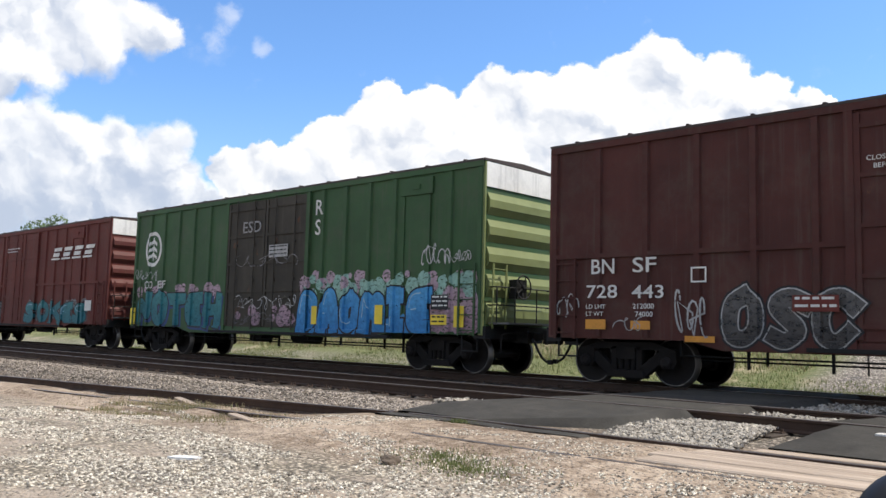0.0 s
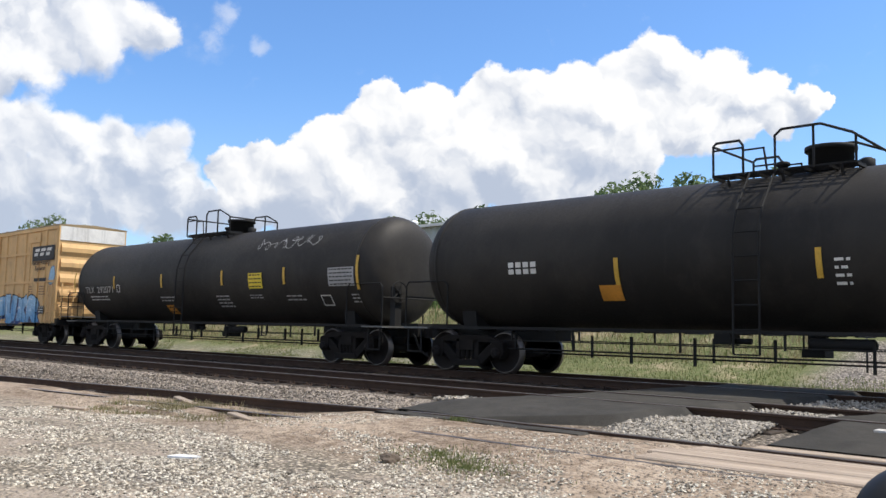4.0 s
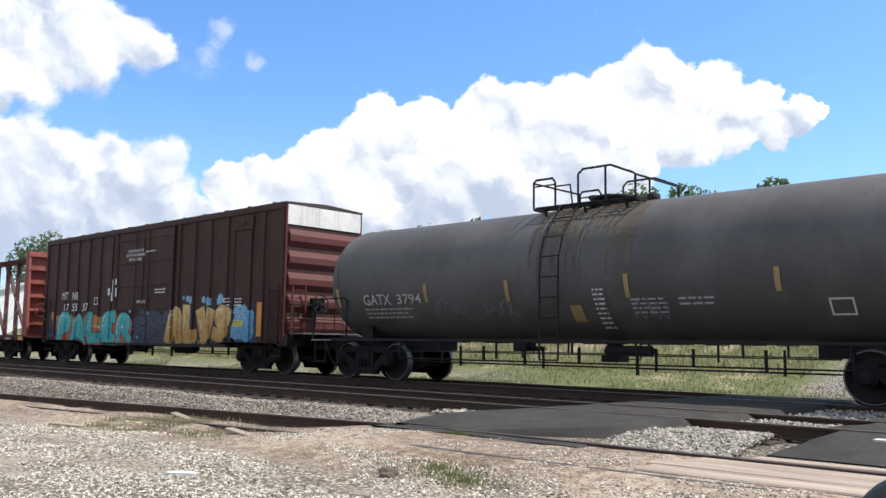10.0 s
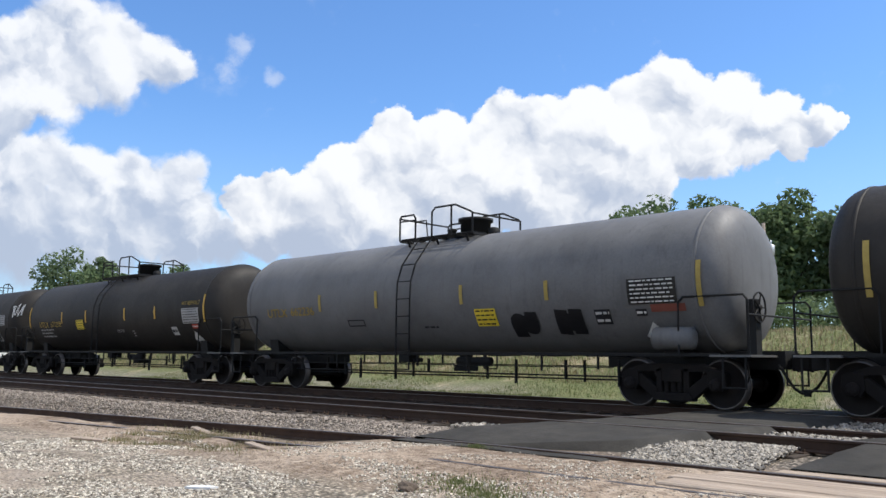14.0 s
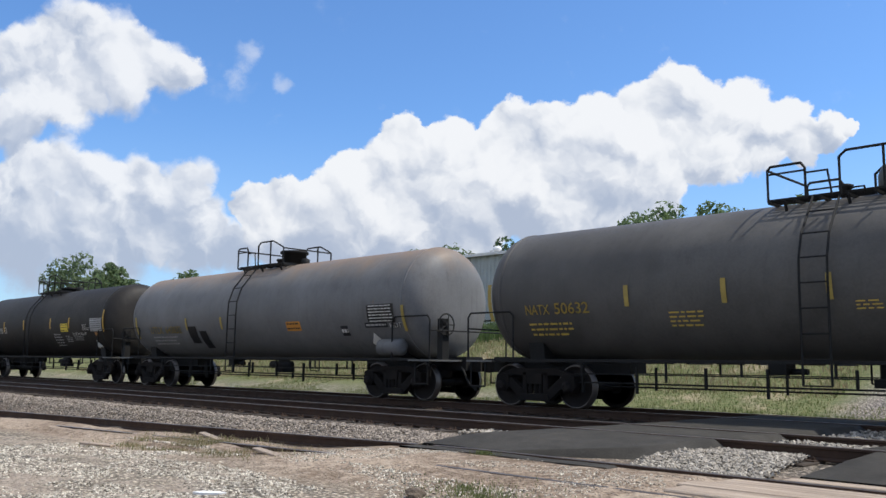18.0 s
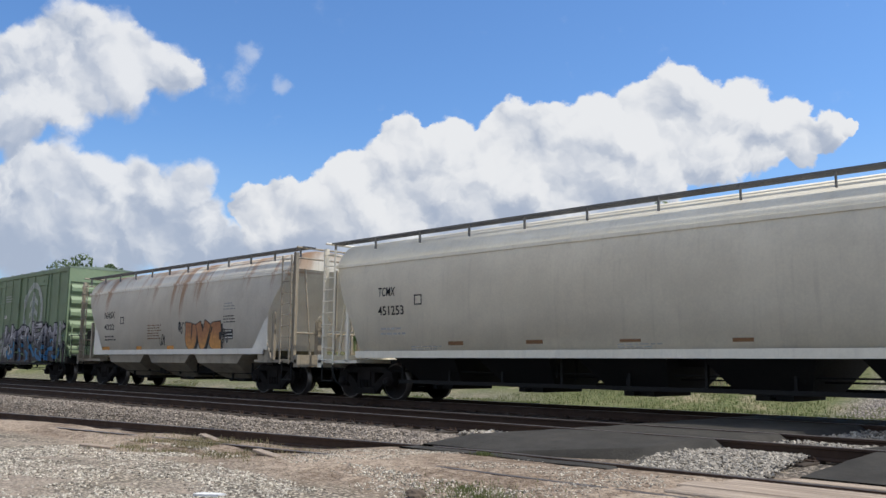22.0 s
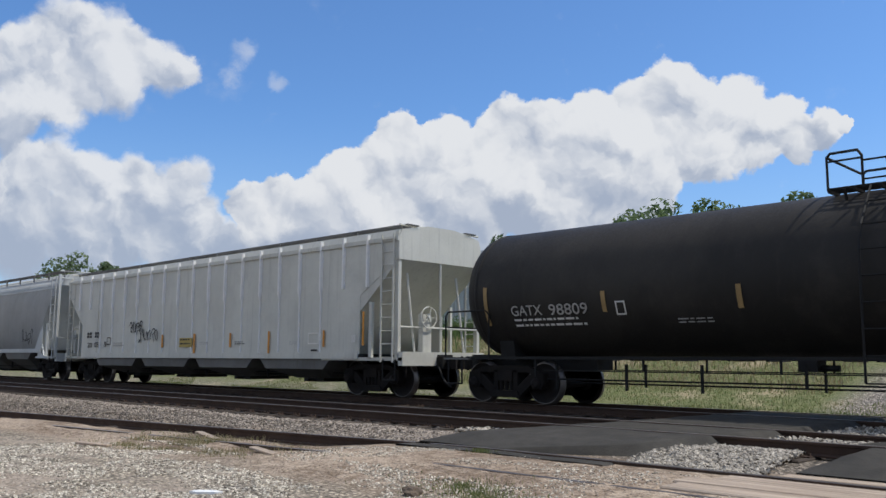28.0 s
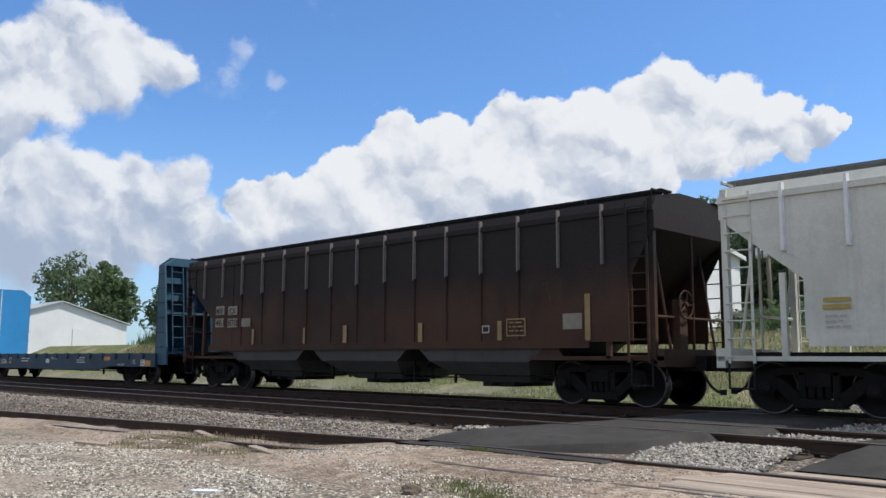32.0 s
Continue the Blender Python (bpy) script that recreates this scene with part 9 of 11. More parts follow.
marks(car, small_print(random.Random(5), -0.15, 1.85, 0.54, 4, 0.050, 0.033), grey_paint, y)
car, bend, hs = tankcar("tank_car", "dusty black tank car with tan strips and a test table", 120.07, 6.99, tank_dusty, hatch="drum", bands=(-0.75,), deck=0.05)
code(car, 'CTCX', -7.18, 1.68, 0.20, white_paint, -1.5, 0.74, bend)
wrap(words(car, '729227', -6.17, 1.69, 0.21, white_paint, -1.5, 1.19), bend)
marks(car, [(-4.68, -4.52, 1.66, 1.69), (-4.68, -4.52, 1.86, 1.89), (-4.68, -4.65, 1.69, 1.86), (-4.55, -4.52, 1.69, 1.86)], white_paint, -1.5, "stencil_box", bend=bend)
tank_print(car, bend, -6.89, 1.61, 0.97, 2, white_paint, 1, 0.050, 0.033)
tank_strips(car, bend, (-4.79,), z0=2.11, z1=2.55, paint=tan_strip)
tank_strips(car, bend, (-1.13,), z0=2.10, z1=2.53, paint=tan_strip)
tank_strips(car, bend, (1.39,), z0=2.15, z1=2.60, paint=tan_strip)
tank_strips(car, bend, (4.76,), z0=2.11, z1=2.55, paint=tan_strip)
tank_strips(car, bend, (7.81,), z0=1.88, z1=2.74, paint=tan_strip)
tank_strips(car, bend, (-8.05,), z0=2.11, z1=2.85, paint=tan_strip)
tank_panel(car, bend, 6.69, 2.03, 1.06, 0.49, grey_paint, 'test_table', lines=6, ink=black_paint)
tank_panel(car, bend, 5.57, 1.38, 0.38, 0.27, white_paint, 'hazard_box', lines=1, ink=black_paint)
tank_print(car, bend, 2.32, 1.65, 0.37, 4, grey_paint, 2, 0.047, 0.032)
tank_print(car, bend, 4.61, 1.66, 0.46, 3, grey_paint, 3, 0.039, 0.026)
tank_print(car, bend, 3.36, 1.66, 0.40, 2, grey_paint, 4, 0.032, 0.022)
tank_print(car, bend, 6.34, 1.65, 0.22, 3, grey_paint, 5, 0.034, 0.023)
car = centrebeam(141.12, 11.45, 9.16, beam_red)
code(car, 'IANR', -8.47, 0.79, 0.14, white_paint, -1.463, 0.45)
words(car, '624', -7.31, 0.81, 0.14, white_paint, -1.463, 1.45)
words(car, '234', -6.33, 0.80, 0.13, white_paint, -1.463, 1.55)
marks(car, small_print(random.Random(1), -5.17, 0.93, 0.38, 1, 0.052, 0.035), white_paint, -1.463)
marks(car, small_print(random.Random(2), -4.98, 0.99, 0.74, 1, 0.098, 0.065), white_paint, -1.463)
marks(car, small_print(random.Random(3), -0.37, 0.94, 0.86, 1, 0.076, 0.051), white_paint, -1.463)
marks(car, [(7.40, 7.88, 0.74, 0.97)], white_paint, -1.463, 'data_plate')
marks(car, small_print(random.Random(817), 7.44, 0.94, 0.40, 2, 0.059, 0.047), black_paint, -1.463 - 0.004)
marks(car, small_print(random.Random(4), 9.67, 0.93, 0.49, 1, 0.061, 0.041), white_paint, -1.463)
marks(car, [(10.98, 11.45, 0.85, 1.00)], orange_mark, -1.463, 'reflector')
marks(car, [(-7.81, -7.39, 0.80, 0.93)], orange_mark, -1.463, 'reflector')
marks(car, [(2.31, 3.00, 0.86, 0.97)], orange_mark, -1.463, 'reflector')
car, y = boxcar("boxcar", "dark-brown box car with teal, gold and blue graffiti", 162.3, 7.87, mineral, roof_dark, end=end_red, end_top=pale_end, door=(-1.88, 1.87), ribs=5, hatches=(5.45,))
code(car, 'MT', -6.21, 2.41, 0.31, white_paint, y, 0.53)
code(car, 'NR', -5.31, 2.40, 0.30, white_paint, y, 0.50)
words(car, '17', -6.06, 1.99, 0.28, white_paint, y, 1.32)
words(car, '55', -5.29, 1.98, 0.29, white_paint, y, 1.27)
words(car, '37', -4.43, 1.97, 0.29, white_paint, y, 1.18)
marks(car, [(-3.47, -3.19, 2.17, 2.20), (-3.47, -3.19, 2.41, 2.44), (-3.47, -3.44, 2.20, 2.41), (-3.22, -3.19, 2.20, 2.41)], white_paint, y, "stencil_box")
words(car, 'CLOSE AND LOCK', -1.05, 3.92, 0.10, white_paint, y - 0.030, 0.98)
words(car, 'BOTH DOORS BEFORE', -1.12, 3.77, 0.10, white_paint, y - 0.030, 0.92)
words(car, 'MOVING CAR', -0.92, 3.62, 0.10, white_paint, y - 0.030, 1.0)
marks(car, small_print(random.Random(2), 0.22, 3.91, 0.66, 1, 0.058, 0.038), white_paint, y - 0.030)
marks(car, small_print(random.Random(3), 0.93, 2.60, 0.74, 2, 0.058, 0.039), white_paint, y - 0.030)
marks(car, [(-2.44, -2.29, 2.49, 2.74)], white_paint, y, 'chalk_patch')
marks(car, [(-2.12, -1.98, 2.60, 3.05)], white_paint, y, 'chalk_patch')
marks(car, [(-2.18, -2.00, 2.28, 2.58)], white_paint, y, 'chalk_patch')
marks(car, [(-1.98, -1.86, 2.25, 2.69)], white_paint, y, 'chalk_patch')
marks(car, [(-1.85, -1.74, 2.85, 3.06)], white_paint, y - 0.030, 'chalk_patch')
marks(car, [(-1.83, -1.72, 2.43, 2.73)], white_paint, y - 0.030, 'chalk_patch')
words(car, 'OPEN  CLOSE', -0.25, 2.16, 0.10, white_paint, y - 0.030, 0.68)
wash(car, -6.75, -0.6, 0.73, 1.9, fade('paler_back', (0.30, 0.085, 0.040), (0.44, 0.22, 0.06), 0.9, 1.7, 0.1), y, 117)
bubbles(car, -7.6, -6.5, 0.95, 2.0, 14, navy_mist, 118, y, 0.2)
piece(car, 'PALER', -6.60, -0.50, 0.74, 1.96, paler_fade, fade('sea_line', (0.010, 0.045, 0.050), (0.012, 0.055, 0.055), 0.8, 2.0, 0.0), 111, y, shine=sp_white, thick=0.195, rim=0.035, cast=sp_red, lap=1.16)
bubbles(car, -6.5, -0.6, 0.85, 2.0, 16, fade('sea_dot', (0.30, 0.50, 0.47), (0.36, 0.56, 0.52), 0.8, 2.0, 0.0), 126, y, 0.06)
wash(car, -0.5, 2.3, 0.73, 1.7, navy_mist, y, 119)
bubbles(car, -0.6, 2.3, 0.8, 1.95, 46, navy_mist, 120, y, 0.28)
bubbles(car, -0.4, 1.9, 0.95, 1.9, 16, sky_mist, 121, y, 0.17)
wash(car, 1.7, 5.6, 0.73, 1.05, gold_fade, y, 122)
piece(car, 'ALVS', 1.80, 5.25, 0.78, 2.10, gold_fade, sp_black, 113, y, shine=sp_white, thick=0.27, lap=1.3, cast=sp_black)
wash(car, 4.9, 6.6, 0.73, 2.1, navy_mist, y, 123)
bubbles(car, 5.1, 6.5, 0.9, 2.0, 30, sky_mist, 124, y, 0.22)
bubbles(car, 2.3, 5.4, 1.95, 2.35, 10, sky_mist, 125, y, 0.12)
marks(car, [(5.55, 6.00, 1.35, 1.51)], sign_yellow, y, 'data_plate')
marks(car, small_print(random.Random(413), 5.59, 1.48, 0.36, 2, 0.041, 0.033), black_paint, y - 0.004)
marks(car, [(6.70, 6.93, 1.06, 2.03)], orange_mark, y, 'reflector')
marks(car, [(-7.02, -6.89, 1.65, 1.97)], orange_mark, y, 'reflector')
marks(car, small_print(random.Random(6), 4.97, 2.19, 0.38, 3, 0.057, 0.038), white_paint, y)
marks(car, small_print(random.Random(7), 5.56, 2.17, 0.39, 3, 0.056, 0.037), white_paint, y)
car, bend, hs = tankcar("tank_car", "slate-black tank car with a pale dust stain below its hatch", 179.58, 6.4, tank_slate, hatch="low", bands=(-0.75, 0.3), deck=0.05)
code(car, 'GATX', -6.13, 1.85, 0.26, white_paint, -1.5, 0.97, bend)
wrap(words(car, '3794', -4.95, 1.86, 0.23, white_paint, -1.5, 1.32), bend)
tank_print(car, bend, -6.15, 1.76, 1.71, 3, grey_paint, 1, 0.059, 0.039)
tank_strips(car, bend, (-4.00,), z0=1.87, z1=2.30, paint=tan_strip)
tank_strips(car, bend, (-1.59,), z0=1.84, z1=2.28, paint=tan_strip)
tank_strips(car, bend, (1.32,), z0=1.84, z1=2.29, paint=tan_strip)
tank_strips(car, bend, (4.21,), z0=1.87, z1=2.28, paint=tan_strip)
tank_strips(car, bend, (-7.10,), z0=1.81, z1=2.28, paint=tan_strip)
tank_panel(car, bend, 0.57, 1.23, 0.29, 0.83, tank_slate, 'print_panel', lines=9, ink=white_paint)
tank_panel(car, bend, -0.02, 1.39, 0.28, 0.33, tan_strip, 'label_plate', lines=0, ink=black_paint)
marks(car, [(5.03, 5.42, 1.46, 1.49), (5.03, 5.42, 1.71, 1.74), (5.03, 5.06, 1.49, 1.71), (5.39, 5.42, 1.49, 1.71)], white_paint, -1.5, "stencil_box", bend=bend)
tank_print(car, bend, 1.40, 1.82, 0.76, 4, grey_paint, 2, 0.049, 0.033)
tank_print(car, bend, 2.40, 1.82, 0.85, 2, grey_paint, 3, 0.059, 0.039)
scribble(car, -3.76, -2.82, 1.54, 1.94, sp_silver_dark, 121, -1.5, 5, r=0.012, bend=bend)
scribble(car, -2.34, -1.32, 1.52, 1.84, sp_silver_dark, 122, -1.5, 5, r=0.012, bend=bend)
scribble(car, 1.33, 2.16, 1.38, 1.81, sp_silver_dark, 123, -1.5, 5, r=0.012, bend=bend)
wrap(words(car, 'EDIBLE', 7.92, 2.53, 0.17, white_paint, -1.5, 1.49), bend)
wrap(words(car, 'TALLOW', 7.76, 2.36, 0.16, white_paint, -1.5, 1.52), bend)
dust_saddle(car, bend, 0.55, 1.25, 2.2, 3.85)
car, bend, hs = tankcar("tank_car", "black tank car with yellow strips and white and green scrawls", 197.28, 7.1, tank_black, bands=(-0.8,))
marks(car, capital_blocks(4, -7.13, 2.02, 0.27, 0.27, 0.69), white_paint, -1.5, "company_mark", bend=bend)
wrap(words(car, '0549', -5.97, 2.04, 0.26, white_paint, -1.5, 1.50), bend)
tank_print(car, bend, -6.87, 1.93, 1.84, 2, white_paint, 1, 0.064, 0.042)
tank_print(car, bend, -6.32, 1.65, 0.98, 3, grey_paint, 9, 0.056, 0.038)
scribble(car, -3.15, -2.30, 1.84, 2.39, white_paint, 131, -1.5, 4, r=0.035, bend=bend)
scribble(car, 3.30, 4.92, 1.55, 2.04, spray("pale_green", (0.25, 0.36, 0.24)), 132, -1.5, 8, r=0.03, bend=bend)
tank_strips(car, bend, (-7.82,), z0=1.67, z1=2.52)
tank_strips(car, bend, (-4.59,), z0=2.07, z1=2.52)
tank_strips(car, bend, (-1.39,), z0=2.08, z1=2.53)
tank_strips(car, bend, (1.46,), z0=2.08, z1=2.52)
tank_strips(car, bend, (4.65,), z0=2.08, z1=2.51)
marks(car, [(-4.12, -3.84, 2.02, 2.05), (-4.12, -3.84, 2.27, 2.30), (-4.12, -4.09, 2.05, 2.27), (-3.87, -3.84, 2.05, 2.27)], white_paint, -1.5, "stencil_box", bend=bend)
tank_panel(car, bend, 6.53, 2.14, 0.36, 0.47, grey_paint, 'test_table', lines=5, ink=black_paint)
tank_print(car, bend, 1.88, 1.98, 0.81, 5, grey_paint, 2, 0.049, 0.033)
tank_panel(car, bend, 5.39, 1.59, 0.25, 0.09, white_paint, 'stencil', lines=0, ink=black_paint)
tank_print(car, bend, -1.02, 2.81, 0.50, 2, white_paint, 4, 0.038, 0.025)
tank_print(car, bend, -2.74, 1.91, 0.47, 4, grey_paint, 5, 0.057, 0.038)
scribble(car, 2.81, 4.29, 1.58, 1.91, white_paint, 133, -1.5, 5, r=0.02, bend=bend)
car, bend, hs = tankcar("tank_car", "black tank car with chipped paint and two placards", 215.6, 7.0, tank_black)
code(car, 'TILX', -6.89, 2.20, 0.26, white_paint, -1.5, 0.74, bend)
wrap(words(car, '281276', -6.03, 2.19, 0.26, white_paint, -1.5, 1.18), bend)
marks(car, [(-4.53, -4.26, 2.16, 2.19), (-4.53, -4.26, 2.43, 2.46), (-4.53, -4.50, 2.19, 2.43), (-4.29, -4.26, 2.19, 2.43)], white_paint, -1.5, "stencil_box", bend=bend)
tank_print(car, bend, -6.79, 2.05, 1.58, 2, white_paint, 1, 0.069, 0.046)
tank_strips(car, bend, (-7.96,), z0=1.61, z1=2.42)
tank_strips(car, bend, (-4.72,), z0=1.96, z1=2.43)
tank_strips(car, bend, (-2.32,), z0=1.98, z1=2.43)
tank_strips(car, bend, (1.29,), z0=1.97, z1=2.44)
tank_strips(car, bend, (3.97,), z0=1.97, z1=2.43)
tank_panel(car, bend, 4.23, 2.04, 0.67, 0.39, sign_yellow, 'warning_sign', lines=4, ink=black_paint)
tank_panel(car, bend, -2.86, 1.63, 0.62, 0.31, orange_mark, 'label_plate', lines=2, ink=black_paint)
tank_panel(car, bend, 6.57, 2.18, 0.73, 0.47, grey_paint, 'test_table', lines=5, ink=black_paint)
marks(car, [(6.02, 6.42, 1.47, 1.50), (6.02, 6.42, 1.75, 1.78), (6.02, 6.05, 1.50, 1.75), (6.39, 6.42, 1.50, 1.75)], white_paint, -1.5, "stencil_box", bend=bend)
tank_print(car, bend, 1.44, 2.17, 0.64, 5, grey_paint, 2, 0.054, 0.036)
tank_print(car, bend, 4.24, 1.77, 0.82, 2, grey_paint, 3, 0.044, 0.029)
tank_print(car, bend, 2.91, 1.77, 0.58, 1, grey_paint, 4, 0.062, 0.041)
tank_print(car, bend, -0.03, 1.32, 0.64, 2, grey_paint, 5, 0.049, 0.033)
scribble(car, -0.36, 2.26, 2.64, 3.09, grey_paint, 141, -1.5, 9, r=0.008, bend=bend)
scribble(car, 6.08, 6.49, 1.79, 1.98, grey_paint, 142, -1.5, 3, bend=bend)
scribble(car, 7.92, 9.49, 2.55, 3.09, white_paint, 143, -1.5, 4, r=0.035, bend=bend)
car, bend, hs = tankcar("tank_car", "black asphalt tank car with yellow lettering", 233.1, 6.47, tank_black, deck_len=1.5)
code(car, 'UTLX', -6.15, 2.00, 0.23, yellow_paint, -1.5, 0.94, bend)
wrap(words(car, '671208', -5.00, 2.00, 0.23, yellow_paint, -1.5, 1.13), bend)
tank_print(car, bend, -6.10, 1.92, 1.40, 3, grey_paint, 1, 0.079, 0.053)
tank_strips(car, bend, (-7.23,), z0=2.01, z1=2.88)
tank_strips(car, bend, (-3.89,), z0=2.13, z1=2.59)
tank_strips(car, bend, (-1.65,), z0=2.12, z1=2.58)
tank_strips(car, bend, (1.61,), z0=2.13, z1=2.57)
tank_strips(car, bend, (3.87,), z0=2.13, z1=2.56)
tank_strips(car, bend, (7.08,), z0=1.97, z1=2.84)
tank_panel(car, bend, -2.50, 1.87, 0.64, 0.37, sign_yellow, 'warning_sign', lines=4, ink=black_paint)
wrap(words(car, 'HOT', 5.75, 2.54, 0.12, yellow_paint, -1.5, 0.89), bend)
wrap(words(car, 'ASPHALT', 6.10, 2.53, 0.14, yellow_paint, -1.5, 1.00), bend)
tank_panel(car, bend, 5.75, 1.93, 1.05, 0.50, grey_paint, 'test_table', lines=6, ink=black_paint)
tank_panel(car, bend, 6.29, 1.77, 0.37, 0.13, sp_red, 'label_plate', lines=1, ink=white_paint)
tank_panel(car, bend, 4.90, 1.57, 0.36, 0.27, white_paint, 'hazard_box', lines=1, ink=black_paint)
diamond(car, bend, 6.32, 1.43)
tank_print(car, bend, 0.90, 1.80, 0.59, 2, grey_paint, 2, 0.035, 0.024)
tank_print(car, bend, 2.06, 1.76, 0.16, 3, grey_paint, 3, 0.050, 0.033)
car, bend, hs = tankcar("tank_car", "grey tank car with black paint patches and a diamond placard", 249.99, 6.48, tank_grey, heat=True)
code(car, 'UTLX', -6.25, 2.00, 0.24, yellow_paint, -1.5, 0.93, bend)
wrap(words(car, '662236', -5.14, 2.02, 0.23, yellow_paint, -1.5, 1.13), bend)
tank_strips(car, bend, (-3.85,), z0=2.10, z1=2.55, paint=dull_yellow)
tank_strips(car, bend, (-1.57,), z0=2.12, z1=2.55, paint=dull_yellow)
tank_strips(car, bend, (1.35,), z0=2.11, z1=2.55, paint=dull_yellow)
tank_strips(car, bend, (3.77,), z0=2.11, z1=2.52, paint=dull_yellow)
tank_strips(car, bend, (7.21,), z0=1.87, z1=2.71, paint=dull_yellow)
tank_panel(car, bend, 1.75, 1.61, 0.61, 0.38, sign_yellow, 'warning_sign', lines=4, ink=black_paint)
piece(car, 'N', 2.75, 3.43, 1.40, 1.90, sp_black, sp_black, 161, -1.5, bend=bend, thick=0.3)
piece(car, 'H', 3.97, 4.60, 1.43, 1.92, sp_black, sp_black, 162, -1.5, bend=bend, thick=0.3)
tank_panel(car, bend, 4.93, 1.59, 0.37, 0.29, black_paint, 'data_plate', lines=2, ink=white_paint)
tank_panel(car, bend, 5.76, 1.95, 1.04, 0.48, tank_black, 'test_table', lines=6, ink=white_paint)
tank_panel(car, bend, 6.22, 1.80, 0.72, 0.14, sp_red_dim, 'label_plate', lines=0, ink=black_paint)
diamond(car, bend, 6.18, 1.35)
marks(car, [(-2.74, -2.09, 1.68, 1.71), (-2.74, -2.09, 1.82, 1.85), (-2.74, -2.71, 1.71, 1.82), (-2.12, -2.09, 1.71, 1.82)], black_paint, -1.5, "stencil_box", bend=bend)
tank_print(car, bend, 0.02, 1.64, 0.53, 1, black_paint, 3, 0.070, 0.047)
tank_panel(car, bend, 5.88, 1.73, 0.24, 0.13, black_paint, 'data_plate', lines=1, ink=white_paint)
car, bend, hs = tankcar("tank_car", "black tank car with cream lettering and an orange placard", 266.85, 6.26, tank_black)
code(car, 'UTLX', -5.88, 2.03, 0.21, cream, -1.5, 0.92, bend)
wrap(words(car, '678834', -4.74, 2.02, 0.24, cream, -1.5, 1.06), bend)
tank_print(car, bend, -5.85, 1.93, 1.53, 3, grey_paint, 1, 0.080, 0.053)
tank_strips(car, bend, (-6.78,), z0=1.91, z1=2.81, paint=dull_yellow)
tank_strips(car, bend, (-3.52,), z0=2.15, z1=2.59, paint=dull_yellow)
tank_strips(car, bend, (-1.26,), z0=2.16, z1=2.59, paint=dull_yellow)
tank_strips(car, bend, (1.77,), z0=2.14, z1=2.57, paint=dull_yellow)
tank_panel(car, bend, 2.00, 1.58, 0.73, 0.24, orange_mark, 'label_plate', lines=2, ink=black_paint)
tank_print(car, bend, -0.93, 1.77, 0.61, 2, grey_paint, 2, 0.033, 0.022)
tank_print(car, bend, -2.15, 1.75, 0.25, 2, grey_paint, 3, 0.048, 0.032)
car, bend, hs = tankcar("tank_car", "black asphalt tank car with white lettering and a yellow sign", 283.55, 6.23, tank_black, hatch="low")
code(car, 'GATX', -6.08, 2.04, 0.20, white_paint, -1.5, 0.87, bend)
wrap(words(car, '222593', -5.05, 2.02, 0.21, white_paint, -1.5, 1.12), bend)
tank_strips(car, bend, (-7.22,), z0=1.99, z1=3.10)
tank_strips(car, bend, (-3.89,), z0=2.04, z1=2.53)
tank_strips(car, bend, (-1.89,), z0=2.06, z1=2.55)
tank_strips(car, bend, (1.05,), z0=2.09, z1=2.54)
tank_strips(car, bend, (4.08,), z0=2.10, z1=2.54)
tank_strips(car, bend, (6.69,), z0=1.92, z1=2.83)
tank_panel(car, bend, 5.58, 2.05, 1.08, 0.47, grey_paint, 'test_table', lines=4, ink=black_paint)
tank_panel(car, bend, 3.24, 1.99, 0.79, 0.33, sign_yellow, 'warning_sign', lines=3, ink=black_paint)
diamond(car, bend, 5.42, 1.43)
wrap(words(car, 'HOT', 4.46, 2.16, 0.10, white_paint, -1.5, 1.60), bend)
wrap(words(car, 'ASPHALT', 4.38, 2.02, 0.12, white_paint, -1.5, 1.33), bend)
tank_print(car, bend, 1.97, 1.81, 1.51, 4, grey_paint, 3, 0.037, 0.025)
tank_panel(car, bend, 0.44, 1.21, 0.21, 0.41, tan_strip, 'paint_patch', lines=0, ink=black_paint)
car, bend, hs = tankcar("tank_car", "black asphalt tank car with white lettering and a yellow sign", 300.12, 6.14, tank_black, hatch="low")
code(car, 'GATX', -6.02, 2.08, 0.23, white_paint, -1.5, 0.80, bend)
wrap(words(car, '222595', -4.99, 2.06, 0.25, white_paint, -1.5, 1.12), bend)
marks(car, [(-3.60, -3.37, 2.06, 2.09), (-3.60, -3.37, 2.30, 2.33), (-3.60, -3.57, 2.09, 2.30), (-3.40, -3.37, 2.09, 2.30)], white_paint, -1.5, "stencil_box", bend=bend)
tank_print(car, bend, -5.89, 1.95, 1.67, 2, white_paint, 1, 0.063, 0.042)
tank_strips(car, bend, (-7.06,), z0=2.02, z1=2.87)
tank_strips(car, bend, (-3.73,), z0=2.14, z1=2.61)
tank_strips(car, bend, (-1.28,), z0=2.18, z1=2.61)
tank_strips(car, bend, (1.78,), z0=2.17, z1=2.61)
tank_strips(car, bend, (3.72,), z0=2.16, z1=2.59)
tank_strips(car, bend, (6.92,), z0=1.97, z1=2.81)
tank_panel(car, bend, 2.90, 2.03, 0.74, 0.33, sign_yellow, 'warning_sign', lines=3, ink=black_paint)
wrap(words(car, 'HOT', 5.03, 2.18, 0.11, white_paint, -1.5, 1.29), bend)
wrap(words(car, 'ASPHALT', 5.04, 2.05, 0.12, white_paint, -1.5, 1.07), bend)
wrap(words(car, 'SR-8754 FRA AIP', 4.07, 1.86, 0.12, white_paint, -1.5, 1.10), bend)
tank_panel(car, bend, 5.79, 2.00, 1.03, 0.50, grey_paint, 'test_table', lines=6, ink=black_paint)
diamond(car, bend, 6.02, 1.39)
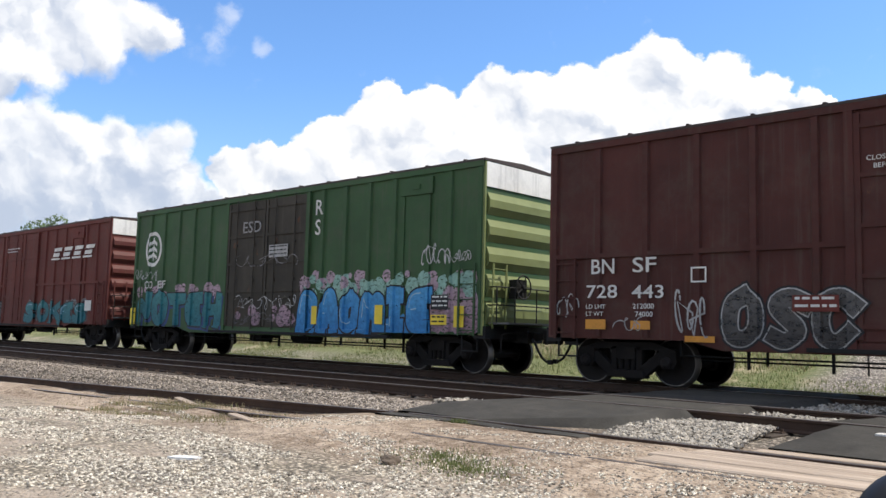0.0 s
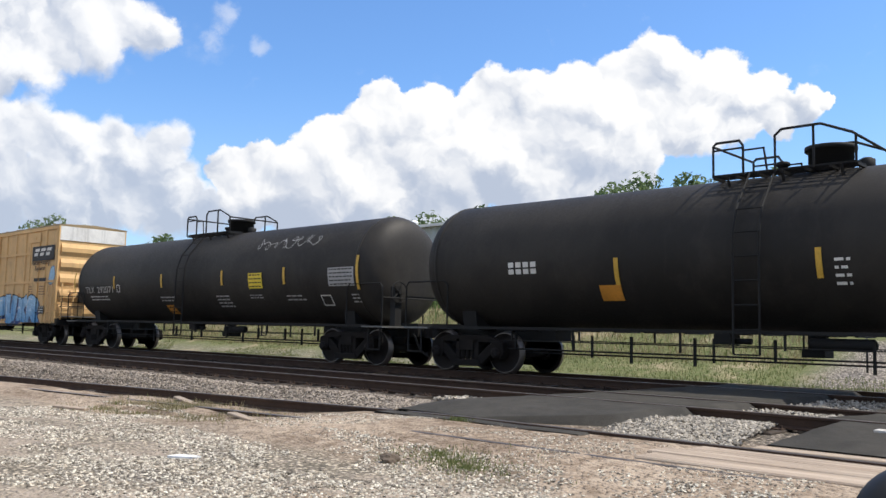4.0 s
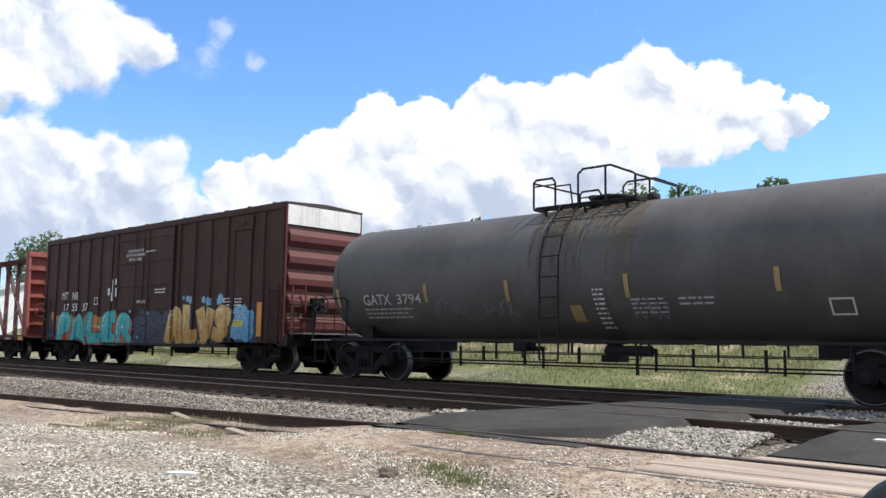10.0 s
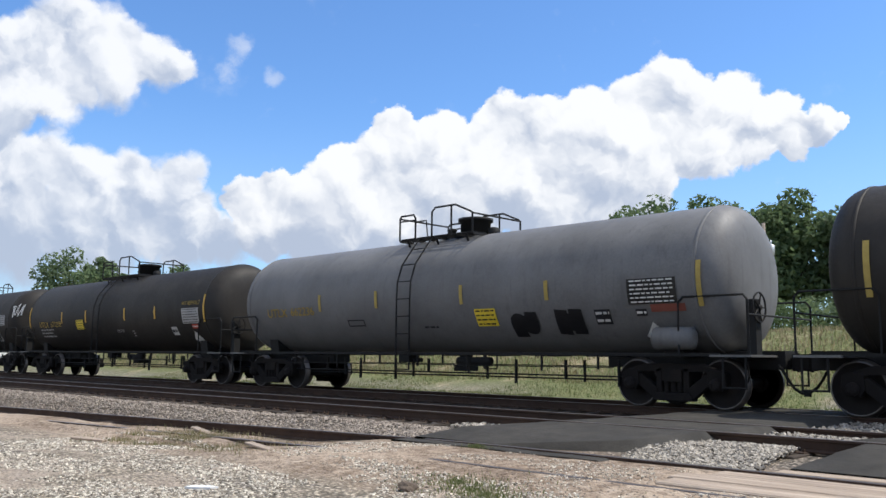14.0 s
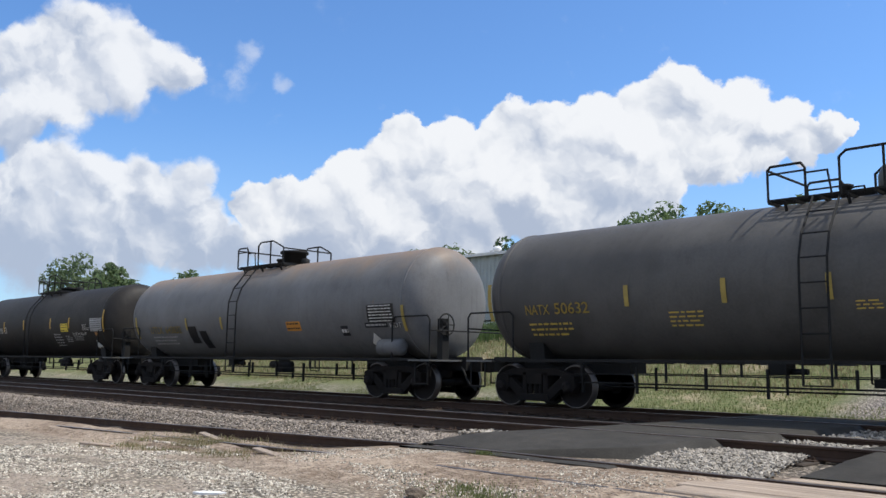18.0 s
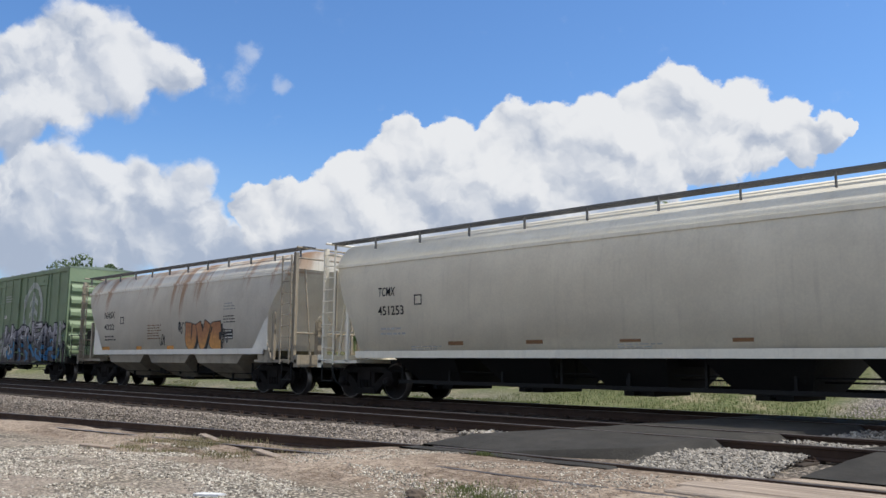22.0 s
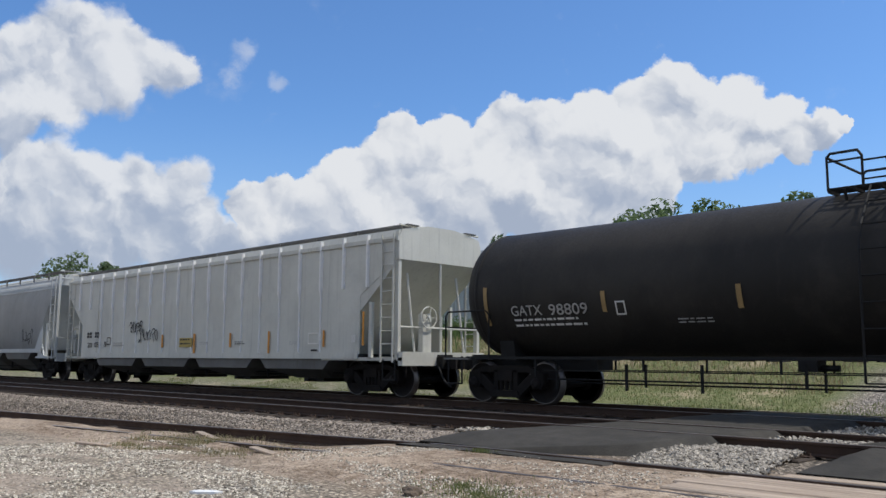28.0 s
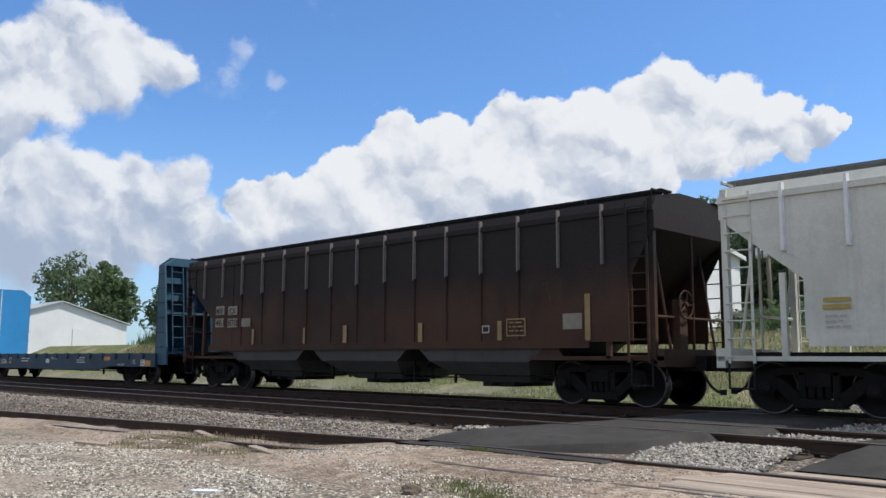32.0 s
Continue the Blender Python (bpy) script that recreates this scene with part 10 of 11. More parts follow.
tank_print(car, bend, 2.09, 1.94, 0.79, 5, grey_paint, 2, 0.066, 0.044)
tank_print(car, bend, 3.26, 1.85, 0.61, 4, grey_paint, 3, 0.041, 0.027)
tank_print(car, bend, 4.10, 1.83, 0.87, 3, grey_paint, 4, 0.040, 0.027)
tank_panel(car, bend, 6.13, 1.82, 0.28, 0.16, sp_brown, 'label_plate', lines=1, ink=orange_mark)
car, bend, hs = tankcar("tank_car", "grey tank car with rust-stained top and black patches", 316.85, 6.43, surface("tank_grey_rust", (0.165, 0.163, 0.16), 0.55, 0.0, 0.25, 5, stain=(3.1, 4.0, (0.27, 0.17, 0.09), 0.6), rust=0.08, rust_colour=(0.22, 0.12, 0.06), dirt=0.35, dirt_colour=(0.07, 0.068, 0.065), streak=0.3, bump=0.004), heat=True)
code(car, 'UTLX', -6.01, 1.82, 0.24, dull_yellow, -1.5, 0.89, bend)
wrap(words(car, '643832', -4.91, 1.82, 0.24, dull_yellow, -1.5, 1.08), bend)
tank_print(car, bend, -5.93, 1.72, 1.88, 3, grey_paint, 1, 0.068, 0.045)
tank_strips(car, bend, (-7.02,), z0=1.66, z1=2.41, paint=dull_yellow)
tank_strips(car, bend, (-3.49,), z0=1.91, z1=2.30, paint=dull_yellow)
tank_strips(car, bend, (-1.32,), z0=1.89, z1=2.28, paint=dull_yellow)
tank_panel(car, bend, -3.39, 1.48, 0.52, 0.54, sp_black, 'paint_patch', lines=0, ink=black_paint)
tank_panel(car, bend, -2.70, 1.32, 0.43, 0.54, sp_black, 'paint_patch', lines=0, ink=black_paint)
tank_panel(car, bend, 5.81, 1.92, 1.02, 0.46, tank_black, 'test_table', lines=6, ink=white_paint)
wrap(words(car, 'HOT', 6.59, 1.79, 0.12, white_paint, -1.5, 1.23), bend)
tank_panel(car, bend, 5.65, 1.80, 0.87, 0.13, black_paint, 'word_panel', lines=1, ink=grey_paint)
tank_panel(car, bend, 4.63, 1.61, 0.30, 0.26, black_paint, 'data_plate', lines=1, ink=white_paint)
tank_panel(car, bend, 2.20, 1.78, 0.67, 0.26, orange_mark, 'label_plate', lines=2, ink=black_paint)
diamond(car, bend, 5.90, 1.41)
tank_strips(car, bend, (7.10,), z0=1.69, z1=2.33, paint=dull_yellow)
car, bend, hs = tankcar("tank_car", "slate-grey tank car with yellow lettering and a domed cover", 334.4, 6.55, tank_slate, hatch="dome", deck_len=1.35)
code(car, 'NATX', -6.54, 1.96, 0.21, yellow_paint, -1.5, 0.63, bend)
wrap(words(car, '50632', -5.77, 1.96, 0.23, yellow_paint, -1.5, 1.11), bend)
tank_print(car, bend, -6.50, 1.78, 1.23, 3, yellow_paint, 1, 0.064, 0.043)
tank_strips(car, bend, (-7.56,), z0=1.85, z1=2.66, paint=dull_yellow)
tank_strips(car, bend, (-4.05,), z0=2.05, z1=2.46, paint=dull_yellow)
tank_strips(car, bend, (-2.04,), z0=2.04, z1=2.48, paint=dull_yellow)
tank_strips(car, bend, (-0.21,), z0=2.02, z1=2.46, paint=dull_yellow)
tank_print(car, bend, -3.13, 1.92, 0.69, 4, yellow_paint, 2, 0.048, 0.032)
tank_print(car, bend, 0.22, 1.99, 0.40, 3, yellow_paint, 3, 0.035, 0.023)
tank_panel(car, bend, 6.00, 1.82, 0.97, 0.55, tank_slate, 'test_table', lines=5, ink=grey_paint)
tank_strips(car, bend, (7.35,), z0=1.79, z1=2.60, paint=dull_yellow)
tank_panel(car, bend, 2.79, 1.63, 0.65, 0.30, sign_yellow, 'warning_sign', lines=3, ink=black_paint)
diamond(car, bend, 6.15, 1.37)
# ends carry sunlight in their colour: the side's red about doubled
car, y = boxcar("boxcar", "bright maroon box car with silver and gold graffiti", 352.1, 7.85, bright_red, roof_dark, end=surface("sunlit_red_end", (0.25, 0.045, 0.035), 0.6, vary=0.25, dirt=0.2, bump=0.0), door=(-1.60, 1.50), ribs=5, hatches=(4.85,))
code(car, 'CO', -6.89, 3.13, 0.25, white_paint, y, 0.42)
code(car, 'ER', -6.01, 3.13, 0.25, white_paint, y, 0.37)
words(car, '17', -6.73, 2.64, 0.27, white_paint, y, 1.18)
words(car, '38', -6.00, 2.65, 0.26, white_paint, y, 1.12)
words(car, '70', -5.39, 2.67, 0.24, white_paint, y, 1.24)
marks(car, [(-5.28, -4.98, 2.13, 2.16), (-5.28, -4.98, 2.39, 2.42), (-5.28, -5.25, 2.16, 2.39), (-5.01, -4.98, 2.16, 2.39)], white_paint, y, "stencil_box")
marks(car, small_print(random.Random(1), -6.02, 2.43, 0.40, 2, 0.066, 0.044), white_paint, y)
marks(car, small_print(random.Random(2), -6.89, 2.42, 0.21, 9, 0.062, 0.042), white_paint, y)
marks(car, small_print(random.Random(3), -6.63, 2.41, 0.21, 9, 0.062, 0.041), white_paint, y)
scribble(car, -7.75, -7.16, 2.51, 3.47, white_paint, 221, y, 4, r=0.022)
wash(car, -6.6, -1.7, 0.73, 1.85, dull_chrome, y, 227)
piece(car, 'CENTL', -6.45, -1.80, 0.76, 1.92, tan_fade, sp_black, 222, y, outer=line_pale, thick=0.24, rim=0.026, lap=1.05)
scribble(car, -2.26, -1.56, 2.24, 2.91, white_paint, 223, y - 0.030, 4, r=0.03)
scribble(car, -2.97, -2.63, 3.00, 3.16, white_paint, 224, y - 0.030, 1, r=0.02)
words(car, 'CLOSE AND LOCK', 0.26, 3.20, 0.07, white_paint, y - 0.030, 0.95)
words(car, 'DOORS BEFORE', 0.30, 3.09, 0.07, white_paint, y - 0.030, 1.01)
words(car, 'MOVING CAR', 0.36, 2.98, 0.07, white_paint, y - 0.030, 1.06)
marks(car, [(-0.73, -0.33, 1.93, 1.96), (-0.73, -0.33, 2.13, 2.16), (-0.73, -0.70, 1.96, 2.13), (-0.36, -0.33, 1.96, 2.13)], white_paint, y - 0.030, "stencil_box")
scribble(car, -0.74, 0.87, 1.39, 1.85, grey_paint, 225, y - 0.030, 7, r=0.015)
marks(car, [(-0.15, 0.05, 1.67, 1.91)], white_paint, y - 0.030, 'chalk_patch')
marks(car, [(-7.81, -7.45, 1.08, 1.30)], sign_yellow, y, 'reflector')
marks(car, [(-5.36, -4.89, 0.90, 1.06)], sign_yellow, y, 'reflector')
marks(car, [(-2.35, -1.89, 0.77, 0.91)], sign_yellow, y - 0.030, 'reflector')
marks(car, [(-6.88, -6.46, 1.11, 1.27)], orange_mark, y, 'reflector')
bubbles(car, 1.5, 5.3, 1.2, 2.2, 14, pink_mist, 228, y, 0.22)
wash(car, 1.3, 5.3, 0.73, 1.6, dull_chrome, y, 229)
piece(car, 'JOCR', 1.40, 5.40, 0.76, 1.95, olive_fade, sp_black, 226, y, outer=line_pale, thick=0.23, rim=0.03, cast=sp_black)
marks(car, [(7.26, 7.72, 1.06, 1.29)], sign_yellow, y, 'reflector')
marks(car, [(6.33, 6.92, 1.39, 1.42), (6.33, 6.92, 1.73, 1.76), (6.33, 6.36, 1.42, 1.73), (6.89, 6.92, 1.42, 1.73)], white_paint, y, "stencil_box")
marks(car, small_print(random.Random(4), 6.33, 2.25, 0.53, 3, 0.081, 0.054), white_paint, y)
marks(car, [(3.96, 4.49, 0.89, 1.06)], sign_yellow, y, 'reflector')
# ends take the side's pale green, lightened for the sun on them
car, y = boxcar("boxcar", "pale-green double-door box car with black and blue graffiti", 370.07, 7.95, sea_green, roof_green, end=surface("sunlit_pale_end", (0.25, 0.33, 0.20), 0.6, vary=0.2, dirt=0.2, bump=0.0), door=(-2.50, 2.44), door_style="double", ribs=6, hatches=(4.85, -5.6))
marks(car, [(-7.04, -5.58, 1.97, 2.66)], black_paint, y, 'number_panel')
code(car, 'TO', -6.87, 2.37, 0.26, white_paint_top, y - 0.005, 0.32)
code(car, 'E', -5.98, 2.35, 0.25, white_paint_top, y - 0.005, 0.12)
words(car, '22', -6.85, 2.03, 0.22, white_paint_top, y - 0.005, 1.24)
words(car, '18', -6.05, 2.03, 0.23, white_paint_top, y - 0.005, 1.32)
scribble(car, -7.83, -6.88, 2.01, 3.19, black_paint, 231, y, 4, r=0.02)
bubbles(car, -7.6, -1.6, 0.9, 2.3, 50, smoke_mist, 235, y, 0.22)
piece(car, 'WLSAN', -6.40, -2.60, 0.76, 2.38, ash_fade, sp_black, 232, y, shine=sp_white, thick=0.15, lap=1.4, wild=0.16, rim=0.085)
scribble(car, -1.91, 0.34, 0.89, 1.77, sp_black, 233, y - 0.030, 7, r=0.05)
scribble(car, 0.31, 2.18, 0.97, 1.93, sp_silver, 238, y - 0.030, 6, r=0.06)
scribble(car, -6.70, -5.28, 0.93, 1.77, sp_black, 239, y, 4, r=0.03)
scribble(car, 7.22, 7.64, 1.42, 2.51, sp_silver, 240, y, 3, r=0.06)
emblem(car, 4.22, 3.05, 1.17, fade('worn_emblem', (0.36, 0.38, 0.33), (0.40, 0.42, 0.37), 2.0, 4.0, 0.15), y, True)
bubbles(car, 0.6, 7.7, 1.3, 2.45, 50, smoke_mist, 237, y, 0.24)
wild_dark = fade("wild_dark", (0.060, 0.045, 0.042), (0.110, 0.095, 0.100), 0.8, 1.8, 0.0)
wild_blue = fade("wild_blue", (0.030, 0.130, 0.270), (0.070, 0.270, 0.470), 0.9, 2.0, 0.0)
wild_lilac = fade("wild_lilac", (0.070, 0.075, 0.095), (0.420, 0.390, 0.410), 1.5, 2.5, 0.0, (0.03, 0.03, 0.035))
wash(car, 0.9, 7.6, 0.73, 1.30, wild_dark, y, 236)
piece(car, 'KWASHNERM', 0.70, 7.80, 0.74, 1.90, wild_dark, sp_black, 234, y, thick=0.15, lap=1.5, wild=0.24, rim=0.045)
piece(car, 'SNRKZEAS', 1.70, 7.60, 0.95, 2.10, wild_blue, sp_black, 243, y, thick=0.12, lap=1.5, wild=0.28, rim=0.040, level=0.016)
piece(car, 'WKRNEAMK', 1.30, 7.80, 1.45, 2.55, wild_lilac, sp_black, 244, y, shine=sp_white, thick=0.14, lap=1.5, wild=0.26, rim=0.065, level=0.032)
marks(car, small_print(random.Random(1), 0.93, 3.88, 0.86, 3, 0.070, 0.047), grey_paint, y - 0.030)
marks(car, [(0.87, 1.15, 2.84, 2.98)], white_paint, y - 0.030, 'data_plate')
marks(car, small_print(random.Random(1400), 0.91, 2.95, 0.20, 1, 0.067, 0.053), black_paint, y - 0.030 - 0.004)
marks(car, [(1.60, 1.92, 1.40, 1.74)], black_paint, y - 0.030, 'data_plate')
marks(car, small_print(random.Random(1486), 1.64, 1.71, 0.24, 2, 0.085, 0.068), white_paint, y - 0.030 - 0.004)
car, y, bend = hopper("hopper_car", "cream hopper car streaked with rust, orange graffiti on its side", 386.9, 7.25, 5.7, hopper_rusty, style="round", top=3.98, bays=3, under=hopper_skirt, cage=hopper_skirt, cut=2.1, cut_z=3.3)
code(car, 'NASX', -5.04, 2.51, 0.25, black_paint, y, 0.85, bend)
wrap(words(car, '4322', -5.03, 2.08, 0.22, black_paint, y, 1.39), bend)
marks(car, [(-3.70, -3.41, 2.28, 2.31), (-3.70, -3.41, 2.50, 2.53), (-3.70, -3.67, 2.31, 2.50), (-3.44, -3.41, 2.31, 2.50)], black_paint, y, "stencil_box", bend=bend)
tank_print(car, bend, -5.00, 1.85, 0.92, 2, black_paint, 1, 0.072, 0.048)
tank_print(car, bend, -1.58, 2.18, 1.04, 6, sp_brown, 2, 0.054, 0.036)
tank_print(car, bend, 3.49, 2.75, 0.65, 3, grey_paint, 3, 0.054, 0.036)
tank_print(car, bend, 3.47, 2.35, 0.65, 3, black_paint, 4, 0.054, 0.036)
piece(car, 'UVE', 1.11, 3.30, 1.30, 2.25, rust_fade, sp_black, 241, y, shine=sp_orange_dull, bend=bend, thick=0.23, rim=0.035, lap=1.2, cast=sp_black)
scribble(car, 0.62, 1.03, 1.81, 2.24, black_paint, 242, y, 3, r=0.018, bend=bend)
scribble(car, -0.65, -0.29, 1.43, 1.87, black_paint, 243, y, 3, r=0.015, bend=bend)
scribble(car, 3.15, 3.74, 1.46, 1.97, black_paint, 244, y, 3, r=0.018, bend=bend)
tank_panel(car, bend, 3.50, 1.62, 0.48, 0.31, black_paint, 'data_plate', lines=3, ink=white_paint)
tank_panel(car, bend, -5.21, 1.28, 0.62, 0.17, orange_mark, 'reflector', lines=0, ink=black_paint)
tank_panel(car, bend, -2.41, 1.30, 0.40, 0.15, orange_mark, 'reflector', lines=0, ink=black_paint)
tank_panel(car, bend, -0.17, 1.31, 0.47, 0.14, orange_mark, 'reflector', lines=0, ink=black_paint)
car, y, bend = hopper("hopper_car", "smooth cream hopper car with a long pipe below", 404.72, 9.35, 7.95, hopper_white, style="round", top=3.95, bays=5, under=black, floor=1.18, cut=1.6, cut_z=3.1, pull=9.95)
code(car, 'TCMX', -7.03, 2.59, 0.23, black_paint, y, 0.62, bend)
wrap(words(car, '451253', -7.04, 2.12, 0.23, black_paint, y, 1.02), bend)
marks(car, [(-5.71, -5.45, 2.33, 2.36), (-5.71, -5.45, 2.55, 2.58), (-5.71, -5.68, 2.36, 2.55), (-5.48, -5.45, 2.36, 2.55)], black_paint, y, "stencil_box", bend=bend)
tank_print(car, bend, -6.95, 1.80, 0.90, 2, grey_paint, 1, 0.075, 0.050)
tank_panel(car, bend, -4.60, 1.35, 0.47, 0.09, sp_brown, 'reflector', lines=0, ink=black_paint)
tank_panel(car, bend, -2.29, 1.36, 0.45, 0.08, sp_brown, 'reflector', lines=0, ink=black_paint)
tank_panel(car, bend, 0.04, 1.37, 0.47, 0.06, sp_brown, 'reflector', lines=0, ink=black_paint)
tank_panel(car, bend, 2.35, 1.35, 0.39, 0.07, sp_brown, 'reflector', lines=0, ink=black_paint)
tank_print(car, bend, -5.84, 1.34, 1.06, 2, grey_paint, 2, 0.036, 0.024)
tank_print(car, bend, -0.01, 1.34, 0.98, 2, grey_paint, 3, 0.032, 0.021)
car, bend, hs = tankcar("tank_car", "black tank car with yellow lettering and orange placards", 423.9, 7.13, tank_dusty, bands=(-0.8,), deck_len=1.2)
tank_head(car, hs, 1, head_grey, label="worn grey tank head")
code(car, 'WCHX', -6.95, 1.71, 0.20, yellow_paint, -1.5, 0.97, bend)
wrap(words(car, '29311', -5.59, 1.71, 0.22, yellow_paint, -1.5, 1.43), bend)
marks(car, [(-4.28, -4.17, 1.72, 1.75), (-4.28, -4.17, 1.91, 1.94), (-4.28, -4.25, 1.75, 1.91), (-4.20, -4.17, 1.75, 1.91)], yellow_paint, -1.5, "stencil_box", bend=bend)
tank_print(car, bend, -6.90, 1.64, 1.65, 2, yellow_paint, 1, 0.051, 0.034)
tank_strips(car, bend, (-7.91,), z0=1.85, z1=2.75, paint=dull_yellow)
tank_strips(car, bend, (-4.71,), z0=2.14, z1=2.51, paint=dull_yellow)
tank_strips(car, bend, (-1.77,), z0=2.08, z1=2.51, paint=dull_yellow)
tank_strips(car, bend, (1.07,), z0=2.06, z1=2.51, paint=dull_yellow)
tank_panel(car, bend, 0.01, 1.38, 0.77, 0.28, orange_mark, 'label_plate', lines=0, ink=black_paint)
tank_panel(car, bend, 1.74, 1.55, 0.70, 0.27, orange_mark, 'warning_sign', lines=3, ink=black_paint)
scribble(car, -0.22, 0.64, 2.11, 3.00, sp_silver, 261, -1.5, 6, r=0.018, bend=bend)
tank_panel(car, bend, 6.39, 1.85, 0.84, 0.52, tank_dusty, 'test_table', lines=5, ink=yellow_paint)
tank_strips(car, bend, (7.58,), z0=1.83, z1=2.70, paint=dull_yellow)
car, bend, hs = tankcar("tank_car", "rusty grey tank car with a black middle band and white scrawls", 442.13, 7.05, tank_rusty, bands=(-1.1, 2.35))
tank_head(car, hs, 1, head_pale)
tank_head(car, hs, -1, head_pale)
code(car, 'SHQX', -7.01, 1.69, 0.22, white_paint, -1.5, 0.83, bend)
wrap(words(car, '7199', -5.72, 1.69, 0.22, white_paint, -1.5, 1.45), bend)
marks(car, [(-4.37, -4.21, 1.68, 1.71), (-4.37, -4.21, 1.92, 1.95), (-4.37, -4.34, 1.71, 1.92), (-4.24, -4.21, 1.71, 1.92)], white_paint, -1.5, "stencil_box", bend=bend)
tank_print(car, bend, -6.80, 1.59, 1.70, 2, grey_paint, 1, 0.056, 0.037)
tank_strips(car, bend, (-7.79,), z0=1.74, z1=2.31, paint=dull_yellow)
tank_strips(car, bend, (-4.73,), z0=2.02, z1=2.44, paint=dull_yellow)
tank_strips(car, bend, (-1.64,), z0=2.04, z1=2.49, paint=dull_yellow)
tank_strips(car, bend, (1.02,), z0=2.01, z1=2.45, paint=dull_yellow)
scribble(car, -4.02, -2.71, 1.41, 1.93, grey_paint, 271, -1.5, 6, r=0.018, bend=bend)
scribble(car, 1.36, 2.29, 1.32, 1.99, sp_silver, 272, -1.5, 6, r=0.025, bend=bend)
scribble(car, 2.37, 3.39, 1.26, 1.95, sp_silver, 273, -1.5, 7, r=0.025, bend=bend)
scribble(car, 3.77, 4.43, 1.41, 2.02, sp_silver, 274, -1.5, 5, r=0.02, bend=bend)
scribble(car, -0.05, 0.93, 2.42, 3.26, sp_silver, 275, -1.5, 6, r=0.018, bend=bend)
band_wrap(car, bend, -1.05, 2.3, door_black)
tank_panel(car, bend, 6.45, 1.94, 0.96, 0.55, tank_rusty, 'test_table', lines=5, ink=white_paint)
scribble(car, 4.52, 6.31, 1.71, 2.18, white_paint, 276, -1.5, 6, r=0.025, bend=bend)
car, bend, hs = tankcar("tank_car", "rust-topped black-grey tank car with a white scrawl", 460.45, 7.05, tank_rusty, bands=(-0.8,))
code(car, 'SHQX', -7.10, 1.63, 0.23, white_paint, -1.5, 0.88, bend)
wrap(words(car, '7111', -5.74, 1.65, 0.24, white_paint, -1.5, 1.32), bend)
marks(car, [(-4.70, -4.52, 1.62, 1.65), (-4.70, -4.52, 1.85, 1.88), (-4.70, -4.67, 1.65, 1.85), (-4.55, -4.52, 1.65, 1.85)], white_paint, -1.5, "stencil_box", bend=bend)
tank_print(car, bend, -6.75, 1.55, 1.65, 2, grey_paint, 1, 0.052, 0.035)
tank_strips(car, bend, (-5.10,), z0=2.16, z1=2.60, paint=cream)
tank_strips(car, bend, (-1.77,), z0=2.16, z1=2.60, paint=cream)
tank_strips(car, bend, (1.43,), z0=2.16, z1=2.60, paint=cream)
tank_strips(car, bend, (4.63,), z0=2.14, z1=2.57, paint=cream)
scribble(car, -2.86, -1.79, 1.42, 1.76, sp_silver, 281, -1.5, 6, r=0.02, bend=bend)
scribble(car, -3.56, -3.57, 1.30, 2.75, sp_black, 282, -1.5, 2, r=0.06, bend=bend)
tank_print(car, bend, 2.70, 1.61, 0.91, 2, grey_paint, 2, 0.042, 0.028)
tank_panel(car, bend, 6.45, 1.94, 1.06, 0.54, grey_paint, 'test_table', lines=6, ink=black_paint)
tank_strips(car, bend, (7.66,), z0=1.77, z1=2.62, paint=dull_yellow)
marks(car, [(5.00, 5.46, 1.33, 1.36), (5.00, 5.46, 1.60, 1.63), (5.00, 5.03, 1.36, 1.60), (5.43, 5.46, 1.36, 1.60)], white_paint, -1.5, "stencil_box", bend=bend)
car, y, bend = hopper("hopper_car", "pale-grey smooth hopper car with black stencilled numbers", 479.5, 9.4, 7.75, hopper_silver_pale, style="round", top=4.35, bays=4, under=hopper_soot, cut=2.2, cut_z=3.15, pull=9.95)
marks(car, capital_blocks(4, -7.20, 2.30, 0.29, 0.20, 0.50), black_paint, y, "company_mark", bend=bend)
wrap(words(car, '20178', -7.25, 2.07, 0.26, black_paint, y, 1.22), bend)
marks(car, [(-5.88, -5.59, 2.17, 2.20), (-5.88, -5.59, 2.39, 2.42), (-5.88, -5.85, 2.20, 2.39), (-5.62, -5.59, 2.20, 2.39)], black_paint, y, "stencil_box", bend=bend)
tank_print(car, bend, -7.17, 1.69, 1.90, 2, grey_paint, 1, 0.083, 0.056)
tank_panel(car, bend, -7.73, 1.38, 0.06, 0.84, tan_strip, 'reflector', lines=0, ink=black_paint)
tank_panel(car, bend, -5.25, 1.33, 0.08, 0.43, tan_strip, 'reflector', lines=0, ink=black_paint)
tank_print(car, bend, -8.45, 1.23, 1.53, 1, grey_paint, 2, 0.059, 0.040)
tank_panel(car, bend, -6.41, 0.98, 0.20, 0.13, grey_paint, 'data_plate', lines=1, ink=black_paint)
scribble(car, 5.49, 6.89, 1.50, 2.18, black_paint, 291, y, 4, r=0.02, bend=bend)
car, y, bend = hopper("hopper_car", "long silver ribbed hopper car with tan strips and a pen scrawl", 499.9, 9.85, 8.4, hopper_silver, rib_mat=hopper_rib_lit, ribs=19, top=4.24, bays=4, under=hopper_soot, floor=1.08, cut_z=3.25)
marks(car, capital_blocks(2, -7.87, 1.71, 0.21, 0.31, 0.79), black_paint, y, "company_mark")
marks(car, capital_blocks(2, -7.18, 1.71, 0.21, 0.26, 0.66), black_paint, y, "company_mark")
words(car, '20', -7.81, 1.35, 0.19, black_paint, y, 1.60)
words(car, '05', -7.19, 1.35, 0.21, black_paint, y, 1.36)
words(car, '8', -6.37, 1.36, 0.20, black_paint, y, 1.55)
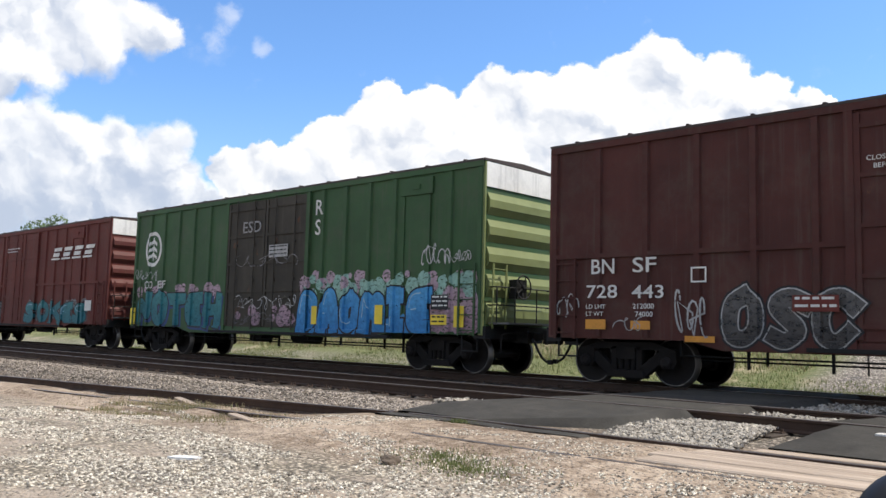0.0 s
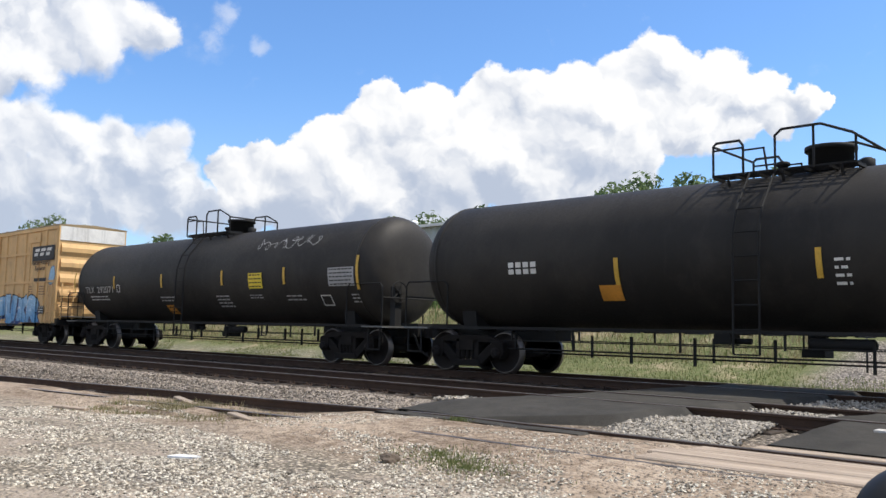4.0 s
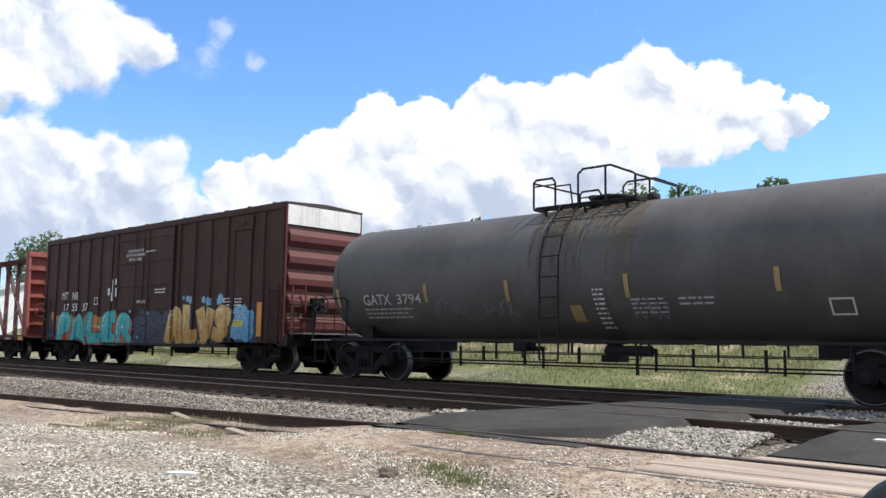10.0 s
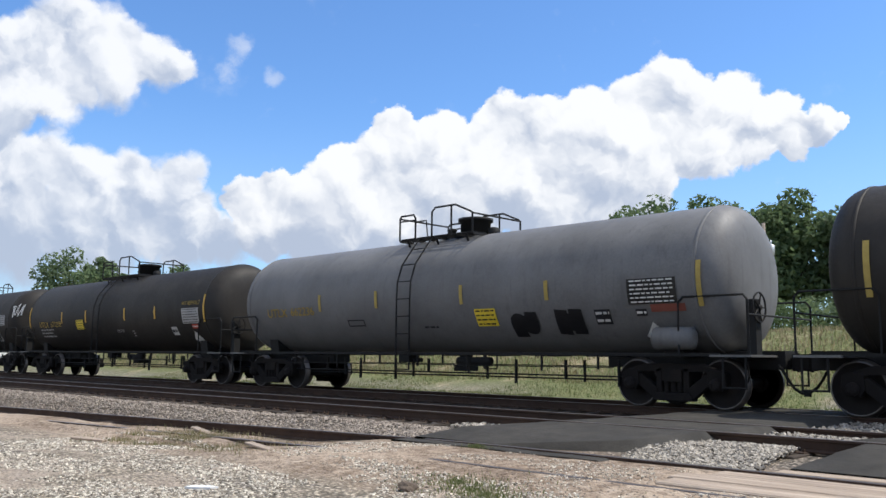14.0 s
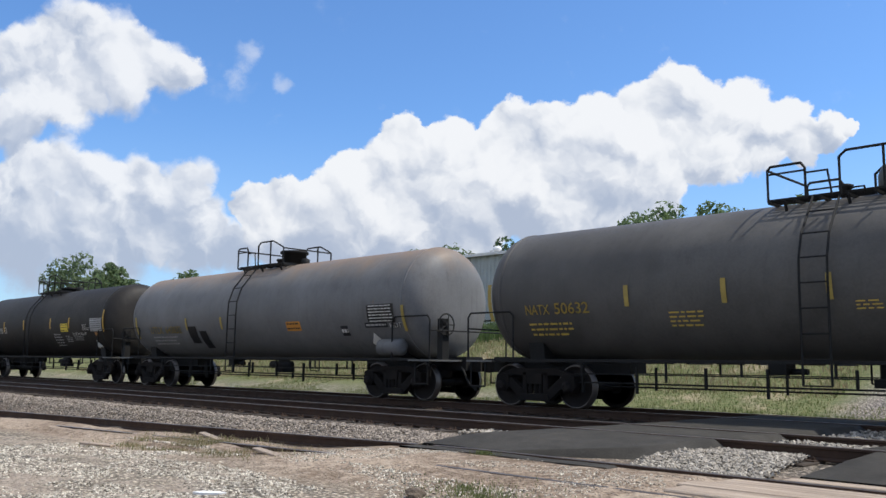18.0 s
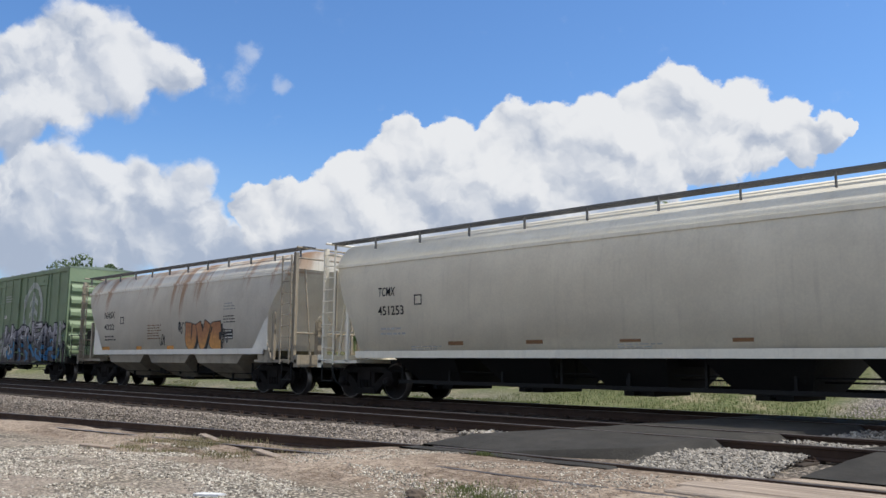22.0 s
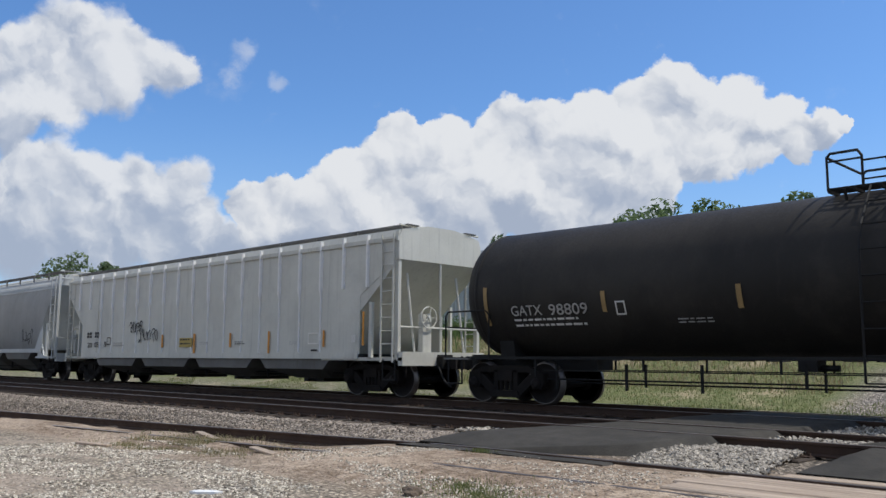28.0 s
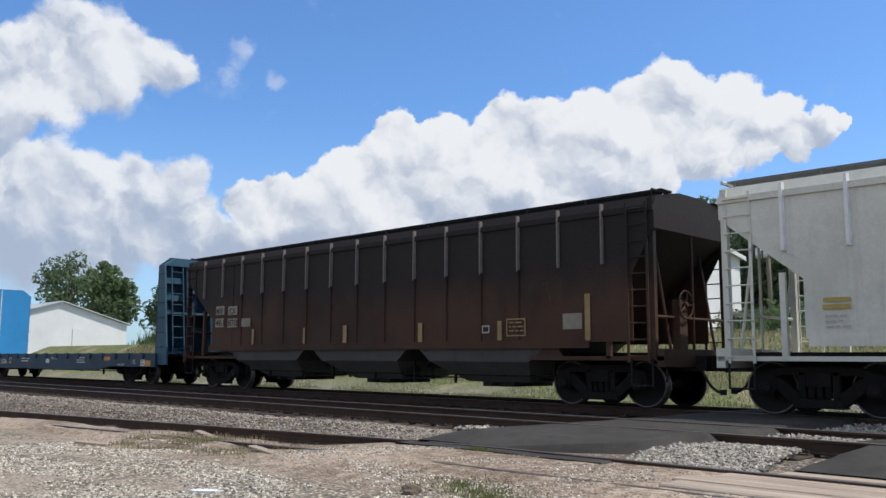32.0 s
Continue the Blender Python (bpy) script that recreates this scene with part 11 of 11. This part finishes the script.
marks(car, [(-6.12, -5.80, 1.44, 1.47), (-6.12, -5.80, 1.68, 1.71), (-6.12, -6.09, 1.47, 1.68), (-5.83, -5.80, 1.47, 1.68)], black_paint, y, "stencil_box")
marks(car, small_print(random.Random(1), -5.60, 1.51, 0.82, 2, 0.054, 0.036), grey_paint, y)
scribble(car, -4.33, -3.37, 1.85, 2.24, black_paint, 301, y, 4, r=0.022)
scribble(car, -3.72, -2.17, 1.49, 1.98, black_paint, 302, y, 6, r=0.018)
marks(car, [(-0.72, 0.09, 1.31, 1.61)], dull_yellow, y, 'data_plate')
marks(car, small_print(random.Random(643), -0.68, 1.58, 0.73, 2, 0.074, 0.059), black_paint, y - 0.004)
marks(car, small_print(random.Random(2), 0.56, 1.47, 0.50, 2, 0.033, 0.022), grey_paint, y)
marks(car, small_print(random.Random(3), 2.59, 1.46, 0.57, 2, 0.034, 0.023), black_paint, y)
marks(car, [(6.26, 6.74, 1.35, 1.38), (6.26, 6.74, 1.63, 1.66), (6.26, 6.29, 1.38, 1.63), (6.71, 6.74, 1.38, 1.63)], white_paint, y, "stencil_box")
marks(car, small_print(random.Random(4), 5.42, 1.43, 0.39, 2, 0.034, 0.023), grey_paint, y)
marks(car, [(8.11, 8.28, 1.38, 1.57)], white_paint, y, 'label_plate')
marks(car, [(-1.94, -1.83, 1.31, 1.74)], orange_mark, y, 'reflector')
marks(car, [(0.16, 0.28, 1.11, 1.74)], orange_mark, y, 'reflector')
marks(car, [(2.30, 2.40, 1.30, 1.72)], orange_mark, y, 'reflector')
marks(car, [(4.35, 4.44, 1.11, 1.74)], orange_mark, y, 'reflector')
marks(car, [(6.91, 6.99, 1.28, 1.72)], orange_mark, y, 'reflector')
marks(car, [(8.53, 8.61, 1.30, 2.16)], orange_mark, y, 'reflector')
marks(car, [(6.41, 6.69, 1.16, 1.21)], black_paint, y, 'stencil')
car, bend, hs = tankcar("tank_car", "long black tank car with tan strips and white lettering", 521.1, 8.3, tank_black, hatch="dome", over=1.15)
code(car, 'GATX', -7.87, 1.90, 0.22, white_paint, -1.5, 0.83, bend)
wrap(words(car, '98809', -6.85, 1.89, 0.23, white_paint, -1.5, 1.25), bend)
marks(car, [(-5.21, -4.99, 1.84, 1.87), (-5.21, -4.99, 2.08, 2.11), (-5.21, -5.18, 1.87, 2.08), (-5.02, -4.99, 1.87, 2.08)], white_paint, -1.5, "stencil_box", bend=bend)
tank_print(car, bend, -7.82, 1.83, 2.14, 2, white_paint, 1, 0.068, 0.046)
tank_strips(car, bend, (-8.61,), z0=1.70, z1=2.55, paint=tan_strip)
tank_strips(car, bend, (-5.52,), z0=1.91, z1=2.32, paint=tan_strip)
tank_strips(car, bend, (-2.71,), z0=1.88, z1=2.30, paint=tan_strip)
tank_print(car, bend, -3.93, 1.74, 0.71, 2, grey_paint, 2, 0.036, 0.024)
tank_panel(car, bend, 4.65, 1.80, 0.73, 0.29, tan_strip, 'warning_sign', lines=2, ink=black_paint)
tank_panel(car, bend, 7.17, 1.88, 1.00, 0.47, tank_black, 'test_table', lines=5, ink=grey_paint)
tank_strips(car, bend, (5.59,), z0=1.86, z1=2.29, paint=tan_strip)
tank_strips(car, bend, (2.91,), z0=1.89, z1=2.29, paint=tan_strip)
tank_strips(car, bend, (8.73,), z0=1.69, z1=2.52, paint=tan_strip)
marks(car, [(6.39, 6.75, 1.46, 1.49), (6.39, 6.75, 1.68, 1.71), (6.39, 6.42, 1.49, 1.68), (6.72, 6.75, 1.49, 1.68)], grey_paint, -1.5, "stencil_box", bend=bend)
tank_print(car, bend, 4.65, 1.63, 0.56, 2, grey_paint, 3, 0.043, 0.029)
car, y, bend = hopper("hopper_car", "maroon ribbed hopper car with white lettering and blue graffiti", 540.8, 8.6, 7.1, oxide_dull, top=4.05, ribs=17, bays=3, under=mineral, cage=oxide_dull, rib_mat=oxide, walk_mat=black)
code(car, 'BN', -5.30, 2.23, 0.24, white_paint, y, 0.41)
code(car, 'SF', -4.43, 2.23, 0.24, white_paint, y, 0.34)
words(car, '434', -5.36, 1.89, 0.23, white_paint, y, 1.24)
words(car, '822', -4.54, 1.87, 0.23, white_paint, y, 1.23)
words(car, 'LD LMT', -5.29, 1.72, 0.09, white_paint, y, 1.31)
words(car, 'LT WT', -5.30, 1.58, 0.09, white_paint, y, 1.32)
words(car, '202100', -4.50, 1.73, 0.09, white_paint, y, 1.33)
words(car, '60900', -4.43, 1.58, 0.09, white_paint, y, 1.24)
marks(car, [(-6.82, -6.34, 1.41, 1.66)], orange_mark, y, 'reflector')
marks(car, [(-5.30, -4.80, 1.41, 1.54)], orange_mark, y, 'reflector')
marks(car, [(-3.66, -3.21, 1.40, 1.52)], orange_mark, y, 'reflector')
marks(car, [(-1.90, -1.52, 1.40, 1.51)], orange_mark, y, 'reflector')
logo_bars(car, 4, 3.37, 2.63, 2.82, 0.30, white_paint, y)
piece(car, 'SOIO', 1.45, 4.05, 1.38, 2.30, oxide_dull, sp_blue_dim, 321, y, thick=0.24, rim=0.045)
scribble(car, 4.05, 4.80, 1.72, 2.18, sky_blue, 322, y, 5, r=0.018)
marks(car, [(4.95, 5.51, 1.59, 1.93)], black_paint, y, 'data_plate')
marks(car, small_print(random.Random(661), 4.99, 1.90, 0.48, 3, 0.056, 0.045), white_paint, y - 0.004)
marks(car, [(6.47, 6.99, 1.40, 1.66)], orange_mark, y, 'reflector')
marks(car, [(4.22, 4.66, 1.42, 1.55)], orange_mark, y, 'reflector')
marks(car, [(2.53, 3.03, 1.41, 1.55)], orange_mark, y, 'reflector')
marks(car, [(0.80, 1.30, 1.42, 1.55)], orange_mark, y, 'reflector')
marks(car, small_print(random.Random(3), 6.51, 1.92, 0.48, 2, 0.068, 0.045), white_paint, y)
car = bulkhead_flat(561.4, 9.95, 7.4, navy, sunlit_blue)
code(car, 'LSRC', -6.46, 0.65, 0.23, white_paint, -1.543, 0.67)
words(car, '3506', -4.66, 0.65, 0.22, white_paint, -1.543, 1.24)
marks(car, [(-9.49, -9.02, 0.63, 0.83)], orange_mark, -1.543, 'reflector')
marks(car, [(-9.01, -8.71, 0.64, 0.85)], white_paint, -1.543, 'data_plate')
marks(car, small_print(random.Random(1053), -8.97, 0.82, 0.21, 2, 0.054, 0.044), black_paint, -1.543 - 0.004)
marks(car, small_print(random.Random(1), -8.16, 0.82, 0.24, 3, 0.038, 0.025), white_paint, -1.543)
marks(car, small_print(random.Random(2), -7.62, 0.71, 0.65, 1, 0.049, 0.033), white_paint, -1.543)
marks(car, [(-7.04, -6.79, 0.80, 0.93)], orange_mark, -1.543, 'reflector')
marks(car, [(-5.39, -5.16, 0.82, 0.94)], orange_mark, -1.543, 'reflector')
marks(car, [(-3.62, -3.33, 0.68, 0.71), (-3.62, -3.33, 0.90, 0.93), (-3.62, -3.59, 0.71, 0.90), (-3.36, -3.33, 0.71, 0.90)], white_paint, -1.543, "stencil_box")
marks(car, small_print(random.Random(3), -2.15, 0.91, 0.91, 2, 0.067, 0.045), white_paint, -1.543)
marks(car, small_print(random.Random(4), 1.07, 0.95, 0.63, 2, 0.039, 0.026), white_paint, -1.543)
marks(car, small_print(random.Random(5), 3.64, 0.94, 0.75, 3, 0.051, 0.034), white_paint, -1.543)
marks(car, [(6.04, 6.52, 0.83, 0.97)], orange_mark, -1.543, 'reflector')
marks(car, [(9.23, 9.64, 0.65, 0.84)], orange_mark, -1.543, 'reflector')
marks(car, [(8.92, 9.22, 0.65, 0.87)], white_paint, -1.543, 'data_plate')
marks(car, small_print(random.Random(1017), 8.96, 0.84, 0.23, 2, 0.056, 0.044), black_paint, -1.543 - 0.004)
marks(car, small_print(random.Random(6), 7.17, 0.72, 0.57, 2, 0.028, 0.019), white_paint, -1.543)
marks(car, [(0.56, 0.91, 0.71, 0.88)], white_paint, -1.543, 'data_plate')
marks(car, small_print(random.Random(7), 8.33, 0.86, 0.21, 3, 0.034, 0.023), white_paint, -1.543)
car, y, bend = hopper("hopper_car", "rust-brown and soot-black ribbed hopper car with patched numbers", 581.9, 8.65, 7.1, hopper_brown, top=4.12, ribs=15, bays=3, under=hopper_soot, cage=hopper_brown, sheet=0.5, rib_mat=brown_rib_lit, walk_mat=black, skirt=hopper_grime, sheet_back=1.65, rib_w=0.03)
marks(car, [(-6.76, -6.28, 2.26, 2.53)], tan_patch, y, 'paint_patch')
marks(car, [(-6.06, -5.56, 2.24, 2.50)], tan_patch, y, 'paint_patch')
marks(car, [(-6.77, -6.29, 1.88, 2.15)], tan_patch, y, 'paint_patch')
marks(car, [(-6.07, -5.53, 1.86, 2.13)], tan_patch, y, 'paint_patch')
code(car, 'MW', -6.74, 2.28, 0.20, black_paint_top, y - 0.005, 0.38)
code(car, 'CX', -5.99, 2.27, 0.18, black_paint_top, y - 0.005, 0.34)
words(car, '461', -6.76, 1.92, 0.20, black_paint_top, y - 0.005, 1.34)
words(car, '870', -6.05, 1.90, 0.20, black_paint_top, y - 0.005, 1.25)
marks(car, [(-5.31, -4.83, 1.86, 2.11)], tan_patch, y, 'paint_patch')
marks(car, [(-4.73, -4.63, 1.34, 1.78)], tan_strip, y, 'reflector')
marks(car, [(-2.23, -2.15, 1.33, 1.76)], tan_strip, y, 'reflector')
marks(car, [(5.03, 5.56, 1.42, 1.45), (5.03, 5.56, 1.77, 1.80), (5.03, 5.06, 1.45, 1.77), (5.53, 5.56, 1.45, 1.77)], tan_strip, y, "stencil_box")
marks(car, small_print(random.Random(3), 5.10, 1.73, 0.40, 3, 0.053, 0.035), tan_strip, y)
marks(car, [(6.53, 7.00, 1.54, 1.86)], tan_patch, y, 'paint_patch')
marks(car, [(7.07, 7.20, 1.31, 2.24)], tan_strip, y, 'reflector')
marks(car, [(4.78, 4.90, 1.34, 1.76)], tan_strip, y, 'reflector')
marks(car, [(2.30, 2.44, 1.33, 1.78)], tan_strip, y, 'reflector')
marks(car, [(-0.51, -0.36, 1.34, 1.79)], tan_strip, y, 'reflector')
marks(car, [(4.33, 4.55, 1.50, 1.53), (4.33, 4.55, 1.64, 1.67), (4.33, 4.36, 1.53, 1.64), (4.52, 4.55, 1.53, 1.64)], grey_paint, y, "stencil_box")
car, y, bend = hopper("hopper_car", "light-grey ribbed hopper car with gold strips", 600.4, 8.55, 7.1, hopper_grey, rib_mat=hopper_rib_lit, top=4.05, ribs=15, bays=3, under=hopper_soot)
marks(car, [(-6.79, -6.36, 1.87, 1.94)], dull_yellow, y, 'reflector')
marks(car, [(-6.80, -6.37, 1.75, 1.83)], dull_yellow, y, 'reflector')
marks(car, small_print(random.Random(1), -6.77, 1.66, 0.39, 3, 0.050, 0.034), grey_paint, y)



# ---- movement ---------------------------------------------------------------------------------
def run(t):
    """How far the train has rolled after t seconds; it slows a little."""
    return 19.05 * t - 0.0105 * t * t


def motions():
    for car, place in TRAIN:
        walk(car, [(t, pose(place - run(t), TRACK, 0)) for t in range(0, 33, 2)])
    places = dict((c.name, p) for c, p in TRAIN)
    for w, car, ax in SPIN:
        # the wheels roll while their car is near; far down the line they are keyed at rest
        p = places[car.name]
        ts = [i / 30 for i in range(0, 32 * 30 + 1) if -62 < p - run(i / 30) < 14]
        t0 = ts[0]
        rows = [] if t0 <= 0 else [(0.0, pose(ax, 0, WHEEL))]
        for t in ts:
            rows.append((t, pose(ax, 0, WHEEL, 0, -math.degrees((run(t) - run(t0)) / WHEEL), 0)))
        if ts[-1] < 32.0:
            rows.append((32.0, rows[-1][1]))
        walk(w, rows)


motions()
